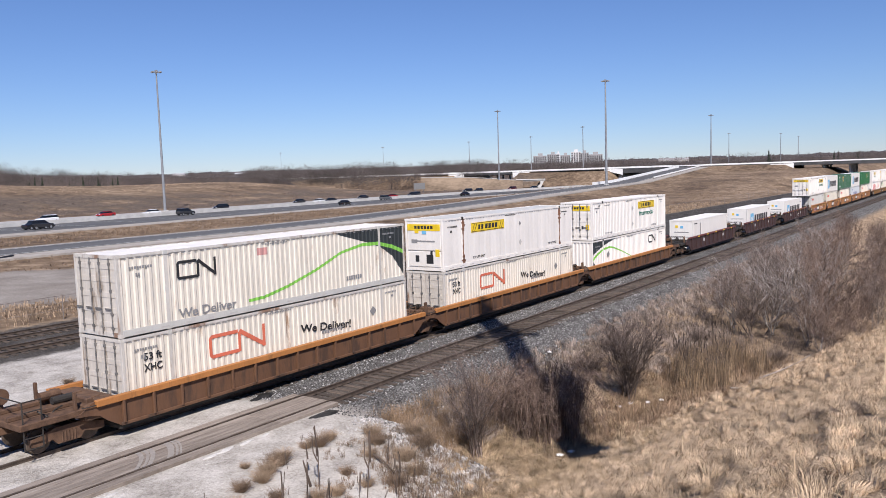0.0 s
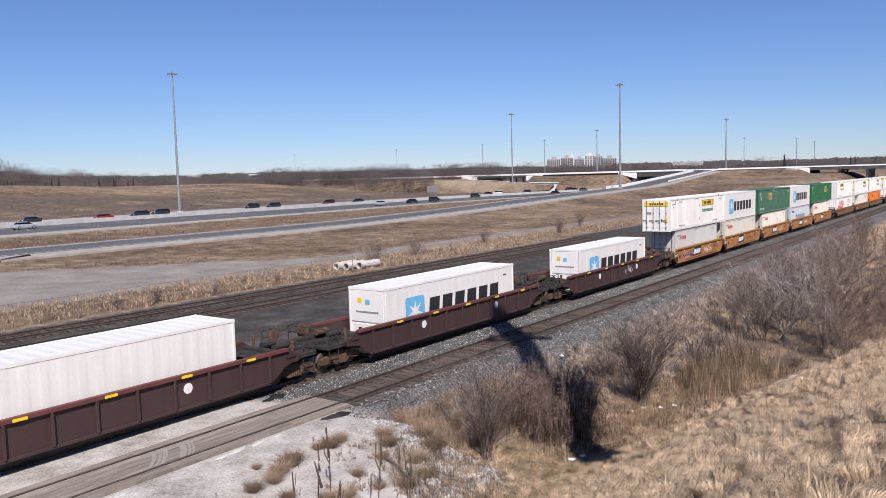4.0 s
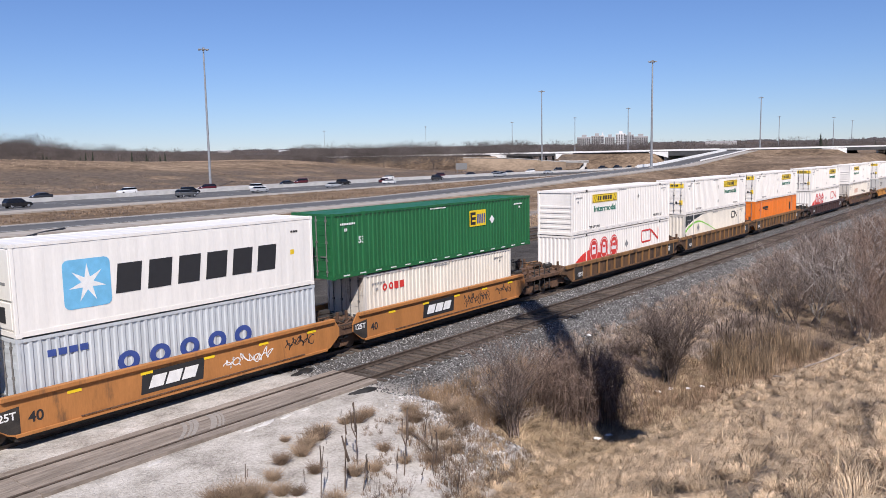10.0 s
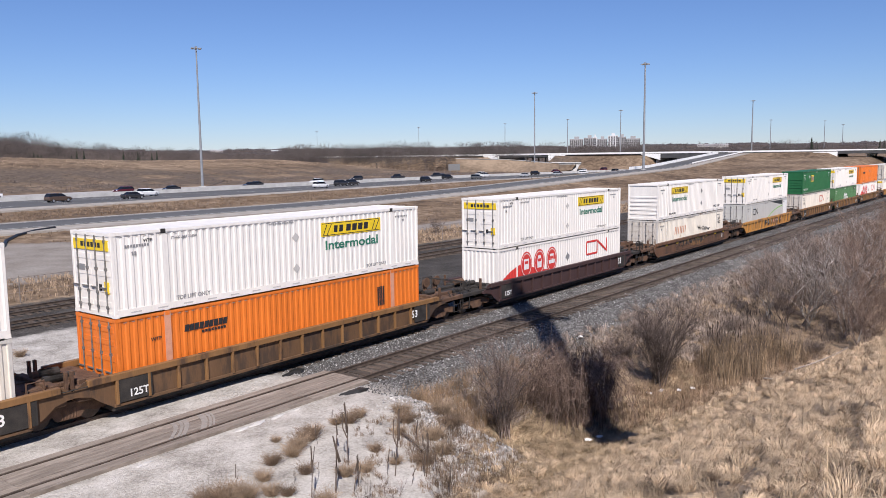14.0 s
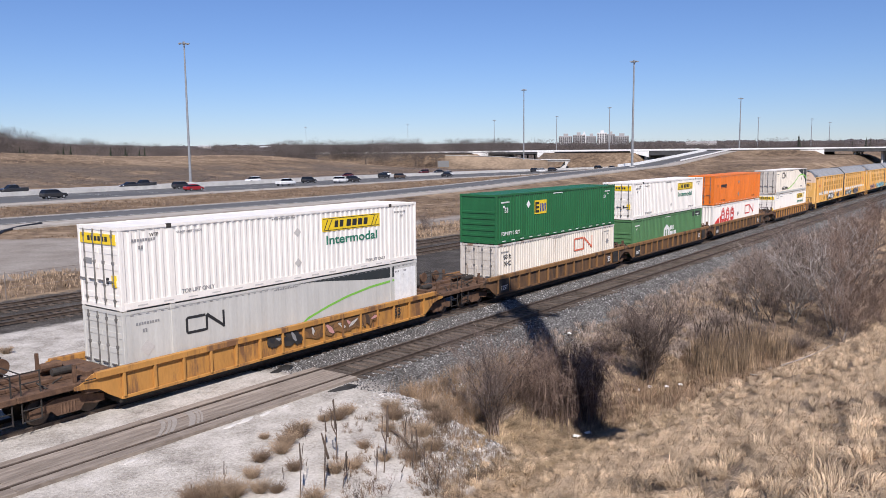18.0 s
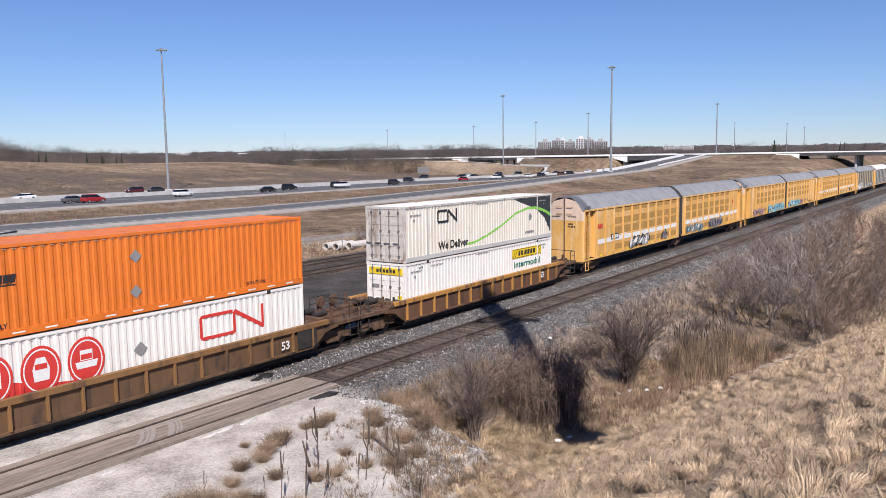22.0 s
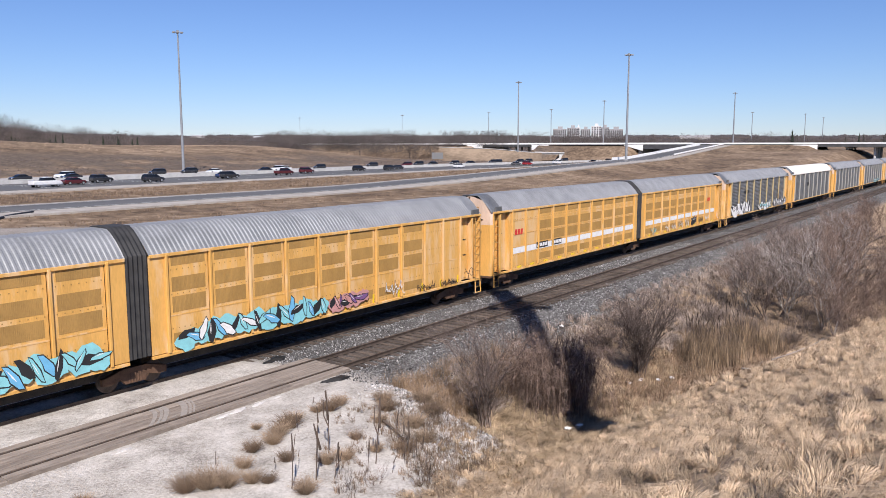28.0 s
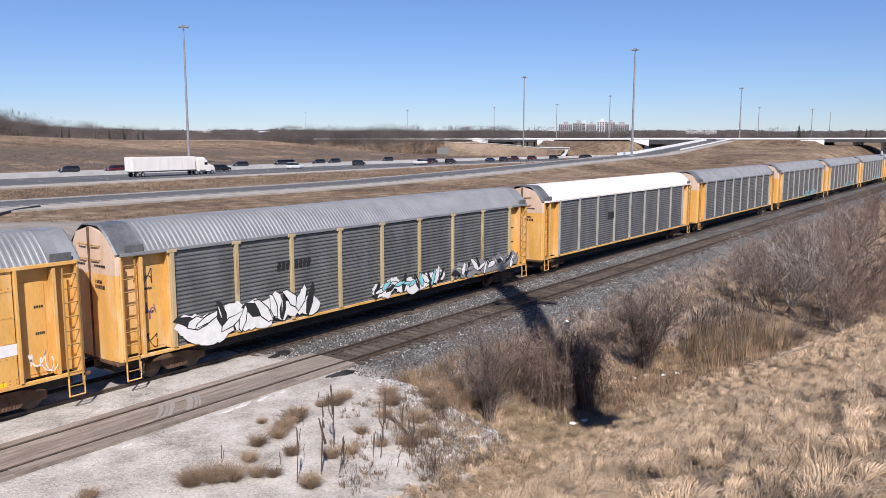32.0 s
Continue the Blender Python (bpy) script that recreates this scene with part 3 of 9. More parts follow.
def well_car(u, half, pitch, colour, flange, label, ends, ribbed=True, tags=(), rib_step=1.16, top=1.66, ribs=None):
    """One well unit. u: its middle. ends: 'a' shares a truck with its neighbour, 'c' ends in a coupler."""
    foot = 0.36
    ln, rn = (pitch[0], pitch[1])
    car = thing("well_car", label, "well car", "well cars of the train")
    wid = 1.46

    def side():
        s = Shell()
        out = sill_outline(half, half + 1.7, foot, top)
        if not ribbed:
            right = [(half + 0.05, foot), (half + 0.32, foot + 0.10), (half + 0.85, foot + 0.52), (half + 0.85, top - 0.45), (half + 0.55, top)]
            out = [(-x, z) for x, z in reversed(right)] + right
        s.loft([[(x, -0.03, z) for x, z in out], [(x, 0.03, z) for x, z in out]])
        return s.mesh("side_sill")

    def chord():
        s = Shell()
        k = 1.0 if ribbed else 0.5
        s.box(-half - k, half + k, -0.15, 0.05, -0.13 if top > 1.5 else -0.20, 0.02, 0.015)
        return s.mesh("top_chord")

    def foot_chord():
        return Shell().box(-half - 0.1, half + 0.1, -0.09, 0.10, -0.02, 0.09, 0.012).mesh("bottom_chord")

    for sg in (-1, 1):
        rot = 0 if sg < 0 else 180
        sill = part("side_sill", shared(("sill", half, ribbed, top), side), colour, car, at=pose(0, sg * wid, 0, 0, 0, rot))
        part("top_chord", shared(("chord", half, ribbed, top), chord), flange, sill, at=pose(0, 0, top))
        part("bottom_chord", shared(("foot", half), foot_chord), colour, sill, at=pose(0, 0, foot))
        if sg < 0 and not ribbed:
            part("brake_pipe", shared(("pipe", half), lambda: Shell().tube([(-half * 0.7, -0.11, foot + 0.14), (half * 0.8, -0.11, foot + 0.14)], 0.025, 0.025, 6).mesh("brake_pipe")), RUST_GEAR, sill)
        if sg < 0:
            n = int(2 * half / rib_step)
            for k in range(n + 1):
                x = -half + (2 * half) * k / n
                if ribbed:
                    part("rib", shared(("rib", top), lambda: Shell().box(-0.05, 0.05, -0.115, 0.0, foot + 0.08, top - 0.13, 0.01).mesh("rib")), ribs or colour, sill, at=pose(x, -0.03, 0))
                if k % 2 == 1 and (flange is RED_EDGE or not ribbed):
                    part("reflector", shared("reflector", lambda: Shell().box(-0.23, 0.23, -0.012, 0.0, 0, 0.10).mesh("reflector")), REFLEX, sill, at=pose(x + 0.5, -0.152 if ribbed else -0.032, top - (0.12 if ribbed else 0.36)))
    part("floor", shared(("floor", half), lambda: Shell().box(-half - 0.1, half + 0.1, -1.42, 1.42, 0.20, 0.36).mesh("floor")), STEEL_DARK, car)
    for sg, reach, kind in ((-1, ln, ends[0]), (1, rn, ends[1])):
        e = half + 1.0
        s = Shell()
        s.box(min(sg * e, sg * reach), max(sg * e, sg * reach), -1.05 if kind == "a" else -1.38, 1.05 if kind == "a" else 1.38, 1.02, 1.24, 0.03)
        s.box(min(sg * half, sg * (half + 1.3)), max(sg * half, sg * (half + 1.3)), -1.40, 1.40, 0.78, 1.34, 0.05)
        p = part("end_platform", s, STEEL_DARK if colour is MAROON else RUST_GEAR, car)
        g = Shell()
        for y in (-0.55, 0.55):
            g.box(min(sg * (half + 0.3), sg * reach), max(sg * (half + 0.3), sg * reach), y - 0.12, y + 0.12, 1.24, 1.38, 0.02)
        g.box(sg * (half + 1.0) - 0.14, sg * (half + 1.0) + 0.14, -1.2, 1.2, 1.24, 1.5, 0.03)
        part("cross_beam", g, RUST_GEAR if colour is not MAROON else STEEL_DARK, p)
        xb = sg * (half + 1.55)
        part("brake_cylinder", Shell().tube([(xb - 0.4, 0.25, 1.56), (xb + 0.3, 0.25, 1.56)], 0.15, 0.15, 10), RUST_GEAR if sg < 0 else STEEL_DARK, p)
        part("air_reservoir", Shell().tube([(xb - 0.35, -0.45, 1.52), (xb + 0.45, -0.45, 1.52)], 0.13, 0.13, 10), STEEL_DARK, p)
        part("air_hose", Shell().tube([(xb + sg * (0.3 + 0.16 * k), -1.0 + 0.25 * math.sin(k * 1.3), 1.45 - 0.30 * math.sin(k * 0.62)) for k in range(6)], 0.03, 0.03, 6), STEEL_DARK, p)
        part("grab_iron", Shell().tube([(sg * (half + 0.95), -1.47, 1.3), (sg * (half + 0.95), -1.56, 1.3), (sg * (half + 1.45), -1.56, 1.3), (sg * (half + 1.45), -1.47, 1.3)], 0.018, 0.018, 5), STEEL_DARK, p)
        part("stake_post", Shell().box(xb - 0.05, xb + 0.05, -1.3, -1.18, 1.24, 1.85, 0.01), RUST_GEAR, p)
        part("stake_post", Shell().box(xb - 0.05, xb + 0.05, 1.18, 1.3, 1.24, 1.85, 0.01), RUST_GEAR, p)
        if kind == "c":
            truck(car, sg * (half + 1.75))
            c = Shell()
            c.box(min(sg * (reach - 0.6), sg * (reach + 0.42)), max(sg * (reach - 0.6), sg * (reach + 0.42)), -0.13, 0.13, 0.72, 0.98, 0.03)
            c.box(sg * (reach + 0.30) - 0.16, sg * (reach + 0.30) + 0.16, -0.2, 0.2, 0.66, 1.04, 0.05)
            part("coupler", c, RUST_GEAR, car)
            h = Shell()
            for y in (-1.3, 1.3):
                for dx in (0.15, 0.75):
                    h.tube([(sg * (reach - dx), y, 0.35), (sg * (reach - dx), y, 1.95)], 0.025, n=5)
                for z in (0.38, 0.75, 1.6, 1.93):
                    h.tube([(sg * (reach - 0.15), y, z), (sg * (reach - 0.75), y, z)], 0.022, n=5)
            h.tube([(sg * (reach - 0.15), -1.3, 1.93), (sg * (reach - 0.15), 1.3, 1.93)], 0.022, n=5)
            part("handrail", h, STEEL_DARK, car)
            w = Shell()
            w.wheel(sg * (reach - 0.5), 0.72, 0.78, 1.75, 0.28, 14)
            w.box(sg * (reach - 0.5) - 0.09, sg * (reach - 0.5) + 0.09, 0.78, 1.0, 1.24, 1.9, 0.02)
            part("brake_stand", w, RUST_GEAR, car)
        elif sg < 0:
            truck(car, sg * reach)
            part("bearing", Shell().box(-reach - 0.5, -reach + 0.5, -0.5, 0.5, 0.78, 1.05, 0.06), STEEL_DARK, car)
        else:
            for y in (-1.15, 1.15):
                g = Shell()
                g.tube([(reach - 1.3, y, 0.55), (reach - 1.3, y, 1.75)], 0.028, n=5)
                g.tube([(reach - 0.75, y, 0.55), (reach - 0.75, y, 1.75)], 0.028, n=5)
                for z in (0.6, 0.95, 1.3, 1.72):
                    g.tube([(reach - 1.3, y, z), (reach - 0.75, y, z)], 0.024, n=5)
                part("ladder", g, RUST_GEAR, car)
        if not ribbed:
            # pipes, valves and levers heaped over the truck between two wells
            for k in range(4):
                q = random.Random(int(u * 7) + k + (9 if sg > 0 else 0))
                pts = [(sg * (half + 0.6 + 0.22 * j), -1.28 + 0.16 * k + q.uniform(-0.06, 0.06), 1.3 - 0.1 * k + 0.2 * math.sin(j * 0.9 + k)) for j in range(6)]
                part("air_hose", Shell().tube(pts, 0.032, 0.032, 6), RUST_GEAR if k % 2 else STEEL_DARK, p)
            part("brake_cylinder", Shell().tube([(sg * (half + 1.1), -1.18, 1.12), (sg * (half + 1.75), -1.18, 1.12)], 0.19, 0.17, 12), RUST_GEAR, p)
            part("valve_box", Shell().box(*sorted((sg * (half + 0.95), sg * (half + 1.35))), -1.3, -0.9, 0.62, 0.98, 0.04), STEEL_DARK, p)
            part("lever", Shell().tube([(sg * (half + 0.8), -1.36, 1.5), (sg * (half + 1.3), -1.38, 1.28), (sg * (half + 1.6), -1.3, 0.9)], 0.03, 0.03, 5), RUST_GEAR, p)
    if ribbed and any(k[0] == "125T" for k in tags):
        for x0, x1 in ((-half - 0.05, -half + 1.3), (half - 0.95, half + 0.25)):
            part("end_plate", plate(Shell(), [(x0, 0.48), (x1, 0.48), (x1, 1.42), (x0, 1.42)], -wid - 0.12, 0.006), STEEL_DARK, car)
    for kind, x, z, sz in tags:
        if isinstance(kind, str):
            part("stencil", lettering(kind, sz), INK if (colour in (TAN, AMBER, YELLOW_CAR) and sz > 0.3) else MARK_WHITE, car, at=pose(x, -wid - (0.13 if ribbed else 0.036), z))
    return ride(car, u)


# -- containers --
def wave(x0, x1, pitch, depth):
    """Break points (x, depth inward) of trapezoid ribs."""
    n = max(1, round((x1 - x0) / pitch))
    p = (x1 - x0) / n
    pts = []
    for i in range(n):
        a = x0 + i * p
        pts += [(a, 0.0), (a + 0.32 * p, 0.0), (a + 0.48 * p, depth), (a + 0.84 * p, depth)]
    return pts + [(x1, 0.0)]


def bays(length):
    h = length / 2 - 0.10
    return [(-h, -6.16), (-6.02, 6.02), (6.16, h)] if length > 14 else [(-h, h)]


def profile(length, style):
    pitch, depth = {"corr": (0.28, 0.036), "fine": (0.30, 0.026), "flat": (1.22, 0.012), "smooth": (0.62, 0.006)}[style]
    return [wave(a, b, pitch, depth) for a, b in bays(length)]


def side_mesh(length, height, style):
    s = Shell()
    for seg in profile(length, style):
        for (a, d), (b, e) in zip(seg, seg[1:]):
            s.face([(a, d, 0.16), (b, e, 0.16), (b, e, height - 0.10), (a, d, height - 0.10)])
    return s.mesh("side_panel")


def painted(length, style, x0, x1, low, high, lift=0.004):
    """A painted figure that follows the ribs of a side between the curves low(x) and high(x)."""
    s = Shell()
    for seg in profile(length, style):
        pts = []
        for (a, d), (b, e) in zip(seg, seg[1:]):
            if b <= x0 or a >= x1:
                continue
            a2, b2 = max(a, x0), min(b, x1)
            k = (lambda q: d + (e - d) * (q - a) / (b - a)) if b > a else (lambda q: d)
            pts += [(a2, k(a2)), (b2, k(b2))]
        for (a, d), (b, e) in zip(pts, pts[1:]):
            if b - a < 1e-5:
                continue
            la, lb, ha, hb = low(a), low(b), high(a), high(b)
            if ha - la < 0.004 and hb - lb < 0.004:
                continue
            s.face([(a, d - lift, la), (b, e - lift, lb), (b, e - lift, max(hb, lb)), (a, d - lift, max(ha, la))])
    return s


def frame_mesh(length, width, height):
    s = Shell()
    h, w = length / 2, width / 2
    for x in (-h, h - 0.12):
        for y in (-w, w - 0.12):
            s.box(x, x + 0.12, y, y + 0.12, 0.0, height, 0.012)
    for y in (-w, w - 0.07):
        s.box(-h + 0.12, h - 0.12, y, y + 0.07, 0.02, 0.17)
        s.box(-h + 0.12, h - 0.12, y, y + 0.07, height - 0.11, height - 0.01)
    for x in (-h, h - 0.1):
        s.box(x, x + 0.1, -w + 0.12, w - 0.12, 0.02, 0.18)
        s.box(x, x + 0.1, -w + 0.12, w - 0.12, height - 0.13, height - 0.01)
    if length > 14:
        for x in (-6.16, 6.02):
            for y in (-w - 0.003, w - 0.075):
                s.box(x, x + 0.14, y, y + 0.078, 0.0, height)
    return s.mesh("frame")


def roof_mesh(length, width, height):
    s = Shell()
    h, w = length / 2 - 0.05, width / 2 - 0.04
    pts = wave(-h, h, 0.55, 0.018)
    for (a, d), (b, e) in zip(pts, pts[1:]):
        s.face([(a, -w, height - 0.022 - d), (b, -w, height - 0.022 - e), (b, w, height - 0.022 - e), (a, w, height - 0.022 - d)])
    s.box(-h, h, -w, w, height - 0.07, height - 0.05)
    return s.mesh("roof")


def end_parts(box, length, width, height, kind, colour, bar):
    h, w = length / 2, width / 2
    if kind == "doors":
        for sg in (-1, 1):
            s = Shell()
            y0, y1 = (-w + 0.12, -0.008) if sg < 0 else (0.008, w - 0.12)
            s.box(-h + 0.02, -h + 0.07, y0, y1, 0.18, height - 0.13)
            for z in (0.45, 0.95, 1.5, 2.05, 2.5):
                s.box(-h + 0.005, -h + 0.022, y0 + 0.04, y1 - 0.04, z - 0.10, z + 0.10, 0.006)
            d = part("door", s, GRIME if colour is CREAM else colour, box)
            for y in (y0 + 0.26, y1 - 0.30):
                b = Shell()
                b.tube([(-h - 0.02, y, 0.14), (-h - 0.02, y, height - 0.1)], 0.024, n=6)
                for z in (0.3, 0.8, 1.6, height - 0.35):
                    b.box(-h - 0.045, -h + 0.02, y - 0.05, y + 0.05, z, z + 0.10)
                b.box(-h - 0.05, -h - 0.02, y - 0.03, y + 0.36, 0.98, 1.03)
                part("lock_bar", b, bar or DOOR_BAR, d)
    elif kind == "ribs":
        s = Shell()
        s.box(-h + 0.05, -h + 0.09, -w + 0.11, w - 0.11, 0.17, height - 0.12)
        for k in range(5):
            z = 0.42 + k * 0.34
            s.box(-h + 0.012, -h + 0.05, -w + 0.16, w - 0.16, z, z + 0.15, 0.015)
        part("end_wall", s, colour, box)
    elif kind == "posts":
        s = Shell()
        pts = wave(-w + 0.11, w - 0.11, 0.29, 0.04)
        for (a, d), (b, e) in zip(pts, pts[1:]):
            s.face([(-h + 0.02 + d, a, 0.17), (-h + 0.02 + e, b, 0.17), (-h + 0.02 + e, b, height - 0.12), (-h + 0.02 + d, a, height - 0.12)])
        part("end_wall", s, colour, box)
    elif kind == "reefer":
        part("end_wall", Shell().box(-h + 0.06, -h + 0.1, -w + 0.11, w - 0.11, 0.17, height - 0.12), colour, box)
        s = Shell()
        s.box(-h + 0.005, -h + 0.06, -w + 0.16, w - 0.16, 1.15, height - 0.16, 0.015)
        s.box(-h + 0.0, -h + 0.05, -w + 0.2, w - 0.2, 0.24, 1.08, 0.015)
        u = part("cooling_unit", s, colour, box)
        s = Shell()
        s.box(-h - 0.012, -h + 0.01, -0.62, -0.16, 0.42, 0.92)
        s.box(-h - 0.012, -h + 0.01, 0.35, 0.60, 0.50, 0.86)
        part("vent_opening", s, INK, u)
        part("fan_grille", Shell().box(-h - 0.008, -h + 0.006, -0.75, 0.75, 1.62, 1.70), MARK_GREY, u)
        part("warning_label", Shell().box(-h - 0.01, -h + 0.006, 0.35, 0.62, 2.1, 2.36), SIGN_YELLOW, u)
        part("badge", Shell().box(-h - 0.01, -h + 0.006, -0.18, 0.12, 2.05, 2.3), MARK_SKY, u)
    part("end_wall_far", shared(("farend", length, width, height), lambda: Shell().box(h - 0.08, h - 0.03, -w + 0.11, w - 0.11, 0.17, height - 0.12).mesh("end_wall_far")), colour, box)


def container(u, z0, size, colour, style, label, end="doors", marks=(), frame_colour=None, roof=None, group="shipping containers", bar=None):
    """u: near end of the box along the train. marks: functions that paint its side."""
    length, width, height = {53: (16.15, 2.59, 2.896), 40: (12.19, 2.44, 2.896), 39: (12.19, 2.44, 2.59)}[size]
    box = thing("shipping_container", label, "shipping container", group)
    fc = frame_colour or (RAIL_GRIME if colour is CREAM else colour)
    part("frame", shared(("frame", size), lambda: frame_mesh(length, width, height)), fc, box)
    cube = shared("cast", lambda: Shell().box(-0.004, 0.175, -0.006, 0.156, -0.002, 0.12).mesh("corner_casting"))
    for cx in [-length / 2, length / 2 - 0.17] + ([-6.17, 5.99] if length > 14 else []):
        for cz in (0.0, height - 0.114):
            part("corner_casting", cube, fc, box, at=pose(cx, -width / 2, cz))
            if abs(cx) > 6.05 and cx < 0 and cx < -length / 2 + 0.1:
                part("corner_casting", cube, fc, box, at=pose(cx, width / 2 - 0.15, cz))
    me = shared(("side", size, style), lambda: side_mesh(length, height, style))
    near = part("side_panel", me, colour, box, at=pose(0, -width / 2 + 0.015, 0))
    part("side_panel", me, colour, box, at=pose(0, width / 2 - 0.015, 0, 0, 0, 180))
    part("roof", shared(("roof", size), lambda: roof_mesh(length, width, height)), roof or fc, box)
    part("floor", shared(("boxfloor", size), lambda: Shell().box(-length / 2 + 0.1, length / 2 - 0.1, -width / 2 + 0.07, width / 2 - 0.07, 0.06, 0.15).mesh("floor")), STEEL_DARK, box)
    end_parts(box, length, width, height, end, colour, bar)
    if size == 53:
        rail_trim(box, near, length, height, colour)
    for m in marks:
        m(box, near, length, width, height, style)
    return ride(box, u + length / 2, z0)


def rail_trim(box, near, length, height, colour):
    """Deep lower rail with slots, a dashed seam under the roof and dark lifting points of a long box."""
    h = length / 2
    rail = part("bottom_rail", shared("bottomrail", lambda: Shell().box(-h + 0.12, h - 0.12, -0.022, 0.0, 0.03, 0.26, 0.004).mesh("bottom_rail")), GREY_BOX if colour is CREAM else colour, near)

    def slots():
        s = Shell()
        for k in range(15):
            x = -h + 0.8 + k * (length - 1.6) / 14
            plate(s, [(x - 0.2, 0.10), (x + 0.2, 0.10), (x + 0.2, 0.15), (x - 0.2, 0.15)], -0.023, 0.003)
        return s.mesh("rail_marking")

    tagged(part("rail_marking", shared("railslots", slots), MARK_WHITE if colour in (GREEN, GREEN_WORN, ORANGE) else MARK_FAINT, rail), kind="stuff")

    def seam():
        s = Shell()
        k = -h + 0.3
        while k < h - 0.3:
            plate(s, [(k, height - 0.17), (k + 0.13, height - 0.17), (k + 0.13, height - 0.145), (k, height - 0.145)], -0.010, 0.002)
            k += 0.30
        return s.mesh("roof_seam")

    tagged(part("roof_seam", shared("roofseam", seam), MARK_GREY if colour not in (GREEN, GREEN_WORN, MOSS) else STEEL_DARK, near), kind="stuff")
    for x in (-6.09, 6.09):
        part("lifting_point", shared("lift", lambda: Shell().box(-0.1, 0.1, -0.03, 0.05, height - 0.16, height + 0.006, 0.01).mesh("lifting_point")), STEEL_DARK if colour is WHITE else GREY_BOX if colour is CREAM else colour, near, at=pose(x, 0, 0))


# -- painted marks on box sides --
def m_rect(name, mat, x0, x1, z0, z1, lift=0.004):
    def go(box, near, L, W, H, style):
        part(name, painted(L, style, x0 - L / 2, x1 - L / 2, lambda x: z0, lambda x: z1, lift), mat, near)
    return go


def m_word(text, mat, x, z, size, wide=0.0, lean=0.0):
    """Words of the given cap height; wide: their whole length, lean: the slant of italics."""
    def go(box, near, L, W, H, style):
        me = lettering(text, size)
        k = wide / max(v.co.x for v in me.vertices) if wide else 1.0
        slant = Matrix(((k, 0, lean, 0), (0, 1, 0, 0), (0, 0, 1, 0), (0, 0, 0, 1)))
        part("lettering", me, mat, near, at=pose(x - L / 2, -0.006, z) @ slant)
    return go


def m_rings(n, mat, x, z, w, h):
    """A name as plain rings side by side."""
    def go(box, near, L, W, H, style):
        step = w / n
        rx, rz, k = step * 0.34, h / 2, 24

        def ring():
            s = Shell()
            spin = [(math.cos(2 * math.pi * j / k), math.sin(2 * math.pi * j / k)) for j in range(k)]
            s.loft([[(rx * g * c, y, rz * max(g, 0.5) * d) for c, d in spin + spin[:1]] for g, y in ((1.0, -0.003), (1.0, -0.009), (0.45, -0.009), (0.45, -0.003))], close=False, caps=False)
            return s.mesh("name_ring")

        me = shared(("ring", round(rx, 3), h), ring)
        for i in range(n):
            part("name_ring", me, mat, near, at=pose(x - L / 2 + (i + 0.5) * step, 0, z + rz))
    return go


def m_rust(x, z0, z1, w, seed):
    """A ragged rust stain running down a post."""
    def go(box, near, L, W, H, style):
        rng = random.Random(seed)
        left, right = [], []
        for k in range(11):
            z = z0 + (z1 - z0) * k / 10
            c = w * (0.35 + 0.65 * rng.random())
            left.append((x - L / 2 - c * rng.uniform(0.3, 0.7), z))
            right.append((x - L / 2 + c * rng.uniform(0.3, 0.7), z))
        part("rust_stain", plate(Shell(), left + right[::-1], -0.016, 0.003), RUST_STAIN, near)
    return go


def m_post(mat, x):
    """The upright post at the lifting point, painted another shade."""
    def go(box, near, L, W, H, style):
        part("painted_post", plate(Shell(), [(x - L / 2 - 0.12, 0.02), (x - L / 2 + 0.14, 0.02), (x - L / 2 + 0.14, H - 0.02), (x - L / 2 - 0.12, H - 0.02)], -0.022, 0.006), mat, near)
    return go


def m_bars(n, mat, x, z, w, h, gap=0.22, lean=0.0, name="name_bar"):
    """A name as plain blocks, one part a block."""
    def go(box, near, L, W, H, style):
        step = w / n
        b = step * (1 - gap)
        me = shared(("block", round(b, 3), h, lean), lambda: plate(Shell(), [(0, 0), (b, 0), (b + lean, h), (lean, h)], -0.003).mesh(name))
        for i in range(n):
            part(name, me, mat, near, at=pose(x - L / 2 + i * step, 0, z))
    return go


def m_sign(x, z, w, h):
    """Yellow name board: slanted dark corners and a plain dark bar for the name."""
    def go(box, near, L, W, H, style):
        a = x - L / 2
        board = part("name_board", plate(Shell(), [(a, z), (a + w, z), (a + w, z + h), (a, z + h)], -0.003, 0.004), SIGN_YELLOW, near)
        s = Shell()
        for z0, z1 in ((0.05, 0.10), (0.90, 0.95)):
            plate(s, [(a + 0.02 * w, z + z0 * h), (a + 0.98 * w, z + z0 * h), (a + 0.98 * w, z + z1 * h), (a + 0.02 * w, z + z1 * h)], -0.007, 0.003)
        for q0, q1 in ((0.03, 0.10), (0.09, 0.17), (0.84, 0.91), (0.90, 0.98)):
            plate(s, [(a + q0 * w, z + 0.12 * h), (a + (q0 + 0.012) * w, z + 0.12 * h), (a + q1 * w, z + 0.86 * h), (a + (q1 - 0.012) * w, z + 0.86 * h)], -0.007, 0.003)
        part("board_border", s, INK, board)
        for q, k in ((0.20, 0.055), (0.285, 0.06), (0.40, 0.075), (0.50, 0.075), (0.60, 0.075), (0.70, 0.07)):
            me = shared(("board", w, h, k), lambda: plate(Shell(), [(0, 0), (k * w, 0), ((k + 0.01) * w, 0.50 * h), (0.01 * w, 0.50 * h)], -0.007, 0.003).mesh("name_bar"))
            part("name_bar", me, INK, board, at=pose(a + w * q, 0, z + 0.25 * h))
    return go


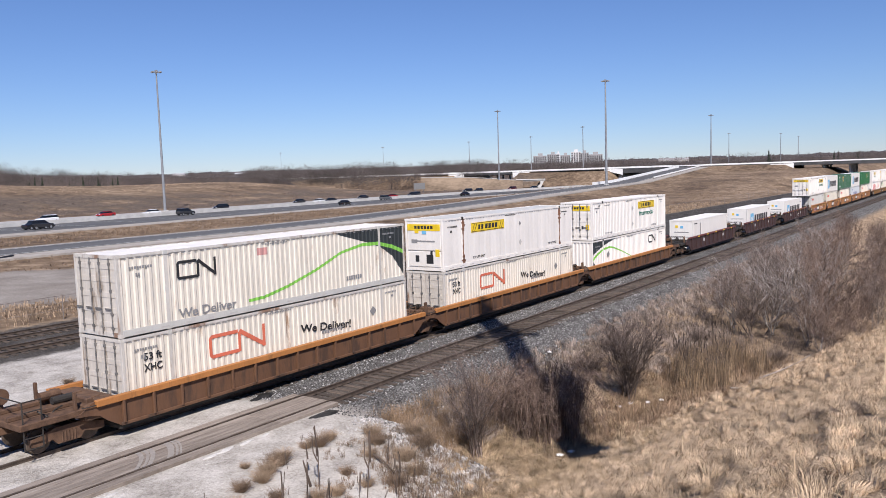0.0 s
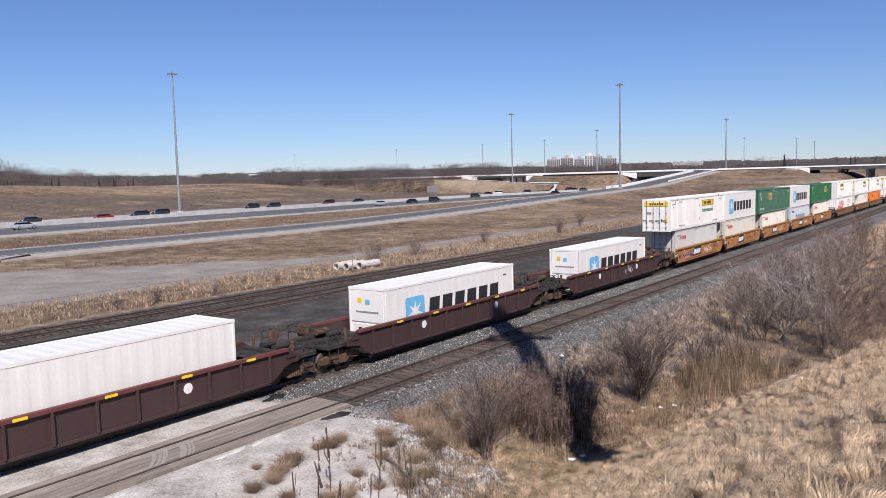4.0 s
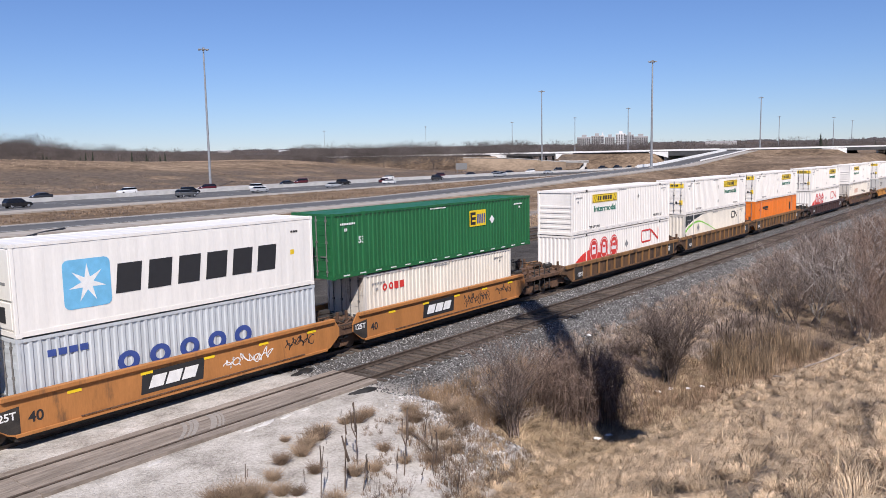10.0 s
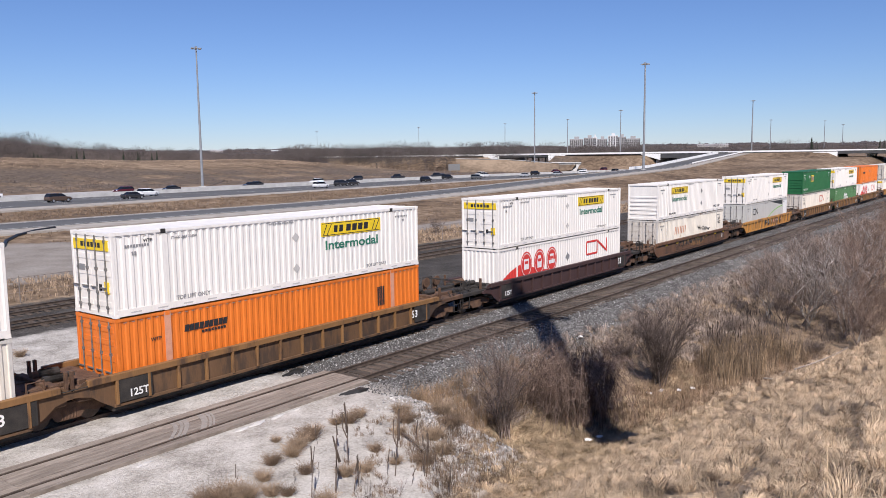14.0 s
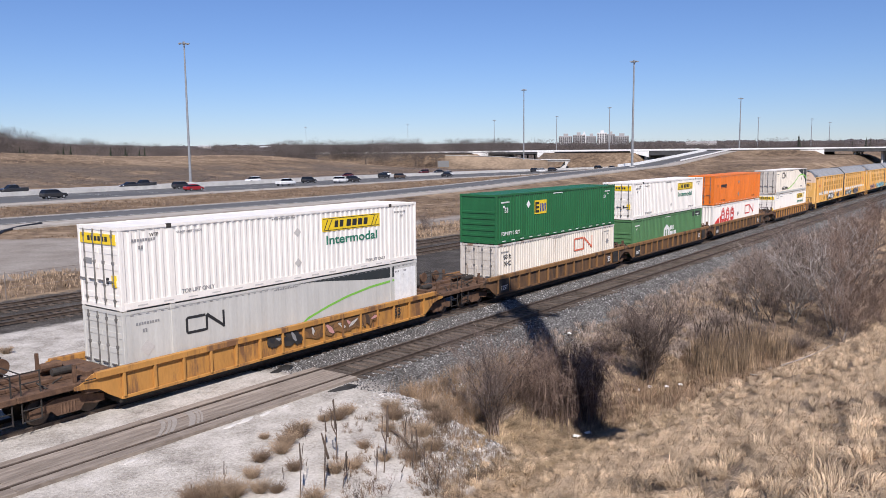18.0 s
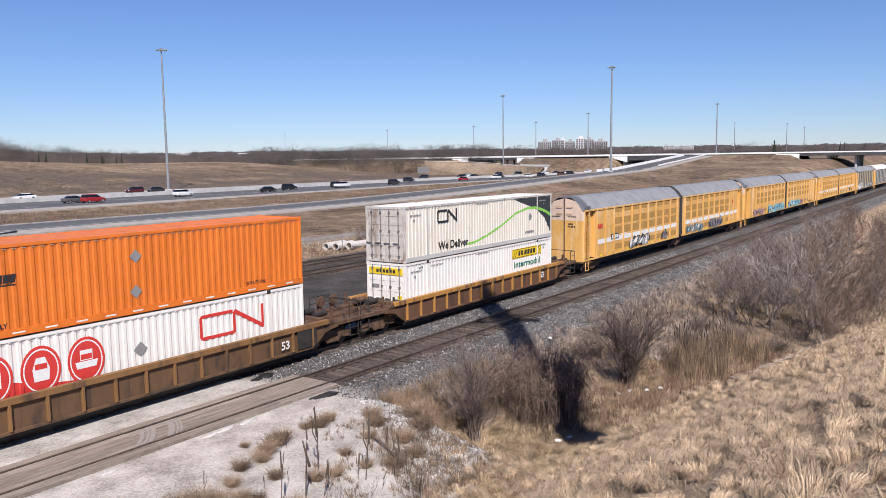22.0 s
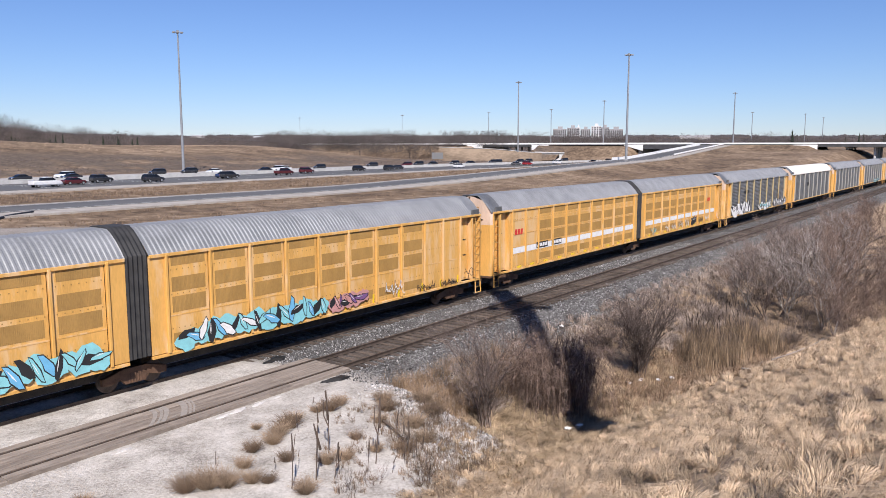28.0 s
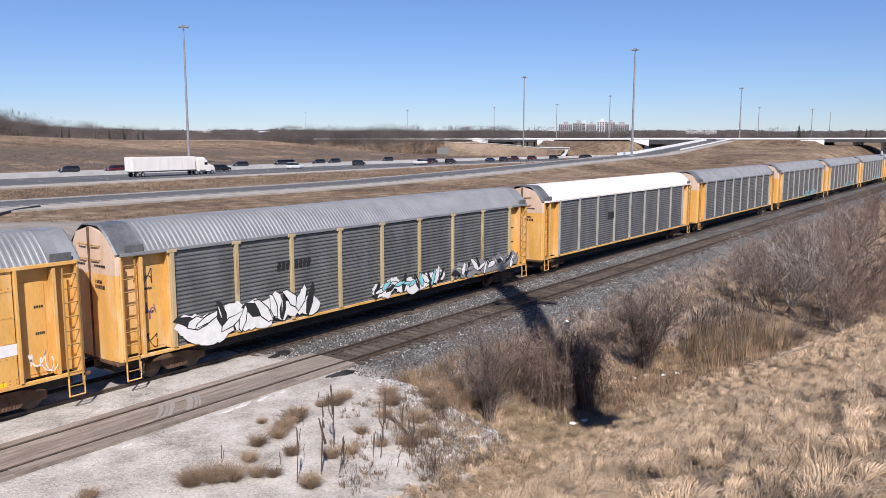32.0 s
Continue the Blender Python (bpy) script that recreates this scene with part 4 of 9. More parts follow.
def m_end_sign(z=2.28):
    """Yellow name board and small plates over the doors."""
    def go(box, near, L, W, H, style):
        s = Shell().box(-L / 2 - 0.012, -L / 2 + 0.02, -W / 2 + 0.18, W / 2 - 0.18, z, z + 0.36)
        b = part("name_board", s, SIGN_YELLOW, box)
        for i in range(6):
            part("name_bar", shared("endbar", lambda: Shell().box(-0.016, 0, -0.16, 0, 0.10, 0.27).mesh("name_bar")), INK, b, at=pose(-L / 2, 0.62 - i * 0.22, z))
        s = Shell().box(-L / 2 - 0.012, -L / 2 + 0.02, -W / 2 + 0.25, -W / 2 + 0.52, 0.82, 1.22)
        part("warning_label", s, SIGN_YELLOW, box)
        part("data_label", Shell().box(-L / 2 - 0.012, -L / 2 + 0.02, -W / 2 + 0.72, -W / 2 + 0.86, 0.9, 1.12), INK, box)
        part("data_label", Shell().box(-L / 2 - 0.012, -L / 2 + 0.02, 0.45, 0.85, 1.55, 1.75), MARK_GREY, box)
    return go


def m_loop(mat, x, z, w, h, k=0.17):
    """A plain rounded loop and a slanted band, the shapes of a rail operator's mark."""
    def go(box, near, L, W, H, style):
        t = h * k
        s = Shell()
        a = x - L / 2
        c = w * 0.5
        plate(s, [(a + t, z), (a + c, z), (a + c, z + t), (a + t, z + t)], -0.003)
        plate(s, [(a + t, z + h - t), (a + c, z + h - t), (a + c, z + h), (a + t, z + h)], -0.003)
        plate(s, [(a + 0.4 * t, z + 0.4 * t), (a + t, z), (a + t, z + h), (a + 0.4 * t, z + h - 0.4 * t)], -0.003)
        plate(s, [(a, z + t), (a + 0.41 * t, z + 0.4 * t), (a + 0.41 * t, z + h - 0.4 * t), (a, z + h - t)], -0.003)
        plate(s, [(a + c + 0.002, z), (a + c + t, z + 0.3 * t), (a + c + t, z + h), (a + c + 0.002, z + h - t)], -0.003)
        plate(s, [(a + c + t + 0.002, z + h - 1.5 * t), (a + w - t, z + 0.2 * t), (a + w - t, z + 1.6 * t), (a + c + t + 0.002, z + h)], -0.003)
        plate(s, [(a + w - t + 0.002, z), (a + w, z), (a + w, z + h), (a + w - t + 0.002, z + h)], -0.003)
        part("operator_mark", s, mat, near)
    return go


def m_swoosh(flip=False, lime=True):
    """Dark swept corner with a bright green ribbon that runs out along the side."""
    def go(box, near, L, W, H, style):
        h = L / 2
        f = (lambda x: -x) if flip else (lambda x: x)
        def ribbon(x):
            q = (h + f(x)) / L                       # 0 at the dark end
            return line_at(q, ((0, 1.5), (0.06, 1.85), (0.127, 2.1), (0.2, 2.14), (0.294, 1.9), (0.396, 1.3), (0.505, 0.8), (0.59, 0.52), (0.7, 0.46)) if flip else ((0, 1.45), (0.06, 1.85), (0.13, 2.14), (0.2, 2.2), (0.25, 2.1), (0.35, 1.68), (0.44, 1.24), (0.55, 0.65), (0.65, 0.2)))
        edge = lambda x: line_at((h + f(x)) / L, ((0, 0.2), (0.06, 1.34), (0.115, 1.86), (0.165, 2.13), (0.245, 2.46), (0.33, 2.82), (1, 3.5))) if flip else line_at((h + f(x)) / L, ((0, 1.75), (0.06, 2.08), (0.13, 2.36), (0.2, 2.56), (0.3, 2.82), (1, 3.2)))
        a, b = (h - 0.33 * L, h) if flip else (-h, -h + 0.30 * L)
        part("swoosh", painted(L, style, a, b, edge, lambda x: max(edge(x), H - 0.11)), MARK_DARK, near)
        if not flip:
            part("swoosh_foot", painted(L, style, -h, -h + 0.1 * L, lambda x: 0.17, lambda x: max(0.17, 1.45 - 1.3 * ((h + x) / (0.1 * L)))), MARK_DARK, near)
        a, b = (h - 0.64 * L, h) if flip else (-h, -h + 0.64 * L)
        thick = lambda x: 0.15 * max(0.6 if flip else 0.12, 1 - (h + f(x)) / (0.66 * L))
        part("green_ribbon", painted(L, style, a, b, lambda x: ribbon(x) - thick(x), lambda x: ribbon(x) + thick(x) * 0.4, 0.008), MARK_LIME, near)
    return go


def m_sweep():
    """Thin dark wedge along the top and a green line that rises to it."""
    def go(box, near, L, W, H, style):
        a = -L / 2
        part("swoosh", painted(L, style, a + 7.9, a + 14.4, lambda q: H - 0.13 - 0.5 * ease(q - a, 7.9, 14.4), lambda q: H - 0.12), MARK_DARK, near)
        line = lambda q: line_at(q - a, ((8.0, 0.85), (8.6, 1.2), (9.8, 1.52), (11.0, 1.78), (12.6, 2.0), (14.4, 2.1)))
        part("green_ribbon", painted(L, style, a + 8.0, a + 14.4, lambda q: line(q) - 0.05, lambda q: line(q) + 0.05, 0.008), MARK_LIME, near)
    return go


def m_star(x, z, s):
    """Light blue square with a white seven-point star."""
    def go(box, near, L, W, H, style):
        a = x - L / 2
        r = 0.12 * s
        ring = []
        for cx, cz, u0 in ((a + s - r, z + s - r, 0), (a + r, z + s - r, 90), (a + r, z + r, 180), (a + s - r, z + r, 270)):
            ring += [(cx + r * math.cos(radians(u0 + d)), cz + r * math.sin(radians(u0 + d))) for d in (0, 30, 60, 90)]
        sq = part("blue_square", plate(Shell(), ring, -0.003, 0.004), MARK_SKY, near)
        st = Shell()
        c = (a + s / 2, z + s / 2)
        for i in range(7):
            u = math.pi / 2 + i * 2 * math.pi / 7
            q = [(c[0] + rr * s * math.cos(u + du), c[1] + rr * s * math.sin(u + du)) for rr, du in ((0.0, 0), (0.13, -math.pi / 7), (0.40, 0), (0.13, math.pi / 7))]
            plate(st, q, -0.007, 0.003)
        part("white_star", st, MARK_WHITE, sq)
    return go


def m_hundred(x):
    """Red swept panel and three red discs with plain white figures of an anniversary livery."""
    def go(box, near, L, W, H, style):
        a = x - L / 2
        top = lambda q: line_at(q - a, ((0, 0.85), (0.6, 1.22), (1.2, 1.5), (2.0, 1.74), (2.6, 1.80), (4.5, 1.25), (6.9, 0.95)))
        part("red_panel", painted(L, style, a, a + 6.8, lambda q: 0.17, top), MARK_RED, near)
        for i in range(3):
            c = a + 2.95 + i * 1.53
            ring = lambda r0: [(c + 0.82 * r0 * math.cos(u), 1.70 + r0 * math.sin(u)) for u in (2 * math.pi * j / 28 for j in range(28))]
            disc = part("red_disc", plate(Shell(), ring(0.80), -0.006, 0.004), MARK_RED, near)
            w = Shell()
            for (p, q), (p2, q2), (p3, q3), (p4, q4) in zip(ring(0.70), ring(0.70)[1:] + ring(0.70)[:1], ring(0.65)[1:] + ring(0.65)[:1], ring(0.65)):
                plate(w, [(p, q), (p2, q2), (p3, q3), (p4, q4)], -0.011, 0.002)
            part("white_ring", w, MARK_WHITE, disc)
            f = Shell()
            if i == 0:
                plate(f, [(c - 0.28, 1.42), (c + 0.28, 1.42), (c + 0.28, 2.05), (c - 0.28, 2.05)], -0.011, 0.002)
            elif i == 1:
                plate(f, [(c - 0.24, 1.36), (c + 0.24, 1.36), (c + 0.28, 1.75), (c + 0.14, 2.12), (c - 0.14, 2.12), (c - 0.28, 1.75)], -0.011, 0.002)
            else:
                plate(f, [(c - 0.34, 1.45), (c + 0.34, 1.45), (c + 0.40, 1.68), (c - 0.40, 1.68)], -0.011, 0.002)
                plate(f, [(c - 0.22, 1.71), (c + 0.22, 1.71), (c + 0.22, 2.06), (c - 0.22, 2.06)], -0.011, 0.002)
            part("white_figure", f, MARK_WHITE, disc)
            part("figure_band", plate(Shell(), [(c - 0.2, 1.74), (c + 0.2, 1.74), (c + 0.2, 1.92), (c - 0.2, 1.92)], -0.014, 0.002), MARK_RED, disc)
    return go


def m_house(x, z):
    """White gabled house shape with two upright slits."""
    def go(box, near, L, W, H, style):
        a = x - L / 2
        e = part("white_emblem", plate(Shell(), [(a, z), (a + 1.35, z), (a + 1.35, z + 0.75), (a + 0.675, z + 1.12), (a, z + 0.75)], -0.003, 0.004), MARK_WHITE, near)
        for q in (0.34, 0.80):
            part("emblem_slit", plate(Shell(), [(a + q, z), (a + q + 0.2, z), (a + q + 0.2, z + 0.66), (a + q, z + 0.66)], -0.008, 0.002), MOSS, e)
    return go


def m_diamond(x, z, mat=None, r=0.24):
    def go(box, near, L, W, H, style):
        a = x - L / 2
        part("placard", plate(Shell(), [(a - r, z), (a, z - r), (a + r, z), (a, z + r)], -0.003), mat or MARK_GREY, near)
    return go


def m_emblem(x, z, s):
    """Worn yellow square with a dark block and a blue block."""
    def go(box, near, L, W, H, style):
        a = x - L / 2
        b = part("emblem", plate(Shell(), [(a, z), (a + 1.75 * s, z), (a + 1.75 * s, z + s), (a, z + s)], -0.003, 0.004), SIGN_YELLOW, near)
        k = Shell()
        for i in range(3):
            plate(k, [(a + 0.1 * s, z + (0.1 + 0.3 * i) * s), (a + 0.65 * s, z + (0.1 + 0.3 * i) * s), (a + 0.65 * s, z + (0.28 + 0.3 * i) * s), (a + 0.1 * s, z + (0.28 + 0.3 * i) * s)], -0.007, 0.003)
        plate(k, [(a + 0.1 * s, z + 0.1 * s), (a + 0.27 * s, z + 0.1 * s), (a + 0.27 * s, z + 0.88 * s), (a + 0.1 * s, z + 0.88 * s)], -0.0075, 0.003)
        part("emblem_block", k, INK, b)
        for q, w in ((0.78, 0.16), (1.02, 0.14), (1.25, 0.16), (1.5, 0.12)):
            k = Shell()
            plate(k, [(a + q * s, z + 0.15 * s), (a + (q + w) * s, z + 0.15 * s), (a + (q + w + 0.05) * s, z + 0.75 * s), (a + (q + 0.05) * s, z + 0.75 * s)], -0.007, 0.003)
            part("emblem_bar", k, MARK_BLUE, b)
    return go


def m_small(mat=MARK_GREY):
    """Short lines of stencilled data near both ends, too small to read."""
    def go(box, near, L, W, H, style):
        s = Shell()
        for x, z, n, w, h in ((0.5, 2.36, 9, 0.95, 0.09), (0.75, 2.08, 2, 0.2, 0.13), (L - 1.7, 2.45, 8, 0.9, 0.08), (L - 1.2, 2.25, 2, 0.18, 0.10), (0.42 * L, 2.66, 14, 1.3, 0.06)):
            bars(n, x - L / 2, z, w, h, -0.003, 0.3, 0, s)
        tagged(part("data_panel", s, mat, near), kind="stuff")
    return go


def jb_marks(x=9.6, placards=True):
    out = [m_end_sign(), m_small(), m_word("TOP LIFT ONLY", MARK_GREY, 2.4, 0.30, 0.15), m_word("TOP LIFT ONLY", MARK_GREY, 12.4, 0.30, 0.14), m_word("STACK LIMIT 3 HIGH", MARK_GREY, 2.3, 2.52, 0.085), m_word("WTP", INK, 1.2, 2.5, 0.12)]
    if placards:
        out += [m_diamond(8.15, 2.05, MARK_FAINT, 0.2), m_diamond(8.15, 0.75, MARK_FAINT, 0.2)]
    return out + [m_sign(x, 1.93, 3.8, 0.60), m_word("Intermodal", MARK_GREEN, x + 0.2, 1.36, 0.40, 3.4)]


# -- sprayed figures on the wagons --
def ribbon(s, pts, w, y):
    """A sprayed stroke of even width with round ends, lying on a side."""
    pts = [Vector(p) for p in pts]
    left, right = [], []
    n = len(pts) - 1
    for i, p in enumerate(pts):
        d = (pts[min(i + 1, n)] - pts[max(i - 1, 0)]).normalized()
        m = Vector((-d.y, d.x)) * w
        left.append(p + m)
        right.append(p - m)
    for i in range(n):
        s.face([(q.x, y, q.y) for q in (right[i], right[i + 1], left[i + 1], left[i])])
    for p in (pts[0], pts[-1]):
        s.face([(p.x + w * math.cos(a), y - 0.0002, p.y + w * math.sin(a)) for a in (6.283 * k / 9 for k in range(9))])


def wander(rng, a, b, c, d):
    """A run of uneven loops inside a rectangle, drawn as one smooth curve."""
    turn = rng.uniform(0, 6.283)
    f, g = rng.uniform(9, 17), rng.uniform(2, 6)
    tall = rng.uniform(0.5, 1.0)
    return [((a + b) / 2 + (b - a) / 2 * max(-1, min(1, 1.7 * u - 0.85 + 0.2 * math.cos(f * u + turn))), (c + d) / 2 + (d - c) / 2 * max(-1, min(1, tall * (0.7 * math.sin(f * u) + 0.45 * math.sin(g * u + turn))))) for u in (k / 34 for k in range(35))]


def shard(s, c, d, turn, long, wide, grow, y):
    """A pointed slab with one kinked flank, widened all round by grow."""
    u, v = Vector((math.cos(turn), math.sin(turn))), Vector((-math.sin(turn), math.cos(turn)))
    out = []
    for p, q in ((-1.0, -0.25), (-0.15, -1.0), (0.75, -0.7), (1.0, 0.1), (0.3, 0.55), (-0.1, 1.0), (-0.8, 0.6)):
        e = u * (p * (long + grow)) + v * (q * (wide + grow))
        out.append((c + e.x, y, d + e.y))
    s.face(out)


def spray(parent, x0, x1, z0, z1, y, fills, seed, outline=INK, glow=True):
    """Overlapping outlined slabs and curls over a colour cloud; they spell nothing."""
    rng = random.Random(seed)
    hgt = z1 - z0
    n = max(4, round((x1 - x0) / (hgt * 0.27)))
    step = (x1 - x0) / n
    cloud, back, lights = Shell(), Shell(), Shell()
    slabs = []
    for i in range(n):
        c, r = x0 + (i + 0.5) * step, hgt * rng.uniform(0.22, 0.34)
        h = z0 + hgt * rng.uniform(0.3, 0.6)
        cloud.face([(c + r * 1.2 * math.cos(a) * rng.uniform(0.7, 1.15), y + 0.003 - 0.0001 * i, max(z0, min(z1, h + r * math.sin(a) * rng.uniform(0.7, 1.15)))) for a in (6.283 * k / 14 for k in range(14))])
    for i in range(n):
        c, d = x0 + (i + 0.5) * step, z0 + hgt * rng.uniform(0.40, 0.60)
        turn = rng.choice((0.5, 1.2, 1.6, 2.1, 2.6, 0.1)) + rng.gauss(0, 0.15)
        long, wide = hgt * rng.uniform(0.26, 0.40), hgt * rng.uniform(0.06, 0.13)
        lay = 0.0009 * (i % 6)
        shard(back, c, d, turn, long, wide, 0.028 + 0.012 * hgt, y - 0.001 - lay)
        if i % 3:
            top = Shell()
            shard(top, c, d, turn, long, wide, 0.0, y - 0.0014 - lay)
            slabs.append((top, fills[(i + i // 4) % len(fills)]))
        if glow and i % 2:
            shard(lights, c - wide * 0.3, d + wide * 0.5, turn, long * 0.5, wide * 0.16, 0.0, y - 0.0072)
    g = part("graffiti", back, outline, parent, "spray-painted overlapping figures")
    tagged(g, kind="stuff")
    tagged(part("graffiti_cloud", cloud, fills[-1], g), kind="stuff")
    for top, m in slabs:
        part("graffiti_figure", top, m, g)
    if glow:
        tagged(part("graffiti_light", lights, MARK_WHITE, g), kind="stuff")


def scribble(parent, x0, x1, z0, z1, y, mat, seed, w=0.02):
    """Thin sprayed lines that wander."""
    rng = random.Random(seed)
    s = Shell()
    n = max(1, round((x1 - x0) / (z1 - z0)))
    k = (x1 - x0) / n
    for i in range(n):
        for j in range(2):
            ribbon(s, wander(rng, x0 + i * k - 0.1, x0 + (i + 1) * k + 0.1, z0, z1), w, y - 0.0004 * j)
    tagged(part("graffiti", s, mat, parent, "thin sprayed scribble"), kind="stuff")


# -- autoracks --
RY, EAVE, CROWN, RFOOT = 1.54, 4.74, 5.72, 1.03


def arch(y_half, k=13):
    """Roof section: flat along the crown, then falling to the eaves."""
    out = []
    for j in range(k):
        u = 2 * j / (k - 1) - 1
        out.append((y_half * u, EAVE + (CROWN - EAVE) * (1 - max(0.0, (abs(u) - 0.3) / 0.7) ** 1.45)))
    return out


def rack_roof(length, clean):
    s = Shell()
    pts = wave(-length / 2, length / 2, 0.20 if not clean else 1.6, 0.014 if not clean else 0.008)
    rings = []
    for x, d in pts:
        rings.append([(x, y * (1 - d / 1.6), z - d * (0.4 + 0.6 * (z > EAVE + 0.1))) for y, z in arch(RY + 0.03)])
    s.loft(rings, close=False, caps=False)
    return s.mesh("roof")


def autorack(u0, u1, style, label, roof_mat, left="end", right="end", stripe=False, clean_roof=False, post_mat=None, decals=()):
    """One autorack body from u0 to u1. left and right: 'end' has doors and a ladder, 'fold' meets a bellows."""
    L = u1 - u0
    h = L / 2
    car = thing("autorack", label, "autorack wagon", "autoracks of the train")
    yellow = RACK
    under = Shell().box(-h, h, -0.75, 0.75, 0.50, 1.0)
    part("underframe", under, STEEL_DARK, car)
    part("side_sill", shared(("rsill", round(L, 1)), lambda: Shell().box(-h, h, -RY - 0.02, -RY + 0.12, RFOOT - 0.02, RFOOT + 0.09, 0.01).mesh("side_sill")), yellow, car)
    part("side_sill", shared(("rsill", round(L, 1)), lambda: None), yellow, car, at=pose(0, 0, 0, 0, 0, 180))
    cut_l, cut_r = (0.95 if left == "end" else 0.0), (0.95 if right == "end" else 0.0)
    Lr = L - cut_l - cut_r
    part("roof", shared(("rroof", round(Lr, 2), clean_roof), lambda: rack_roof(Lr, clean_roof)), roof_mat, car, at=pose((cut_l - cut_r) / 2, 0, 0))
    part("roof_rail", shared(("rrail", round(L, 1)), lambda: Shell().box(-h + 0.02, h - 0.02, -RY - 0.045, -RY + 0.05, EAVE - 0.09, EAVE + 0.03, 0.01).mesh("roof_rail")), yellow if style == "yellow" else roof_mat, car)
    part("far_side", shared(("rfar", round(L, 1)), lambda: Shell().box(-h, h, RY - 0.05, RY, RFOOT + 0.1, EAVE).mesh("far_side")), yellow, car)
    if style == "yellow":
        lx, rx = -h + (2.1 if left == "end" else 0.68), h - (2.0 if right == "end" else 0.68)
        head, tail = [1.6] * (2 if left == "end" else 0), [1.58] * (2 if right == "end" else 0)
        free = rx - lx - sum(head) - sum(tail)
        wide = head + [free / round(free / 1.87)] * round(free / 1.87) + tail
    else:
        lx, rx = -h + 2.0, h - 2.0
        wide = [(rx - lx) / round((rx - lx) / 2.9)] * round((rx - lx) / 2.9)
    n = len(wide)
    edges = [lx + sum(wide[:i]) for i in range(n + 1)]
    y = -RY
    if style == "yellow":
        def panel():
            s = Shell().box(-step / 2 + 0.085, step / 2 - 0.085, 0, 0.05, RFOOT + 0.08, EAVE - 0.06)
            return s.mesh("rack_panel")

        def panel_rib():
            return Shell().box(-step / 2 + 0.09, step / 2 - 0.09, -0.01, 0.0, -0.025, 0.025).mesh("panel_rib")

        def rivets():
            s = Shell()
            for z in (1.20, 1.30, 1.98, 3.24, 4.14):
                for k in range(7):
                    q = -step / 2 + 0.2 + k * (step - 0.4) / 6 + (0.05 if z < 1.6 else 0)
                    s.face([(q - 0.022, -0.0125, z - 0.02), (q + 0.022, -0.0125, z - 0.02), (q + 0.022, -0.0125, z + 0.02), (q - 0.022, -0.0125, z + 0.02)])
            return s.mesh("rivet_rows")

        def mesh_window():
            s = Shell()
            w = step * 0.385
            s.box(-w, w, -0.003, 0.0, 0.0, 1.0)
            for k in range(26):
                q = -w + 2 * w * k / 26
                s.box(q, q + 2 * w / 26 * 0.5, -0.009, -0.003, 0.0, 1.0)
            return s.mesh("mesh_window")

        for i in range(n):
            step, c = wide[i], (edges[i] + edges[i + 1]) / 2
            p = part("rack_panel", shared(("rpanel", round(step, 3)), panel), yellow, car, at=pose(c, y + 0.02, 0))
            for z in (1.16, 2.46, 3.24, 4.06) if stripe else (2.46,):
                part("panel_rib", shared(("rprib", round(step, 3)), panel_rib), yellow, p, at=pose(0, 0, z))
            tagged(part("rivets", shared(("rrivet", round(step, 3)), rivets), RACK_DARK, p), kind="stuff")
            solid_end = (left == "end" and i < 2) or (right == "end" and i >= n - 2)
            if not solid_end:
                for z, tall in ((4.28, 0.40), (3.33, 0.53), (2.57, 0.58), (1.38, 0.42)):
                    part("mesh_window", shared(("rwin", round(step, 3)), mesh_window), RACK_DARK, p, at=pose(0, 0, z) @ Matrix.Diagonal((1, 1, tall, 1)))
            if stripe:
                part("white_stripe", shared(("rstripe", round(step, 3)), lambda: Shell().box(-step / 2 + 0.06, step / 2 - 0.06, -0.006, 0.0, 0, 0.36).mesh("white_stripe")), MARK_WHITE, p, at=pose(0, -0.004, 2.06))
            part("reflector", shared(("rackreflector", stripe), lambda: (Shell().box(-0.26, 0.26, -0.008, 0, 0, 0.13) if stripe else Shell().box(-0.06, 0.06, -0.008, 0, 0, 0.42)).mesh("reflector")), REFLEX, p, at=pose(0.1 if stripe else step / 2 - 0.2, -0.003, 1.14))
    else:
        def sheet():
            s = Shell()
            zs = wave(RFOOT + 0.08, EAVE - 0.02, 0.155, 0.03)
            s.loft([[(-step / 2, d, a), (step / 2, d, a)] for a, d in zs], close=False, caps=False)
            return s.mesh("rack_panel")

        for i in range(n):
            step = wide[i]
            part("rack_panel", shared(("gpanel", round(step, 3)), sheet), GALV, car, at=pose((edges[i] + edges[i + 1]) / 2, y + 0.03, 0))
    for i in range(n + 1):
        x, half = edges[i], 0.05 if style == "yellow" else 0.085

        def post():
            s = Shell().box(-half, half, -0.07, 0.05, RFOOT + 0.1, EAVE - 0.02, 0.01)
            if style != "yellow":
                s.box(-0.2, 0.2, -0.075, 0.04, EAVE - 0.14, EAVE - 0.02, 0.01)
            return s.mesh("post")

        part("post", shared(("rpost", style), post), yellow if style == "yellow" else post_mat or RACK_POST, car, at=pose(x, y, 0))
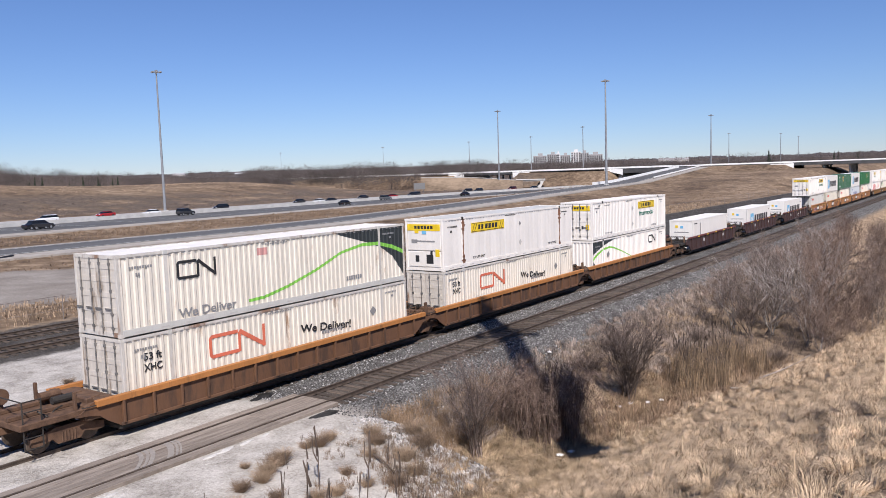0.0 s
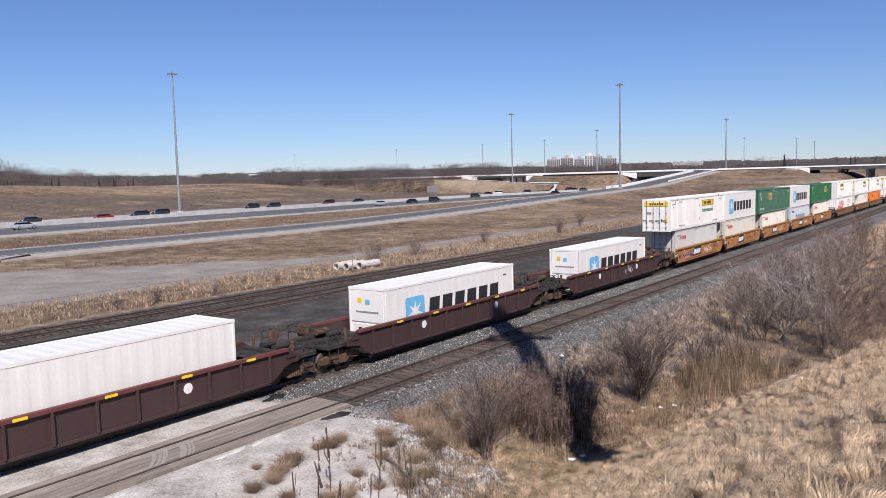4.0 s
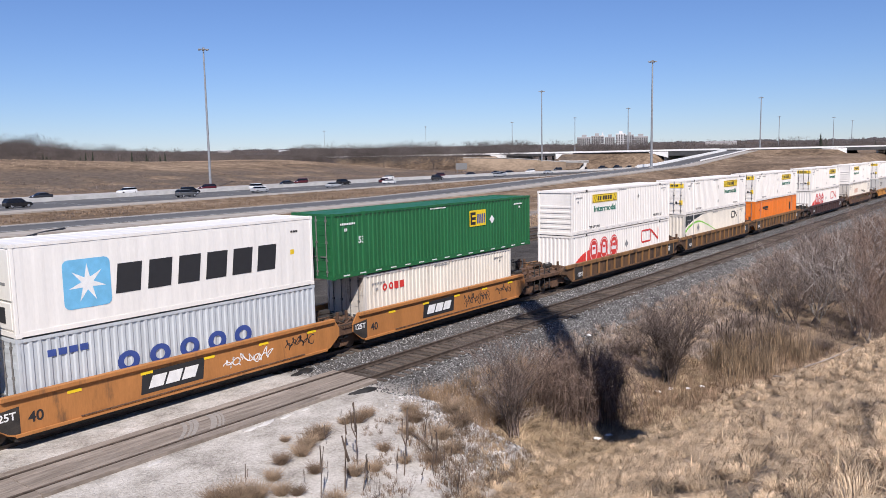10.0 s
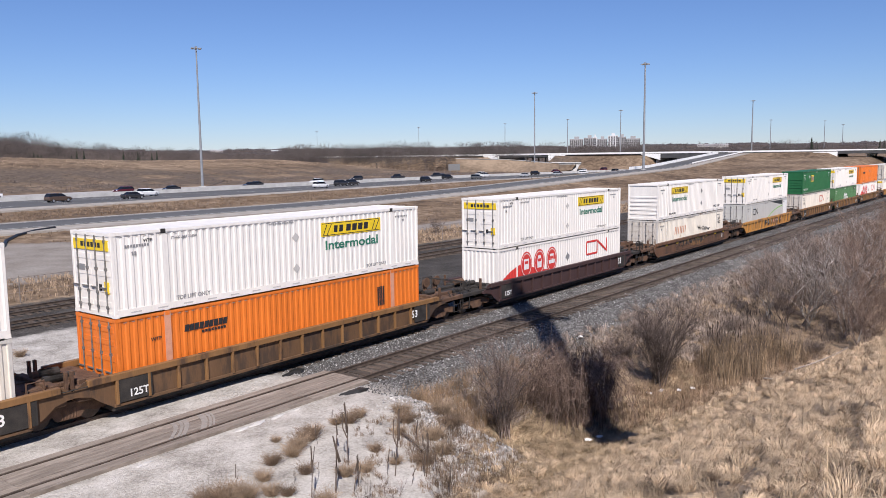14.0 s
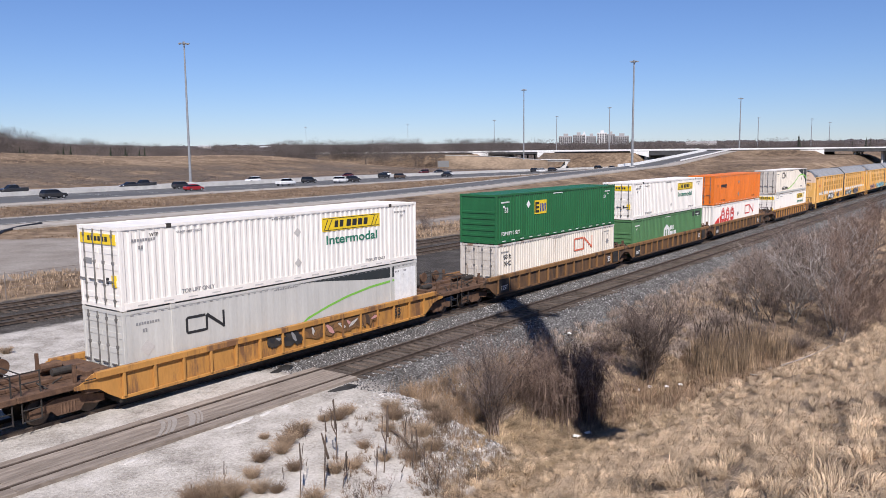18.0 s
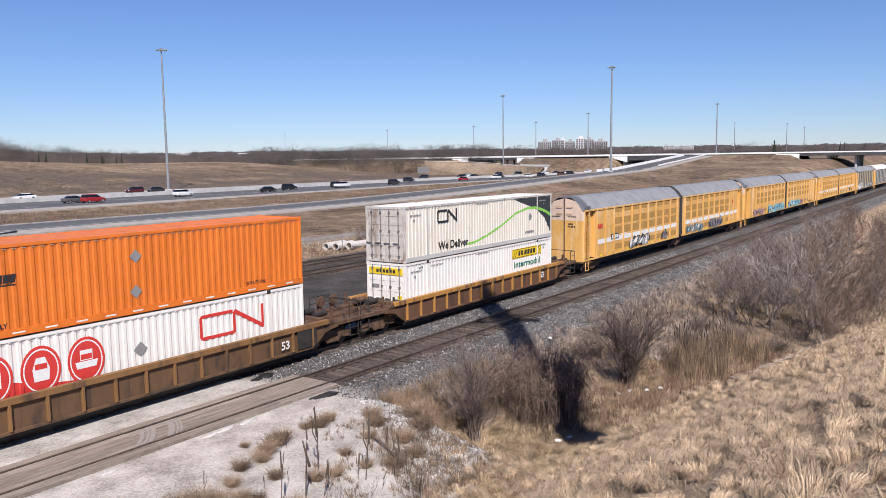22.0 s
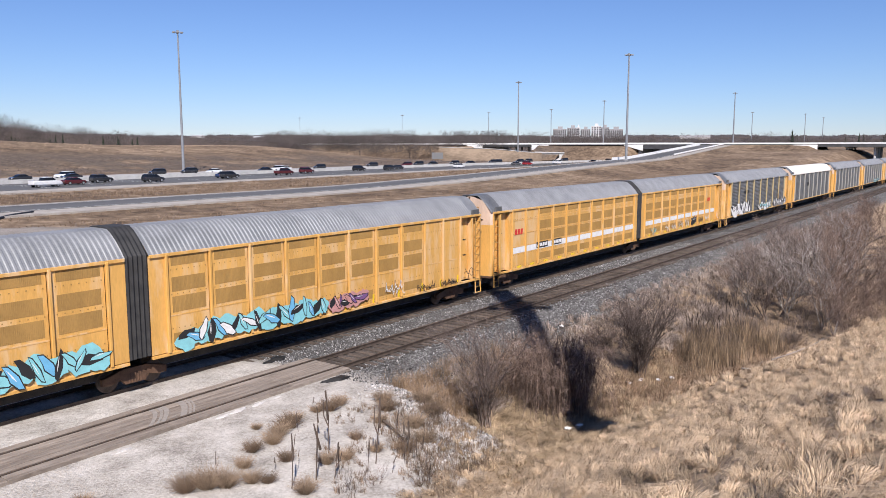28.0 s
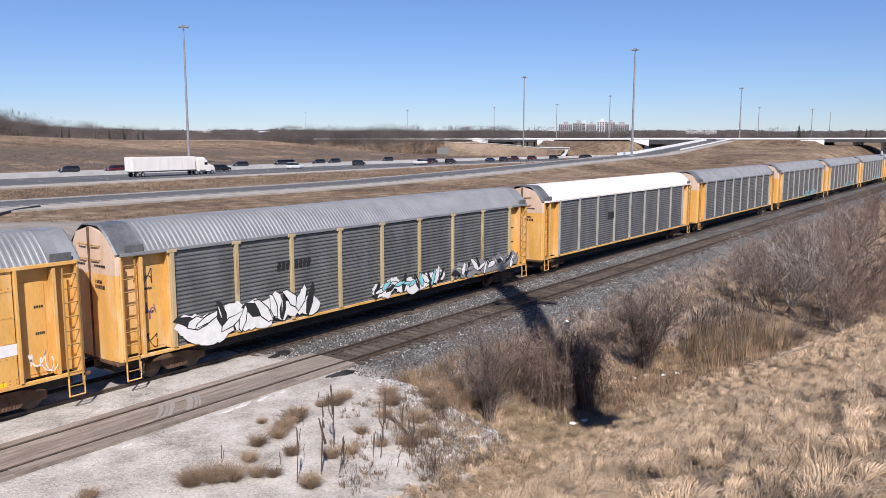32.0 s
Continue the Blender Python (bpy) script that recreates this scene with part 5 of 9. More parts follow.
    for sg, kind in ((-1, left), (1, right)):
        a, b = (-h, lx) if sg < 0 else (rx, h)
        set_in = 0.30 if kind == "end" else 0.02
        s = Shell().box(a, b, y + set_in, y + set_in + 0.05, RFOOT + 0.12, EAVE - 0.05)
        if kind == "end":
            m0, m1 = sorted((sg * (h - 0.74), sg * (h - 0.86)))
            s.box(m0, m1, y - 0.01, y + 0.3, RFOOT + 0.1, EAVE - 0.16, 0.01)
            j0, j1 = sorted((sg * (h - 1.9), sg * (h - 1.98)))
            s.box(j0 - 0.04, j1 + 0.04, y + 0.03, y + 0.34, RFOOT + 0.1, EAVE - 0.06)
            f0, f1 = sorted((sg * (h - 1.0), sg * (h - 1.8)))
            s.box(f0, f1, y + set_in - 0.02, y + set_in, 1.25, 4.2, 0.008)
        bay = part("end_bay", s, yellow, car)
        if kind == "end":
            s = Shell()
            x = sg * (h - 0.30)
            for dx in (-0.24, 0.24):
                s.tube([(x + dx, y - 0.02, 0.62), (x + dx, y - 0.02, EAVE - 0.2)], 0.03, n=5)
            for k in range(9):
                s.tube([(x - 0.24, y - 0.02, 0.66 + k * 0.46), (x + 0.24, y - 0.02, 0.66 + k * 0.46)], 0.022, n=5)
            # the ladder's shadow outline is put into its dark brown colour
            part("ladder", s, RACK_DARK, bay)
            s = Shell()
            s.tube([(x - 0.26, y - 0.05, 0.92), (x - 0.26, y - 0.05, 0.34), (x + 0.26, y - 0.05, 0.34), (x + 0.26, y - 0.05, 0.92)], 0.035, n=5)
            part("step_iron", s, yellow, bay)
            c0, c1 = sorted((sg * h, sg * (h - 0.06)))
            part("corner_post", Shell().box(c0, c1, y - 0.01, y + 0.32, RFOOT, EAVE - 0.1, 0.012), yellow, bay)
            part("stencil", bars(4, x - sg * 0.9 - 0.15, 3.35, 0.3, 0.08, y + set_in - 0.024, 0.3, 0), INK, bay)
            part("stencil", bars(5, x - sg * 0.9 - 0.15, 2.5, 0.3, 0.08, y + set_in - 0.024, 0.3, 0), INK, bay)
            # nearly flat end doors in two leaves: yellow below, pale head above, dark seam between
            e = sg * h
            pale = DOOR_HEAD if sg < 0 else yellow
            for side in (-1, 1):
                plan = [(-0.08, 1.50), (0.03, 1.50), (0.11, 1.40), (0.17, 0.9), (0.20, 0.04), (-0.08, 0.04)]
                leaf = part("end_door", Shell().loft([[(e + sg * p, side * q, z) for p, q in plan] for z in (RFOOT - 0.02, 4.0)]), yellow, car)
                tops = {1.50: 4.66, 1.40: 4.78, 0.9: 5.40, 0.04: CROWN - 0.10}
                part("door_head", Shell().loft([[(e + sg * (p - 0.01), side * q, 4.005) for p, q in plan], [(e + sg * (p - 0.01), side * q, 4.4) for p, q in plan], [(e + sg * (p - 0.03), side * q, tops[q]) for p, q in plan]]), pale, leaf)
                for z in (4.5, 5.0):
                    s = Shell().tube([(e + sg * 0.17, side * 0.15, z), (e + sg * 0.26, side * 0.17, z), (e + sg * 0.24, side * 0.62, z), (e + sg * 0.16, side * 0.64, z)], 0.022, n=5)
                    part("hand_iron", s, RACK_DARK, leaf)
                for z, tall, wide in ((4.26, 0.07, 0.7), (3.68, 0.12, 0.42), (3.50, 0.13, 0.6))[:1 if side > 0 else 3]:
                    s = Shell()
                    for k in range(5):
                        a = side * 0.35 + side * wide * k / 5
                        s.box(*sorted((e + sg * 0.10, e + sg * 0.192)), a, a + wide * 0.13, z, z + tall)
                    part("stencil", s, INK, leaf)
            part("door_seam", Shell().box(*sorted((e, e + sg * 0.24)), -0.035, 0.035, RFOOT + 0.02, CROWN - 0.12, 0.01), RUST_GEAR, car)
            part("door_track", Shell().box(*sorted((e - sg * 0.05, e + sg * 0.24)), -1.5, 1.5, RFOOT - 0.14, RFOOT - 0.03, 0.015), RUST_GEAR, car)
            # plain dented roof piece between ribs and doors
            hood = Shell()
            hood.loft([[(e - sg * q, p * k, EAVE + (z - EAVE) * k) for p, z in arch(RY + 0.02)] for q, k in ((0.96, 1.0), (0.90, 0.99), (0.45, 0.965), (-0.06, 0.985), (-0.14, 0.95))], close=False, caps=False)
            part("roof_hood", hood, HOOD if sg < 0 else roof_mat, car)
            part("hood_cleat", Shell().box(*sorted((e - sg * 0.9, e - sg * 0.2)), -RY - 0.03, -RY + 0.03, EAVE - 0.02, EAVE + 0.30, 0.01), GALV, car)
            truck(car, sg * (h - 2.3))
            c = Shell().box(min(e, e + sg * 1.15), max(e, e + sg * 1.15), -0.14, 0.14, 0.70, 0.98, 0.04)
            part("coupler", c, RUST_GEAR, car)
        elif sg > 0:
            # folded bellows between the two bodies of one wagon
            s = Shell()
            k = 10
            w = 0.9
            rings = []
            for i in range(k + 1):
                sc = 1.005 if i % 2 else 0.965
                rings.append([(h + w * i / k, p * sc, z) for p, z in [(-RY, RFOOT + 0.15)] + [(p, z + 0.05) for p, z in arch(RY)] + [(RY, RFOOT + 0.15)]])
            s.loft(rings)
            part("bellows", s, BELLOWS, car, "dark folded rubber bellows")
            truck(car, h + w / 2)
    for d in decals:
        d(car, h)
    return ride(car, (u0 + u1) / 2)


def d_spray(x0, x1, z0, z1, fills, seed, outline=INK):
    return lambda car, h: spray(car, x0 - h, x1 - h, z0, z1, -RY - 0.075, fills, seed, outline)


def d_scrib(x0, x1, z0, z1, seed, mat=None, deep=-0.078):
    return lambda car, h: scribble(car, x0 - h, x1 - h, z0, z1, -RY + deep, mat or MARK_WHITE, seed, 0.016)


def d_bars(n, mat, x, z, w, hh, back=None):
    def go(car, h):
        b = car
        if back:
            b = part("dark_panel", plate(Shell(), [(x - h - 0.1, z - 0.08), (x - h + w + 0.05, z - 0.08), (x - h + w + 0.05, z + hh + 0.08), (x - h - 0.1, z + hh + 0.08)], -RY + 0.005, 0.006), back, car)
        for i in range(n):
            part("name_bar", bars(1, x - h + i * w / n, z, w / n, hh, -RY - 0.002, 0.25, 0.06), mat, b)
    return go


# ---- the train, box by box: places along it hold for 0 s ----
B1, B2 = 0.36, 3.29            # floors of lower and upper boxes
H53, H48, H40 = 8.3, 7.5, 6.35


def triple(us, colour, flange, label, half=H53, over=11.75, ribbed=True, tags=None, top=1.47, ribs=None):
    """A row of articulated wells with couplers at its two ends."""
    for i, u in enumerate(us):
        first, last = i == 0, i == len(us) - 1
        mid = u + 8.08
        gap_l = over if first else (us[i] - us[i - 1]) / 2
        gap_r = over if last else (us[i + 1] - us[i]) / 2
        well_car(mid, half, (gap_l, gap_r), colour, flange, label, ("c" if first else "a") + ("c" if last else "a"), ribbed, top=top, ribs=ribs, tags=() if colour is BROWN and tags is None else tags or (("53", half - 1.2, 0.75, 0.42), ("125T", -half + 0.4, 0.62, 0.26)))


RED_MARKS = [m_loop(MARK_ORANGE, 3.7, 1.42, 2.85, 0.92, 0.15), m_small(), m_word("53 ft", INK, 0.85, 1.98, 0.27, 0.75), m_word("XHC", INK, 0.85, 1.58, 0.27, 0.75), m_diamond(13.5, 1.75)]
DELIVER = [m_word("We Deliver!", INK, 8.6, 1.55, 0.36, 3.25, 0.18), m_bars(8, MARK_GREY, 9.9, 1.28, 1.4, 0.11)]

well_car(-8.1 + 0.2, H53, (11.75, 11.75), BROWN, BROWN, "rust-brown ribbed well car", "cc")
triple((15.4, 35.0, 54.6), BROWN, AMBER, "rust-brown ribbed well car with yellowish top edge", top=1.42)
container(15.4, B1, 53, CREAM, "corr", "weathered white ribbed container with red operator mark", "doors", RED_MARKS + DELIVER)
container(15.4, B2, 53, CREAM, "corr", "weathered white ribbed container with black mark and green ribbon", "doors", [m_swoosh(True), m_loop(INK, 2.45, 1.74, 1.8, 0.70, 0.15), m_word("We Deliver", MARK_GREY, 2.45, 0.32, 0.34, 2.7), m_small(), m_bars(7, MARK_GREY, 11.7, 0.55, 1.1, 0.18), m_rect("rust_patch", MARK_PINK, 6.35, 6.95, 2.25, 2.55)], roof=WHITE)
container(35.0, B1, 53, CREAM, "corr", "weathered white ribbed container with red operator mark", "doors", RED_MARKS + DELIVER)
container(35.0, B2, 53, WHITE, "flat", "white flat-panelled container with yellow name board", "reefer", [m_sign(2.9, 1.93, 3.75, 0.56), m_diamond(8.6, 2.1, None, 0.15), m_diamond(8.6, 0.9, MARK_FAINT, 0.2), m_word("TOP LIFT ONLY", INK, 3.0, 0.42, 0.14), m_word("TOP LIFT ONLY", INK, 12.4, 0.42, 0.13), m_rust(2.05, 2.1, 2.78, 0.42, 1), m_rust(2.05, 0.1, 0.75, 0.4, 2), m_rust(2.02, 0.7, 2.1, 0.16, 3), m_rust(14.15, 1.9, 2.8, 0.4, 4), m_rust(14.15, 0.2, 1.9, 0.22, 5), m_small(INK), m_end_sign(2.25)], roof=GREY_BOX)
container(54.6, B1, 53, WHITE, "corr", "white ribbed container with dark swept corner and green ribbon", "posts", [m_swoosh(False), m_loop(INK, 11.8, 1.75, 1.7, 0.68, 0.15), m_diamond(2.95, 1.62, None, 0.3), m_small()])
container(54.6, B2, 53, WHITE, "fine", "clean white container with yellow name board", "doors", jb_marks(9.4))

# three dark wells with single refrigerated boxes
for u, tag in ((79.2, 0), (100.6, 1), (122.0, 2)):
    well_car(u + 6.1, H48, (10.35, 10.35), MAROON, RED_EDGE, "dark maroon ribbed well car with red top edge", "cc", True, rib_step=1.5)
spots = TRAIN[-3:]
for ob, u, z in spots:
    for x in (-3.4, 3.6):
        s = Shell()
        plate(s, [(x + 0.2 * math.cos(a), 1.1 + 0.2 * math.sin(a)) for a in (2 * math.pi * k / 12 for k in range(12))], -1.492, 0.005)
        part("white_disc", s, MARK_WHITE, ob)
scribble(spots[2][0], 1.3, 2.6, 0.6, 1.35, -1.5, MARK_WHITE, 5)
container(79.2, B1, 40, REEFER, "smooth", "white refrigerated container riding alone in a deep well", "reefer", [m_bars(5, MARK_GREY, 2.25, 1.0, 0.25, 1.5, 0.1, 0), m_bars(6, INK, 0.4, 2.45, 1.0, 0.09)])
for u in (100.6, 122.0):
    container(u, B1, 40, REEFER, "smooth", "white refrigerated container with light blue star square", "reefer", [m_star(1.55, 0.62, 1.6), m_bars(6, INK, 3.5, 0.92, 7.1, 1.05, 0.24, 0.12), m_bars(3, INK, 11.0, 2.3, 0.4, 0.08)])

# five short wells with rust-yellow sides
SHORT = (147.7, 162.8, 178.2, 193.5, 208.75)
for i, mid in enumerate(SHORT):
    first, last = i == 0, i == 4
    well_car(mid, H40, (9.3 if first else (mid - SHORT[i - 1]) / 2, 9.3 if last else (SHORT[i + 1] - mid) / 2), AMBER, AMBER, "rust-yellow plain-sided short well car with black panel", ("c" if first else "a") + ("c" if last else "a"), False, tags=(("40", -H40 + 0.3, 0.72, 0.34),))
    ob = TRAIN[-1][0]
    b = part("dark_panel", plate(Shell(), [(-2.3, 0.62), (0.2, 0.62), (0.3, 1.38), (-2.2, 1.38)], -1.492, 0.005), INK, ob)
    for k in range(3):
        part("name_bar", bars(1, -2.0 + 0.65 * k, 0.78, 0.65, 0.42, -1.498, 0.14, 0.18), MARK_WHITE, b)
    part("end_plate", plate(Shell(), [(-H40 - 0.83, 0.86), (-H40 - 0.3, 0.50), (-H40 + 0.05, 0.42), (-H40 + 0.05, 1.3), (-H40 - 0.83, 1.2)], -1.492, 0.005), STEEL_DARK, ob)
    part("stencil", lettering("125T", 0.24), MARK_WHITE, ob, at=pose(-H40 - 0.75, -1.5, 0.93))
    scribble(ob, 1.2, 3.4, 0.6, 1.25, -1.493, (MARK_WHITE, INK, MARK_WHITE, MARK_WHITE, INK)[i], 20 + i)
    scribble(ob, 4.2, 5.6, 0.75, 1.35, -1.493, INK, 40 + i)
spray(TRAIN[-5][0], -4.9, -2.5, 0.5, 1.4, -1.5, (MARK_VIOLET, MARK_PINK), 3)
BOX40 = "pale grey ribbed short container with red name marks"
red_bars = [m_rings(2, MARK_RED, 1.15, 2.0, 0.9, 0.34), m_bars(2, MARK_RED, 2.05, 2.0, 0.8, 0.34, 0.25), m_small()]
for i, colour in ((0, GREY_BOX), (1, BEIGE), (2, CREAM), (4, CREAM)):
    container(SHORT[i] - 6.1, B1, 40, colour, "corr", BOX40, "doors", red_bars)
container(SHORT[3] - 6.1, B1, 40, BLUE_GREY, "corr", "pale blue-grey ribbed container with dark blue name bars", "doors", [m_rings(5, MARK_BLUE, 3.0, 1.12, 6.0, 0.72), m_bars(4, MARK_BLUE, 0.9, 2.18, 1.4, 0.22)])
container(SHORT[0] - 7.75, B2, 53, WHITE, "fine", "clean white container with yellow name board", "doors", jb_marks(8.75))
for i in (1, 3):
    container(SHORT[i] - 6.1, B2, 40, REEFER, "smooth", "white refrigerated container with light blue star square", "reefer" if i == 3 else "doors", [m_star(1.55, 0.62, 1.6), m_bars(6, INK, 3.3, 0.92, 7.1, 1.0, 0.24, 0.12), m_bars(3, INK, 11.0, 2.3, 0.4, 0.08), m_rect("small_label", SIGN_YELLOW, 10.95, 11.15, 1.4, 1.6)])
GREEN_SIDE = [m_small(MARK_WHITE), m_word("TOP LIFT ONLY", MARK_WHITE, 0.5, 0.45, 0.22)]
container(SHORT[2] - 8.08, B2, 53, GREEN_WORN, "corr", "faded green ribbed container with yellow emblem", "ribs", GREEN_SIDE + [m_emblem(4.7, 1.55, 0.85), m_diamond(3.9, 1.9, MARK_GREY, 0.26), m_word("53", MARK_WHITE, 1.1, 1.6, 0.3)])
container(SHORT[4] - 8.08, B2, 53, GREEN, "corr", "deep green ribbed container with yellow emblem", "doors", [m_small(MARK_WHITE), m_emblem(10.1, 1.52, 0.86), m_diamond(12.2, 1.78, MARK_WHITE, 0.24), m_word("53", MARK_WHITE, 1.6, 1.5, 0.3)])

triple((222.0, 241.6, 261.1), WELL_BROWN, TAN, "grimy brown ribbed well car with yellowish ribs", ribs=TAN, tags=(("53", H53 - 1.2, 0.75, 0.36), ("125T", -H53 + 0.4, 0.62, 0.26)))
container(222.0, B1, 53, WHITE, "fine", "white container with red ring figures", "posts", [m_hundred(0.1), m_loop(MARK_RED, 10.8, 1.42, 3.2, 0.98, 0.13), m_diamond(8.2, 1.65, None, 0.28)])
container(222.0, B2, 53, WHITE, "fine", "scuffed white container with pale yellow name board", "ribs", [m_sign(2.85, 1.98, 3.7, 0.56), m_word("Intermodal", MARK_GREEN, 3.05, 1.38, 0.40, 3.4), m_word("TOP LIFT ONLY", INK, 2.4, 0.3, 0.16), m_small(), m_diamond(10.2, 2.1, MARK_GREY, 0.16), m_word("TOP LIFT ONLY", INK, 12.9, 0.4, 0.17)])
container(241.6, B1, 53, CREAM, "corr", "white ribbed container with dark swept corner and green ribbon", "posts", [m_swoosh(False), m_loop(INK, 12.0, 1.82, 1.7, 0.66, 0.15), m_diamond(3.15, 1.65, None, 0.3), m_small()])
container(241.6, B2, 53, WHITE, "fine", "clean white container with yellow name board", "doors", jb_marks())
container(261.1, B1, 53, ORANGE, "fine", "orange ribbed container with small dark name bars", "doors", [m_bars(9, INK, 2.65, 2.0, 1.9, 0.25, 0.14, 0.05), m_bars(8, INK, 3.4, 1.84, 1.1, 0.1), m_bars(4, INK, 13.1, 1.3, 0.5, 0.9), m_post(SALMON, 1.97), m_post(SALMON, 14.13), m_word("WTP", INK, 1.3, 1.9, 0.14)])
container(261.1, B2, 53, WHITE, "fine", "clean white container with yellow name board", "doors", jb_marks())

triple((284.5,), MAROON, MAROON, "dark brown ribbed single well car")
container(284.5, B1, 53, WHITE, "fine", "white container with red ring figures", "posts", [m_hundred(0.1), m_loop(MARK_RED, 10.8, 1.42, 3.2, 0.98, 0.13), m_diamond(8.2, 1.65, None, 0.28)])
container(284.5, B2, 53, WHITE, "fine", "clean white container with yellow name board", "doors", jb_marks())

triple((307.7,), BROWN, BROWN, "rust-brown plain-sided well car covered in graffiti", ribbed=False, tags=(("53", 7, 0.7, 0.3),))
ob = TRAIN[-1][0]
spray(ob, -4.6, -1.2, 0.55, 1.55, -1.5, (TAN, BROWN), 8, glow=False)
spray(ob, -1.0, 2.2, 0.5, 1.5, -1.5, (WELL_BROWN, TAN), 9, glow=False)
scribble(ob, 2.5, 4.5, 0.7, 1.5, -1.5, INK, 10)
scribble(ob, 5.2, 7.4, 0.7, 1.5, -1.5, INK, 11)
container(307.7, B1, 53, CREAM, "corr", "cream ribbed container with slogan and sprayed marks", "doors", [m_word("We Deliver", INK, 9.2, 1.5, 0.34, 3.2, 0.18), m_word("53 ft", INK, 14.6, 2.0, 0.24), m_word("XHC", INK, 14.6, 1.65, 0.24), m_small(), m_bars(7, SALMON, 3.7, 1.5, 2.7, 0.6, 0.62, 0.12, "sprayed_bar")])
container(307.7, B2, 53, WHITE, "fine", "scuffed white container with pale yellow name board", "ribs", [m_sign(2.85, 1.98, 3.7, 0.56), m_word("Intermodal", MARK_GREEN, 3.05, 1.38, 0.40, 3.4), m_word("TOP LIFT ONLY", INK, 2.4, 0.3, 0.16), m_small(), m_diamond(10.0, 2.0, MARK_GREY, 0.22), m_diamond(10.0, 0.9, MARK_GREY, 0.22), m_word("TOP LIFT ONLY", INK, 13.2, 0.35, 0.19)])

triple((331.2,), YELLOW_CAR, YELLOW_CAR, "yellow ribbed single well car with sprayed panels", tags=(("53", H53 - 2.4, 0.75, 0.38),))
ob = TRAIN[-1][0]
spray(ob, -1.9, -0.2, 0.55, 1.45, -1.545, (MARK_GREY, STEEL_DARK), 12, glow=False)
spray(ob, 0.2, 4.7, 0.55, 1.5, -1.545, (MARK_PINK, MARK_FAINT, TAN), 13, WELL_BROWN, False)
container(331.2, B1, 53, GREY_BOX, "smooth", "grey container with dark swept corner and white end panel", "doors", [m_loop(INK, 2.5, 1.66, 1.75, 0.66, 0.15), m_sweep(), m_rect("white_panel", MARK_WHITE, 14.4, 16.05, 0.2, 2.62, 0.012), m_diamond(0.9, 1.5, MARK_FAINT, 0.3), m_small()])
container(331.2, B2, 53, WHITE, "fine", "clean white container with yellow name board", "doors", jb_marks())

triple((354.8, 374.4, 394.0), WELL_BROWN, TAN, "rust-brown ribbed well car of an articulated set", ribs=TAN, tags=(("53", H53 - 1.9, 0.66, 0.36), ("125T", -H53 + 0.25, 0.62, 0.26)))
container(354.8, B1, 53, CREAM, "corr", "pinkish white ribbed container with red operator mark", "doors", [m_loop(MARK_ORANGE, 9.75, 1.5, 2.8, 0.9, 0.13), m_word("53 ft", INK, 0.85, 1.98, 0.27, 0.75), m_word("XHC", INK, 0.85, 1.58, 0.27, 0.75), m_diamond(15.0, 1.75), m_small()])
container(354.8, B2, 53, GREEN, "corr", "deep green ribbed container with yellow emblem", "ribs", GREEN_SIDE + [m_emblem(4.4, 1.48, 0.86), m_diamond(3.65, 2.15, MARK_WHITE, 0.24), m_word("53", MARK_WHITE, 0.9, 1.8, 0.3), m_word("53", MARK_WHITE, 14.3, 2.0, 0.24)])
# charcoal rectangle near the top of the side, towards its far end
container(374.4, B1, 53, MOSS, "fine", "mid-green container with white house emblem", "ribs", [m_house(6.6, 0.95), m_bars(3, MARK_WHITE, 8.05, 1.52, 0.9, 0.36, 0.28), m_bars(5, MARK_WHITE, 8.05, 1.08, 1.5, 0.32, 0.28), m_rect("faded_patch", MARK_DARK, 13.6, 15.7, 2.3, 2.7), m_word("53", MARK_WHITE, 2.0, 0.55, 0.22), m_small(MARK_WHITE)])
container(374.4, B2, 53, WHITE, "fine", "clean white container with yellow name board", "doors", jb_marks())
container(394.0, B1, 53, WHITE, "fine", "white container with red ring figures", "posts", [m_hundred(0.05), m_loop(MARK_RED, 10.65, 1.42, 3.2, 0.98, 0.13), m_diamond(8.1, 1.65, None, 0.28)])
container(394.0, B2, 53, ORANGE, "fine", "orange ribbed container with small dark name bars", "doors", [m_bars(9, INK, 2.15, 1.70, 1.8, 0.26, 0.14, 0.05), m_rect("name_underline", INK, 2.15, 3.95, 1.6, 1.65), m_diamond(8.1, 2.05, MARK_GREY, 0.24), m_diamond(8.05, 0.8, MARK_GREY, 0.24), m_word("TOP LIFT ONLY", INK, 2.15, 0.32, 0.15), m_word("TOP LIFT ONLY", INK, 13.0, 0.35, 0.12), m_word("53", INK, 1.0, 1.75, 0.2)])

triple((417.4,), BROWN, YELLOW_CAR, "brown-panelled single well car with dirty yellow ribs and top edge", top=1.48, ribs=YELLOW_CAR, tags=(("53", H53 - 2.4, 0.75, 0.38),))
container(417.4, B1, 53, WHITE, "fine", "clean white container with yellow name board", "doors", jb_marks(10.9, False))
container(417.4, B2, 53, CREAM, "corr", "weathered white ribbed container with black mark and green ribbon", "doors", [m_swoosh(True), m_loop(INK, 2.9, 1.85, 1.9, 0.72), m_word("We Deliver", INK, 3.0, 0.42, 0.44), m_small(), m_bars(7, MARK_GREY, 12.6, 0.5, 1.1, 0.15), m_diamond(13.2, 1.55)], roof=WHITE)

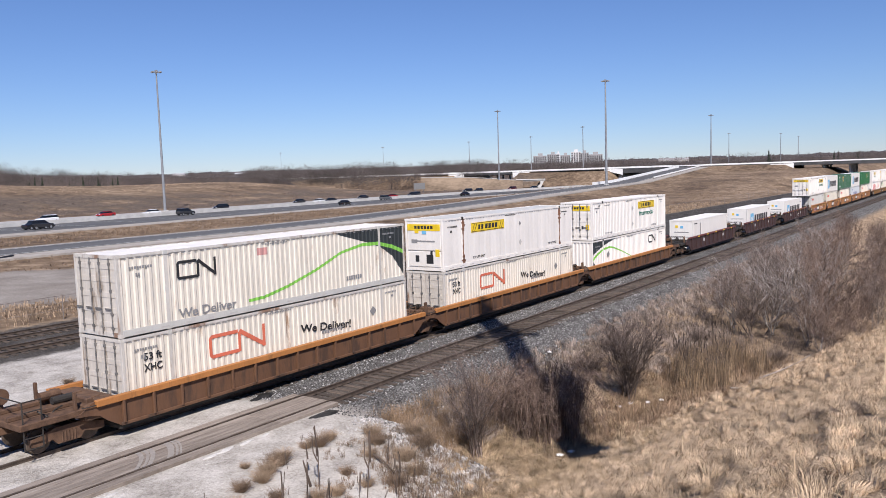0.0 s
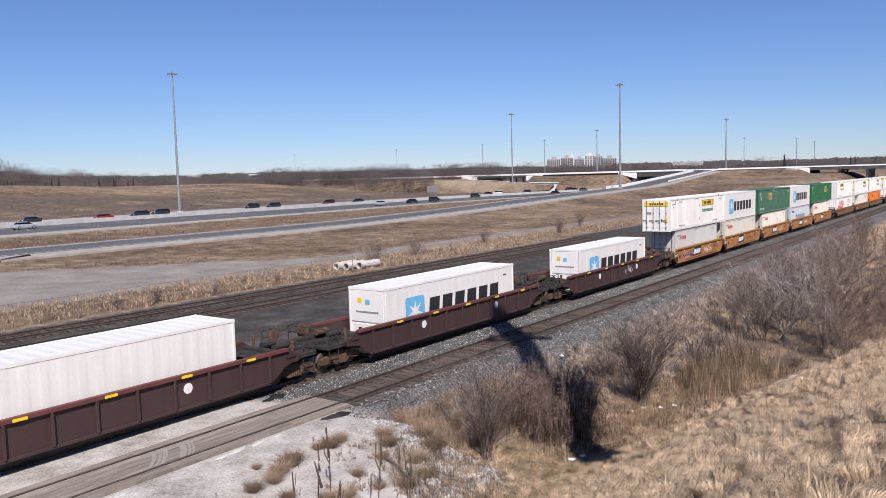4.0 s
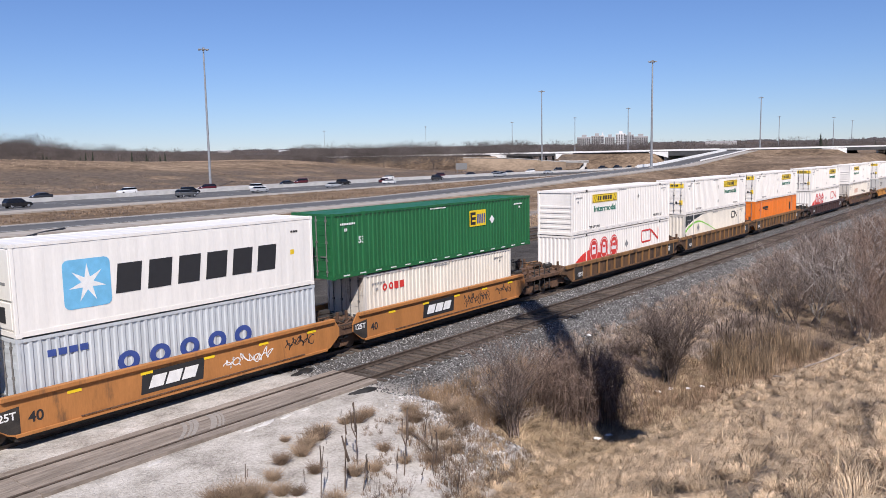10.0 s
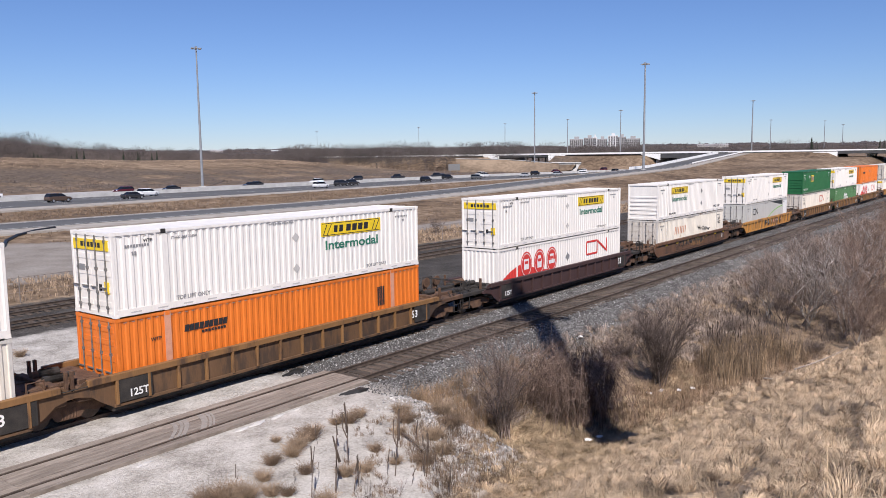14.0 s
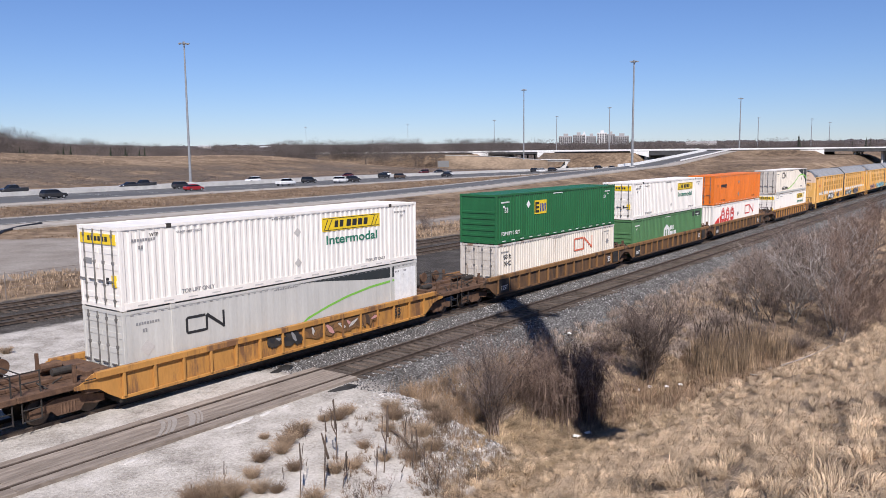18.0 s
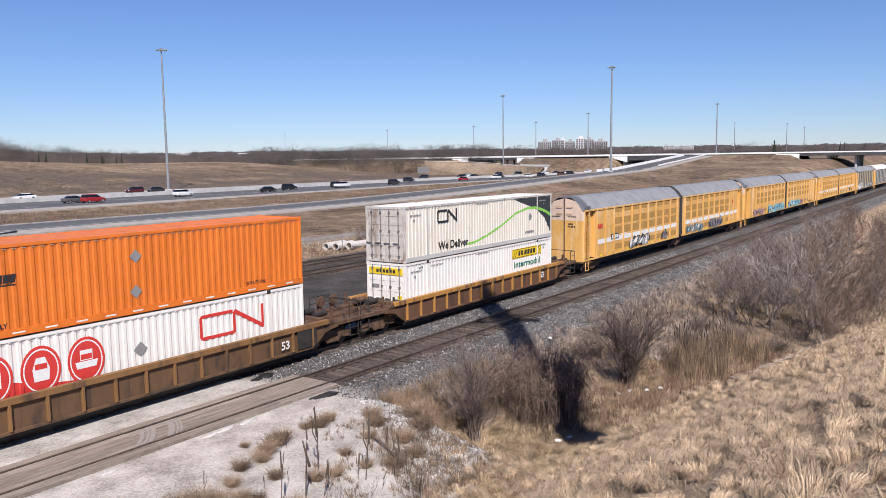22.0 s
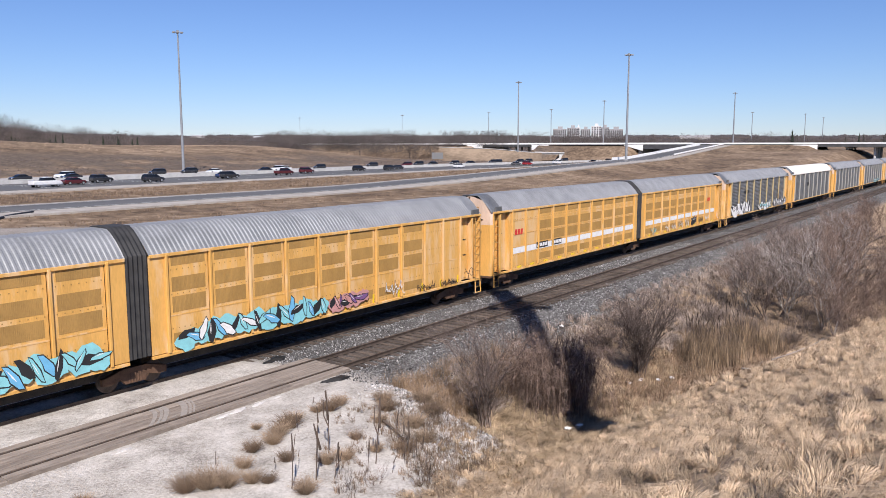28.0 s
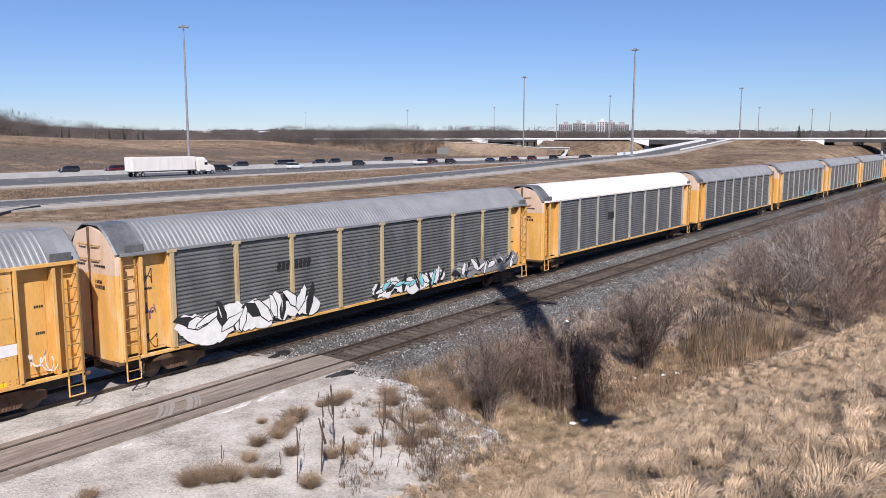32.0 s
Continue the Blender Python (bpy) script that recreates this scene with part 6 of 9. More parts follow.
YEL = "weathered yellow autorack with mesh panels and grey ribbed roof"
TEAL = (MARK_TEAL, MARK_SKY, MARK_WHITE, MARK_TEAL)
autorack(438.3, 459.0, "yellow", YEL, GALV_ROOF, "end", "fold", True, decals=(d_bars(3, MARK_RED, 2.2, 3.25, 1.0, 0.34), d_bars(4, MARK_WHITE, 4.9, 2.28, 1.3, 0.28, INK), d_bars(6, MARK_WHITE, 6.7, 2.3, 1.1, 0.24), d_spray(8.5, 12.6, 1.0, 2.4, (MARK_GREY, INK), 31, MARK_WHITE), d_spray(15.9, 17.1, 1.15, 2.3, (MARK_VIOLET, MARK_GREY), 32)))
autorack(459.9, 480.9, "yellow", YEL, GALV_ROOF, "fold", "end", True, decals=(d_spray(1.2, 6.2, 1.0, 2.2, (MARK_WHITE, MARK_TEAL, MARK_GREY), 33), d_spray(8.2, 12.8, 1.0, 2.3, (MARK_VIOLET, INK, MARK_GREY), 34), d_bars(3, MARK_RED, 16.8, 3.3, 1.0, 0.3)))
autorack(482.3, 503.8, "yellow", "yellow autorack with large blue graffiti", GALV_ROOF, "end", "fold", False, decals=(d_spray(4.0, 9.0, 1.0, 2.2, (MARK_GREY, MARK_PINK), 35), d_spray(11.3, 20.6, 0.95, 2.3, TEAL, 36)))
autorack(504.7, 525.7, "yellow", "yellow autorack with large blue graffiti", GALV_ROOF, "fold", "end", False, decals=(d_spray(1.2, 8.6, 1.0, 2.35, TEAL, 37), d_spray(8.9, 11.2, 1.1, 2.1, (MARK_VIOLET, MARK_PINK), 38), d_scrib(12.6, 14.0, 1.2, 2.1, 70, MARK_WHITE), d_scrib(17.2, 18.6, 1.1, 1.5, 71, INK), d_scrib(19.4, 20.2, 1.3, 1.9, 72, INK), d_scrib(15.2, 16.6, 1.1, 1.6, 73, INK)))
autorack(527.05, 548.3, "yellow", YEL, GALV_ROOF, "end", "fold", True, decals=(d_bars(3, MARK_RED, 2.4, 3.2, 1.0, 0.34), d_bars(4, MARK_WHITE, 5.2, 2.2, 1.3, 0.22, INK), d_bars(6, MARK_WHITE, 7.2, 2.2, 1.2, 0.22, INK)))
autorack(549.2, 570.0, "yellow", YEL, GALV_ROOF, "fold", "end", True, decals=(d_scrib(2.0, 3.1, 1.2, 1.8, 60, MARK_TEAL), d_scrib(5.3, 6.3, 1.15, 1.85, 61), d_scrib(6.8, 7.8, 1.2, 1.85, 62), d_scrib(8.5, 9.6, 1.2, 1.9, 63), d_scrib(10.2, 11.2, 1.25, 1.95, 64), d_spray(12.0, 13.0, 1.15, 2.2, (MARK_GREY, INK), 42), d_scrib(14.0, 15.0, 1.3, 1.8, 65, INK), d_scrib(15.6, 16.8, 1.4, 1.9, 66), d_scrib(19.0, 19.8, 1.3, 2.1, 67), d_bars(3, MARK_RED, 16.4, 3.2, 1.2, 0.34)))
GREYR = "grey galvanised autorack with yellow posts and ends"
autorack(571.45, 598.3, "grey", "grey galvanised autorack with bold white graffiti and yellow posts", GALV_ROOF, decals=(d_scrib(0.75, 1.4, 3.3, 4.1, 81, INK, 0.27), d_scrib(0.7, 1.4, 1.25, 1.9, 82, INK, 0.27), d_scrib(0.8, 1.35, 2.2, 3.0, 83, MARK_VIOLET, 0.27), d_spray(2.2, 8.9, 0.9, 2.75, (MARK_WHITE,), 43), d_spray(12.8, 18.2, 0.95, 2.2, (MARK_TEAL, MARK_WHITE), 44), d_spray(19.2, 25.6, 0.95, 2.3, (MARK_WHITE, MARK_GREY), 45), d_bars(8, INK, 6.9, 3.3, 1.9, 0.34)))
autorack(600.5, 627.2, "grey", "grey galvanised autorack with chalky white roof", ROOF_WHITE, clean_roof=True, post_mat=GALV_PALE, decals=(d_bars(3, INK, 9.4, 2.9, 1.1, 0.5),))
autorack(629.5, 656.0, "grey", GREYR, GALV_ROOF, post_mat=GALV_PALE)
for u in (658.4, 687.6, 716.6, 745.6, 774.6):
    autorack(u, u + 26.9, "grey", GREYR, GALV_ROOF, decals=(d_spray(14.0, 21.0, 1.0, 1.9, (MARK_WHITE, MARK_GREY, MARK_TEAL), int(u)),), post_mat=GALV_PALE)


# ---- roads ----
ASPHALT = surf("worn_asphalt", (0.072, 0.072, 0.070), (0.122, 0.121, 0.117), 0.15, 0.85, 0, 0.004, 12, (0.15, 1, 1))
CONCRETE_ROAD = surf("pale_concrete_carriageway", (0.30, 0.285, 0.265), (0.42, 0.40, 0.375), 0.12, 0.85, 0, 0.004, 10, (0.15, 1, 1))
SHOULDER = surf("pale_gravel_shoulder", (0.27, 0.24, 0.205), (0.41, 0.375, 0.33), 0.5, 0.95, 0, 0.02, 7)
# darker copy of the concrete; the abutments' shade is put into its colour
CONCRETE_DARK = surf("shaded_weathered_concrete", (0.22, 0.21, 0.20), (0.34, 0.33, 0.31), 0.6, 0.85)
CONCRETE = surf("weathered_concrete", (0.40, 0.39, 0.37), (0.58, 0.57, 0.54), 0.6, 0.85, 0, 0.004, 6)
PARAPET = surf("pale_concrete_parapet", (0.70, 0.70, 0.68), (0.84, 0.84, 0.82), 0.6, 0.8)
ROAD_PAINT = flat("worn_lane_paint", (0.66, 0.66, 0.63), 0.7)
MAST = surf("galvanised_mast_steel", (0.22, 0.23, 0.24), (0.34, 0.35, 0.36), 1.5, 0.5, 0.4)


def strip(name, lo, hi, z, x0, x1, mat, label, dx=6.0, thick=0.3):
    """A long slab of road between two curves."""
    s = Shell()
    n = int((x1 - x0) / dx)
    rings = []
    for i in range(n + 1):
        x = x0 + (x1 - x0) * i / n
        rings.append([(x, lo(x), z(x) - thick), (x, lo(x), z(x)), (x, hi(x), z(x)), (x, hi(x), z(x) - thick)])
    s.loft(rings)
    return solid(name, s, mat, label, "road", kind="structure")


flat_z = lambda k: (lambda x: k)
strip("road_ramp", lambda x: ramp_y(x), lambda x: ramp_y(x) + 9.5, lambda x: ramp_z(x) + 0.05, -400, 396, ASPHALT, "two-lane asphalt ramp climbing to the overpass")
strip("road_shoulder_near", lambda x: ramp_y(x) - 5.2, lambda x: ramp_y(x) - 0.002, lambda x: ramp_z(x) + 0.02, -400, 394, SHOULDER, "pale gravel shoulder of the ramp")
strip("road_shoulder_far", lambda x: ramp_y(x) + 9.502, lambda x: ramp_y(x) + 11.2, lambda x: ramp_z(x) + 0.02, -400, 394, SHOULDER, "pale gravel shoulder of the ramp")
strip("road_highway_near", highway_y, lambda x: highway_y(x) + 23, flat_z(1.0), -950, 1150, ASPHALT, "dark asphalt carriageway of the highway")
strip("road_highway_edge", lambda x: highway_y(x) - 6.5, lambda x: highway_y(x) - 0.002, flat_z(0.985), -950, 1150, SHOULDER, "pale gravel shoulder of the highway")
strip("road_highway_far", lambda x: highway_y(x) + 23.6, lambda x: highway_y(x) + 52 - 15 * ease(x, 310, 385), flat_z(1.0), -950, 1150, CONCRETE_ROAD, "pale concrete carriageway of the highway")
wall = strip("median_barrier", lambda x: highway_y(x) + 23.05, lambda x: highway_y(x) + 23.55, flat_z(1.85), -950, 1150, CONCRETE, "low concrete median barrier of the highway", thick=0.9)
dashes = Shell()
for off in (4.6, 8.3, 12.0, 15.7, 19.4, 29.0, 33.0, 37.0, 41.0):
    x = -60.0
    while x < 420:
        dashes.loft([[(x + dx, highway_y(x + dx) + off + w, 1.005 + h) for w, h in ((-0.08, 0), (0.08, 0), (0.08, 0.004), (-0.08, 0.004))] for dx in (0, 3)])
        x += 12
solid("lane_dashes", dashes, ROAD_PAINT, "white painted lane dashes on the highway", "road marking", kind="stuff")
lines = Shell()
for off in (0.7, 8.8):
    lines.loft([[(x, ramp_y(x) + off + w, ramp_z(x) + 0.054 + h) for w, h in ((-0.09, 0), (0.09, 0), (0.09, 0.004), (-0.09, 0.004))] for x in range(-100, 396, 8)])
solid("edge_lines", lines, ROAD_PAINT, "pale painted edge lines of the ramp", "road marking", kind="stuff")


# ---- overpass ----
def over_x(y):
    return line_at(y, ((-400, 520), (-120, 440), (0, 410), (50, 402), (100, 396), (160, 394), (230, 388), (330, 372), (600, 320)))


GIRDER = surf("dark_steel_girder", (0.035, 0.035, 0.036), (0.075, 0.075, 0.076), 0.5, 0.7)
overpass = thing("overpass", "pale concrete overpass with dark girders over highway and tracks", "overpass", kind="structure")


def along(y0, y1, w0, w1, z0, z1, step=8.0):
    s = Shell()
    n = max(2, int((y1 - y0) / step))
    rings = []
    for i in range(n + 1):
        y = y0 + (y1 - y0) * i / n
        rings.append([(over_x(y) + w0, y, z0), (over_x(y) + w0, y, z1), (over_x(y) + w1, y, z1), (over_x(y) + w1, y, z0)])
    return s.loft(rings)


# rear part of the deck is added, unseen, to keep the openings dark
part("deck", along(-400, 600, -6.5, 24.0, 8.7, 9.0), ASPHALT, overpass)
part("parapet", along(-400, 92, -6.9, -6.5, 9.4, 9.95), PARAPET, overpass)
part("parapet", along(107, 600, -6.9, -6.5, 9.2, 10.05), PARAPET, overpass)
part("parapet", along(-400, 600, 24.0, 24.4, 9.3, 9.95), PARAPET, overpass)


def wing_wall(y, out):
    """Pale three-cornered wall that closes the bank at a bridge's end; out: which way the bank lies."""
    s = Shell()
    pts = [(y + out * 9.5, 8.97), (y + out * 9.5, 8.5), (y - out * 0.5, 5.9), (y - out * 0.5, 8.97)]
    s.loft([[(over_x(q) + w, q, z) for q, z in pts] for w in (-7.3, -6.92)])
    part("wing_wall", s, PARAPET, overpass)


for y0, y1, deep in ((-70, 52, 0.75), (99, 133, 1.9), (195, 227, 0.8)):
    for k in (-4.8, -1.6, 1.6, 4.8, 10, 16, 22):
        part("girder", along(y0, y1, k - 0.3, k + 0.3, 8.75 - deep, 8.72), GIRDER, overpass)
    part("fascia", along(y0, y1, -6.75, -6.5, 8.75 - deep, 9.38), GIRDER, overpass)
    for y in (y0 - 1.5, y1 + 1.5):
        part("abutment", along(y - 0.7, y + 0.7, -6.0, 24.0, 0.0, 8.69, 0.7), CONCRETE_DARK, overpass)
    wing_wall(y1, 1)
    if y0 > 150:
        wing_wall(y0, -1)
    for yy in ((40.0, 29.0, 7.0, -16.0, -40.0) if y0 < 0 else (124.0,) if y0 < 150 else (211.0,)):
        for k in (-3.0, 3.5, 10.0, 18.0):
            part("pier", Shell().tube([(over_x(yy) + k, yy, -0.5), (over_x(yy) + k, yy, 7.9)], 0.5, n=10), CONCRETE, overpass)
        part("pier_cap", along(yy - 0.6, yy + 0.6, -5.0, 20.0, 7.55 if deep < 1 else 6.4, 8.75 - deep + 0.004, 0.6), CONCRETE, overpass)
# slip road that comes down a bank in front of the overpass and ends in a short bridge
slip = thing("slip_road", "pale slip road descending on a grassy bank with a short bridge", "overpass", kind="structure")
SLIP = ((36.5, 7.9), (35.0, 7.55), (33.0, 7.2), (31.2, 6.2), (29.6, 5.2), (28.6, 5.0), (27.5, 4.95))


def slip_at(az, off=0.0):
    d = 400 + off
    return d * math.cos(radians(az)), -24.6 + d * math.sin(radians(az)), line_at(-az, [(-a, z) for a, z in SLIP])


rings = []
for k in range(31):
    az = 36.5 - 9.0 * k / 30
    (x, y, z), (x2, y2, _) = slip_at(az), slip_at(az, 11)
    rings.append([(x, y, z - 0.8), (x, y, z), (x2, y2, z), (x2, y2, z - 0.8)])
part("deck", Shell().loft(rings), CONCRETE_DARK, slip)
for az0, az1, tall in ((36.5, 31.0, 0.1), (29.6, 27.5, 0.4)):
    part("parapet", Shell().loft([[(x, y, z - 0.1), (x, y, z + tall), (x2, y2, z + tall), (x2, y2, z - 0.1)] for (x, y, z), (x2, y2, _) in ((slip_at(az0 + (az1 - az0) * k / 12, -0.35), slip_at(az0 + (az1 - az0) * k / 12)) for k in range(13))]), CONCRETE, slip)
rings = []
for k in range(25):
    az = 36.5 - 7.4 * k / 24
    ring = [slip_at(az, o) for o in (-0.1, 11.2)]
    low = [slip_at(az, o) for o in (-15.0, 26.0)]
    rings.append([(*low[0][:2], 0.4), (*ring[0][:2], ring[0][2] - 0.35), (*ring[1][:2], ring[1][2] - 0.35), (*low[1][:2], 0.4)])
SLIP_GRASS = surf("dry_grass_of_the_slip_road_bank", (0.11, 0.078, 0.05), (0.29, 0.215, 0.145), 0.08, 0.95, 0, 0.05, 0.7, space="World")
part("bank", Shell().loft(rings), SLIP_GRASS, slip)
for az in (27.6,):
    (x, y, z), (x2, y2, _) = slip_at(az), slip_at(az, 11)
    part("abutment", Shell().loft([[(x - 2.4, y + 4.4, 0.3), (x, y, z - 0.75), (x2, y2, z - 0.75), (x2 - 2.4, y2 + 4.4, 0.3)], [(x - 0.9, y + 1.6, 0.3), (x - 0.9, y + 1.6, z - 0.75), (x2 - 0.9, y2 + 1.6, z - 0.75), (x2 - 0.9, y2 + 1.6, 0.3)]]), CONCRETE, slip)
# concrete barrier along the far edge of the climbing ramp
barrier = Shell()
barrier.loft([[(x, ramp_y(x) + 9.55, ramp_z(x) - 0.2), (x, ramp_y(x) + 9.6, ramp_z(x) + 1.0), (x, ramp_y(x) + 9.85, ramp_z(x) + 1.0), (x, ramp_y(x) + 9.9, ramp_z(x) - 0.2)] for x in range(262, 403, 7)])
solid("ramp_barrier", barrier, PARAPET, "pale concrete barrier along the climbing ramp", "barrier", kind="structure")
# guard rails
for name, x0, x1, yy, zz in (("guard_rail", 232, 392, lambda x: highway_y(x) - 8.5, lambda x: 1.0), ("guard_rail", 300, 392, lambda x: ramp_y(x) - 2.2, lambda x: ramp_z(x))):
    g = thing(name, "galvanised steel guard rail on posts", "guard rail", "guard rails")
    s = Shell()
    s.loft([[(x, yy(x) - 0.06, zz(x) + 0.5), (x, yy(x) - 0.06, zz(x) + 0.95), (x, yy(x) + 0.06, zz(x) + 0.95), (x, yy(x) + 0.06, zz(x) + 0.5)] for x in range(x0, x1 + 1, 8)])
    part("beam", s, PARAPET if x0 > 290 else GALV, g)
    for x in range(x0, x1, 4):
        part("post", shared("railpost", lambda: Shell().box(-0.08, 0.08, -0.08, 0.08, -0.4, 0.9).mesh("post")), GALV, g, at=pose(x, yy(x) + 0.12, zz(x)))


# ---- lighting masts ----
def mast(x, y, top, thick=1.0):
    z = land(x, y)
    m = thing("high_mast_light", "tall galvanised high-mast light with a lamp ring", "light mast", "high-mast lights", at=pose(x, y, z - 0.05))
    h = top - z
    part("pole", shared(("pole", round(h, 1), thick), lambda: Shell().tube([(0, 0, 0), (0, 0, h * 0.5), (0, 0, h)], 0.40 * thick, 0.20 * thick, 10).mesh("pole")), MAST, m)
    part("base", shared("mastbase", lambda: Shell().box(-0.7, 0.7, -0.7, 0.7, -0.3, 0.35, 0.05).mesh("base")), CONCRETE, m)
    ring = part("lamp_ring", shared("lampring", lambda: Shell().tube([(0.9 * math.cos(a), 0.9 * math.sin(a), 0) for a in (2 * math.pi * k / 12 for k in range(13))], 0.07, n=5).mesh("lamp_ring")), MAST, m, at=pose(0, 0, h - 0.2))
    for k in range(6):
        a = 2 * math.pi * k / 6
        part("luminaire", shared("luminaire", lambda: Shell().box(-0.15, 0.55, -0.25, 0.25, -0.2, 0.15, 0.05).mesh("luminaire")), MARK_GREY, ring, at=pose(1.0 * math.cos(a), 1.0 * math.sin(a), 0, 0, 0, math.degrees(a)))
    part("mast_head", shared("masthead", lambda: Shell().box(-0.3, 0.3, -0.3, 0.3, -0.5, 0.35, 0.06).mesh("mast_head")), MAST, m, at=pose(0, 0, h))


for x, y, k in ((137, 167, 1.0), (343, 180, 1.0), (263, 88, 1.15), (490, 117, 1.2), (615, 309, 1.1), (521, 216, 1.1), (640, 390, 1.1), (784, 185, 1.2), (856, 153, 1.2), (981, 160, 1.3), (644, 500, 0.7), (633, 641, 0.6)):
    mast(x, y, 40.0, k)

# ---- highway signs ----
SIGN_BLUE = flat("blue_sign_sheeting", (0.02, 0.12, 0.50), 0.4)
SIGN_BACK = flat("grey_sign_back", (0.20, 0.20, 0.195), 0.6, 0.2)
for x, y, w, h, z, mat, lab in ((347.5, 178.5, 5.4, 3.3, 0.7, SIGN_BLUE, "blue highway service sign on steel posts"), (286, 188, 5.6, 2.9, 1.6, SIGN_BACK, "grey back of a large highway sign")):
    g = thing("highway_sign", lab, "road sign", "highway signs", at=pose(x, y, 1.0, 0, 0, 60))
    part("panel", Shell().box(-0.06, 0.06, -w / 2, w / 2, z, z + h, 0.03), mat, g)
    for yy in (-w / 3, w / 3):
        part("post", Shell().box(0.07, 0.22, yy - 0.09, yy + 0.09, -0.3, z + h * 0.9), GALV, g)
    if mat is SIGN_BLUE:
        for k in range(3):
            part("text_bar", Shell().box(-0.075, -0.06, -w * 0.36, w * 0.30, z + 0.4 + k * 0.75, z + 0.75 + k * 0.75), MARK_WHITE, g)

# ---- apartment towers on the horizon ----
TOWER_WALL = surf("buff_tower_concrete", (0.27, 0.265, 0.265), (0.34, 0.335, 0.335), 0.02, 0.85)
TOWER_PALE = surf("pale_tower_concrete", (0.52, 0.52, 0.52), (0.60, 0.60, 0.60), 0.02, 0.85)
TOWER_GLASS = surf("dark_window_band", (0.055, 0.055, 0.06), (0.11, 0.105, 0.105), 0.1, 0.3)


def tower(az, width, top, dist, mat, cols):
    a = radians(az)
    x, y = dist * math.cos(a), -24.6 + dist * math.sin(a)
    b = thing("apartment_tower", "slab apartment tower with dark window columns", "apartment building", "apartment towers", at=pose(x, y, land(x, y) - 1, 0, 0, az + 90))
    part("wall", Shell().box(-width / 2, width / 2, -9, 9, 0, top, 0.1), mat, b)
    part("roof_house", Shell().box(-width * 0.2, width * 0.15, -4, 4, top - 0.1, top + 4, 0.1), mat, b)
    for side in (-1,):
        for c in range(cols):
            cx = -width / 2 + width * (c + 0.5) / cols
            wn_ = part("window_column", Shell().box(cx - width / cols * 0.30, cx + width / cols * 0.30, 9.0, 9.12, 3, top - 1.5), TOWER_GLASS, b)
            for f in range(0, int(top / 2.9) - 1, 1):
                part("balcony", shared(("balcony", round(width / cols, 2)), lambda: Shell().box(-width / cols * 0.31, width / cols * 0.31, 9.1, 9.5, 0, 0.55).mesh("balcony")), mat, wn_, at=pose(cx, 0, 3.6 + f * 2.9))


for az, w, top, m, c in ((27.85, 22, 35, TOWER_WALL, 7), (26.95, 18, 37, TOWER_WALL, 5), (26.55, 6, 38, TOWER_PALE, 1), (26.05, 16, 35, TOWER_WALL, 5), (25.3, 16, 40, TOWER_PALE, 4), (24.7, 14, 38, TOWER_WALL, 4), (23.95, 24, 35, TOWER_WALL, 7)):
    tower(az, w, top, 1330, m, c)
SHED_ROOF = surf("pale_shed_roof", (0.45, 0.45, 0.45), (0.56, 0.56, 0.56), 0.05, 0.6)
SHED = surf("pale_metal_shed", (0.30, 0.28, 0.27), (0.42, 0.40, 0.38), 0.05, 0.6)
for az, dist, w, h in ((53.4, 1500, 22, 22), (49.3, 1500, 20, 20), (47.0, 1400, 34, 20), (18.6, 1150, 40, 20), (20.2, 1500, 34, 15), (4.0, 1300, 40, 12), (9.6, 1400, 30, 12), (62, 1400, 50, 12)):
    a = radians(az)
    x, y = dist * math.cos(a), -24.6 + dist * math.sin(a)
    g = thing("warehouse", "low pale warehouse among distant trees", "warehouse", "distant warehouses", at=pose(x, y, land(x, y) - 0.5, 0, 0, az + 90))
    part("wall", Shell().box(-w / 2, w / 2, -12, 12, 0, h, 0.1), SHED, g)
    s = Shell()
    s.loft([[(q, -12.3, h - 0.1), (q, 0, h + 2.2), (q, 12.3, h - 0.1)] for q in (-w / 2 - 0.3, w / 2 + 0.3)])
    part("roof", s, SHED if az < 40 else SHED_ROOF, g)


# ---- traffic ----
TRAFFIC = []
GLASS = flat("dark_car_glass", (0.012, 0.014, 0.016), 0.08)
TYRE = flat("black_tyre_rubber", (0.014, 0.014, 0.014), 0.85)
RIM = flat("alloy_rim", (0.42, 0.42, 0.43), 0.35, 0.6)
LAMP_RED = flat("red_lamp_glass", (0.45, 0.01, 0.01), 0.2)
LAMP_CLEAR = flat("clear_lamp_glass", (0.7, 0.72, 0.74), 0.15)
CAR_PAINT = {}
for cname, c in (("black", (0.010, 0.010, 0.012)), ("dark", (0.028, 0.029, 0.033)), ("grey", (0.10, 0.105, 0.11)), ("silver", (0.42, 0.44, 0.46)), ("white", (0.78, 0.78, 0.77)), ("red", (0.33, 0.018, 0.022)), ("wine", (0.085, 0.012, 0.016)), ("blue", (0.022, 0.045, 0.12)), ("brown", (0.085, 0.055, 0.04))):
    CAR_PAINT[cname] = surf(cname + "_car_paint", tint(c, 0.92), tint(c, 1.06), 2.0, 0.25, 0.1, coat=0.6)


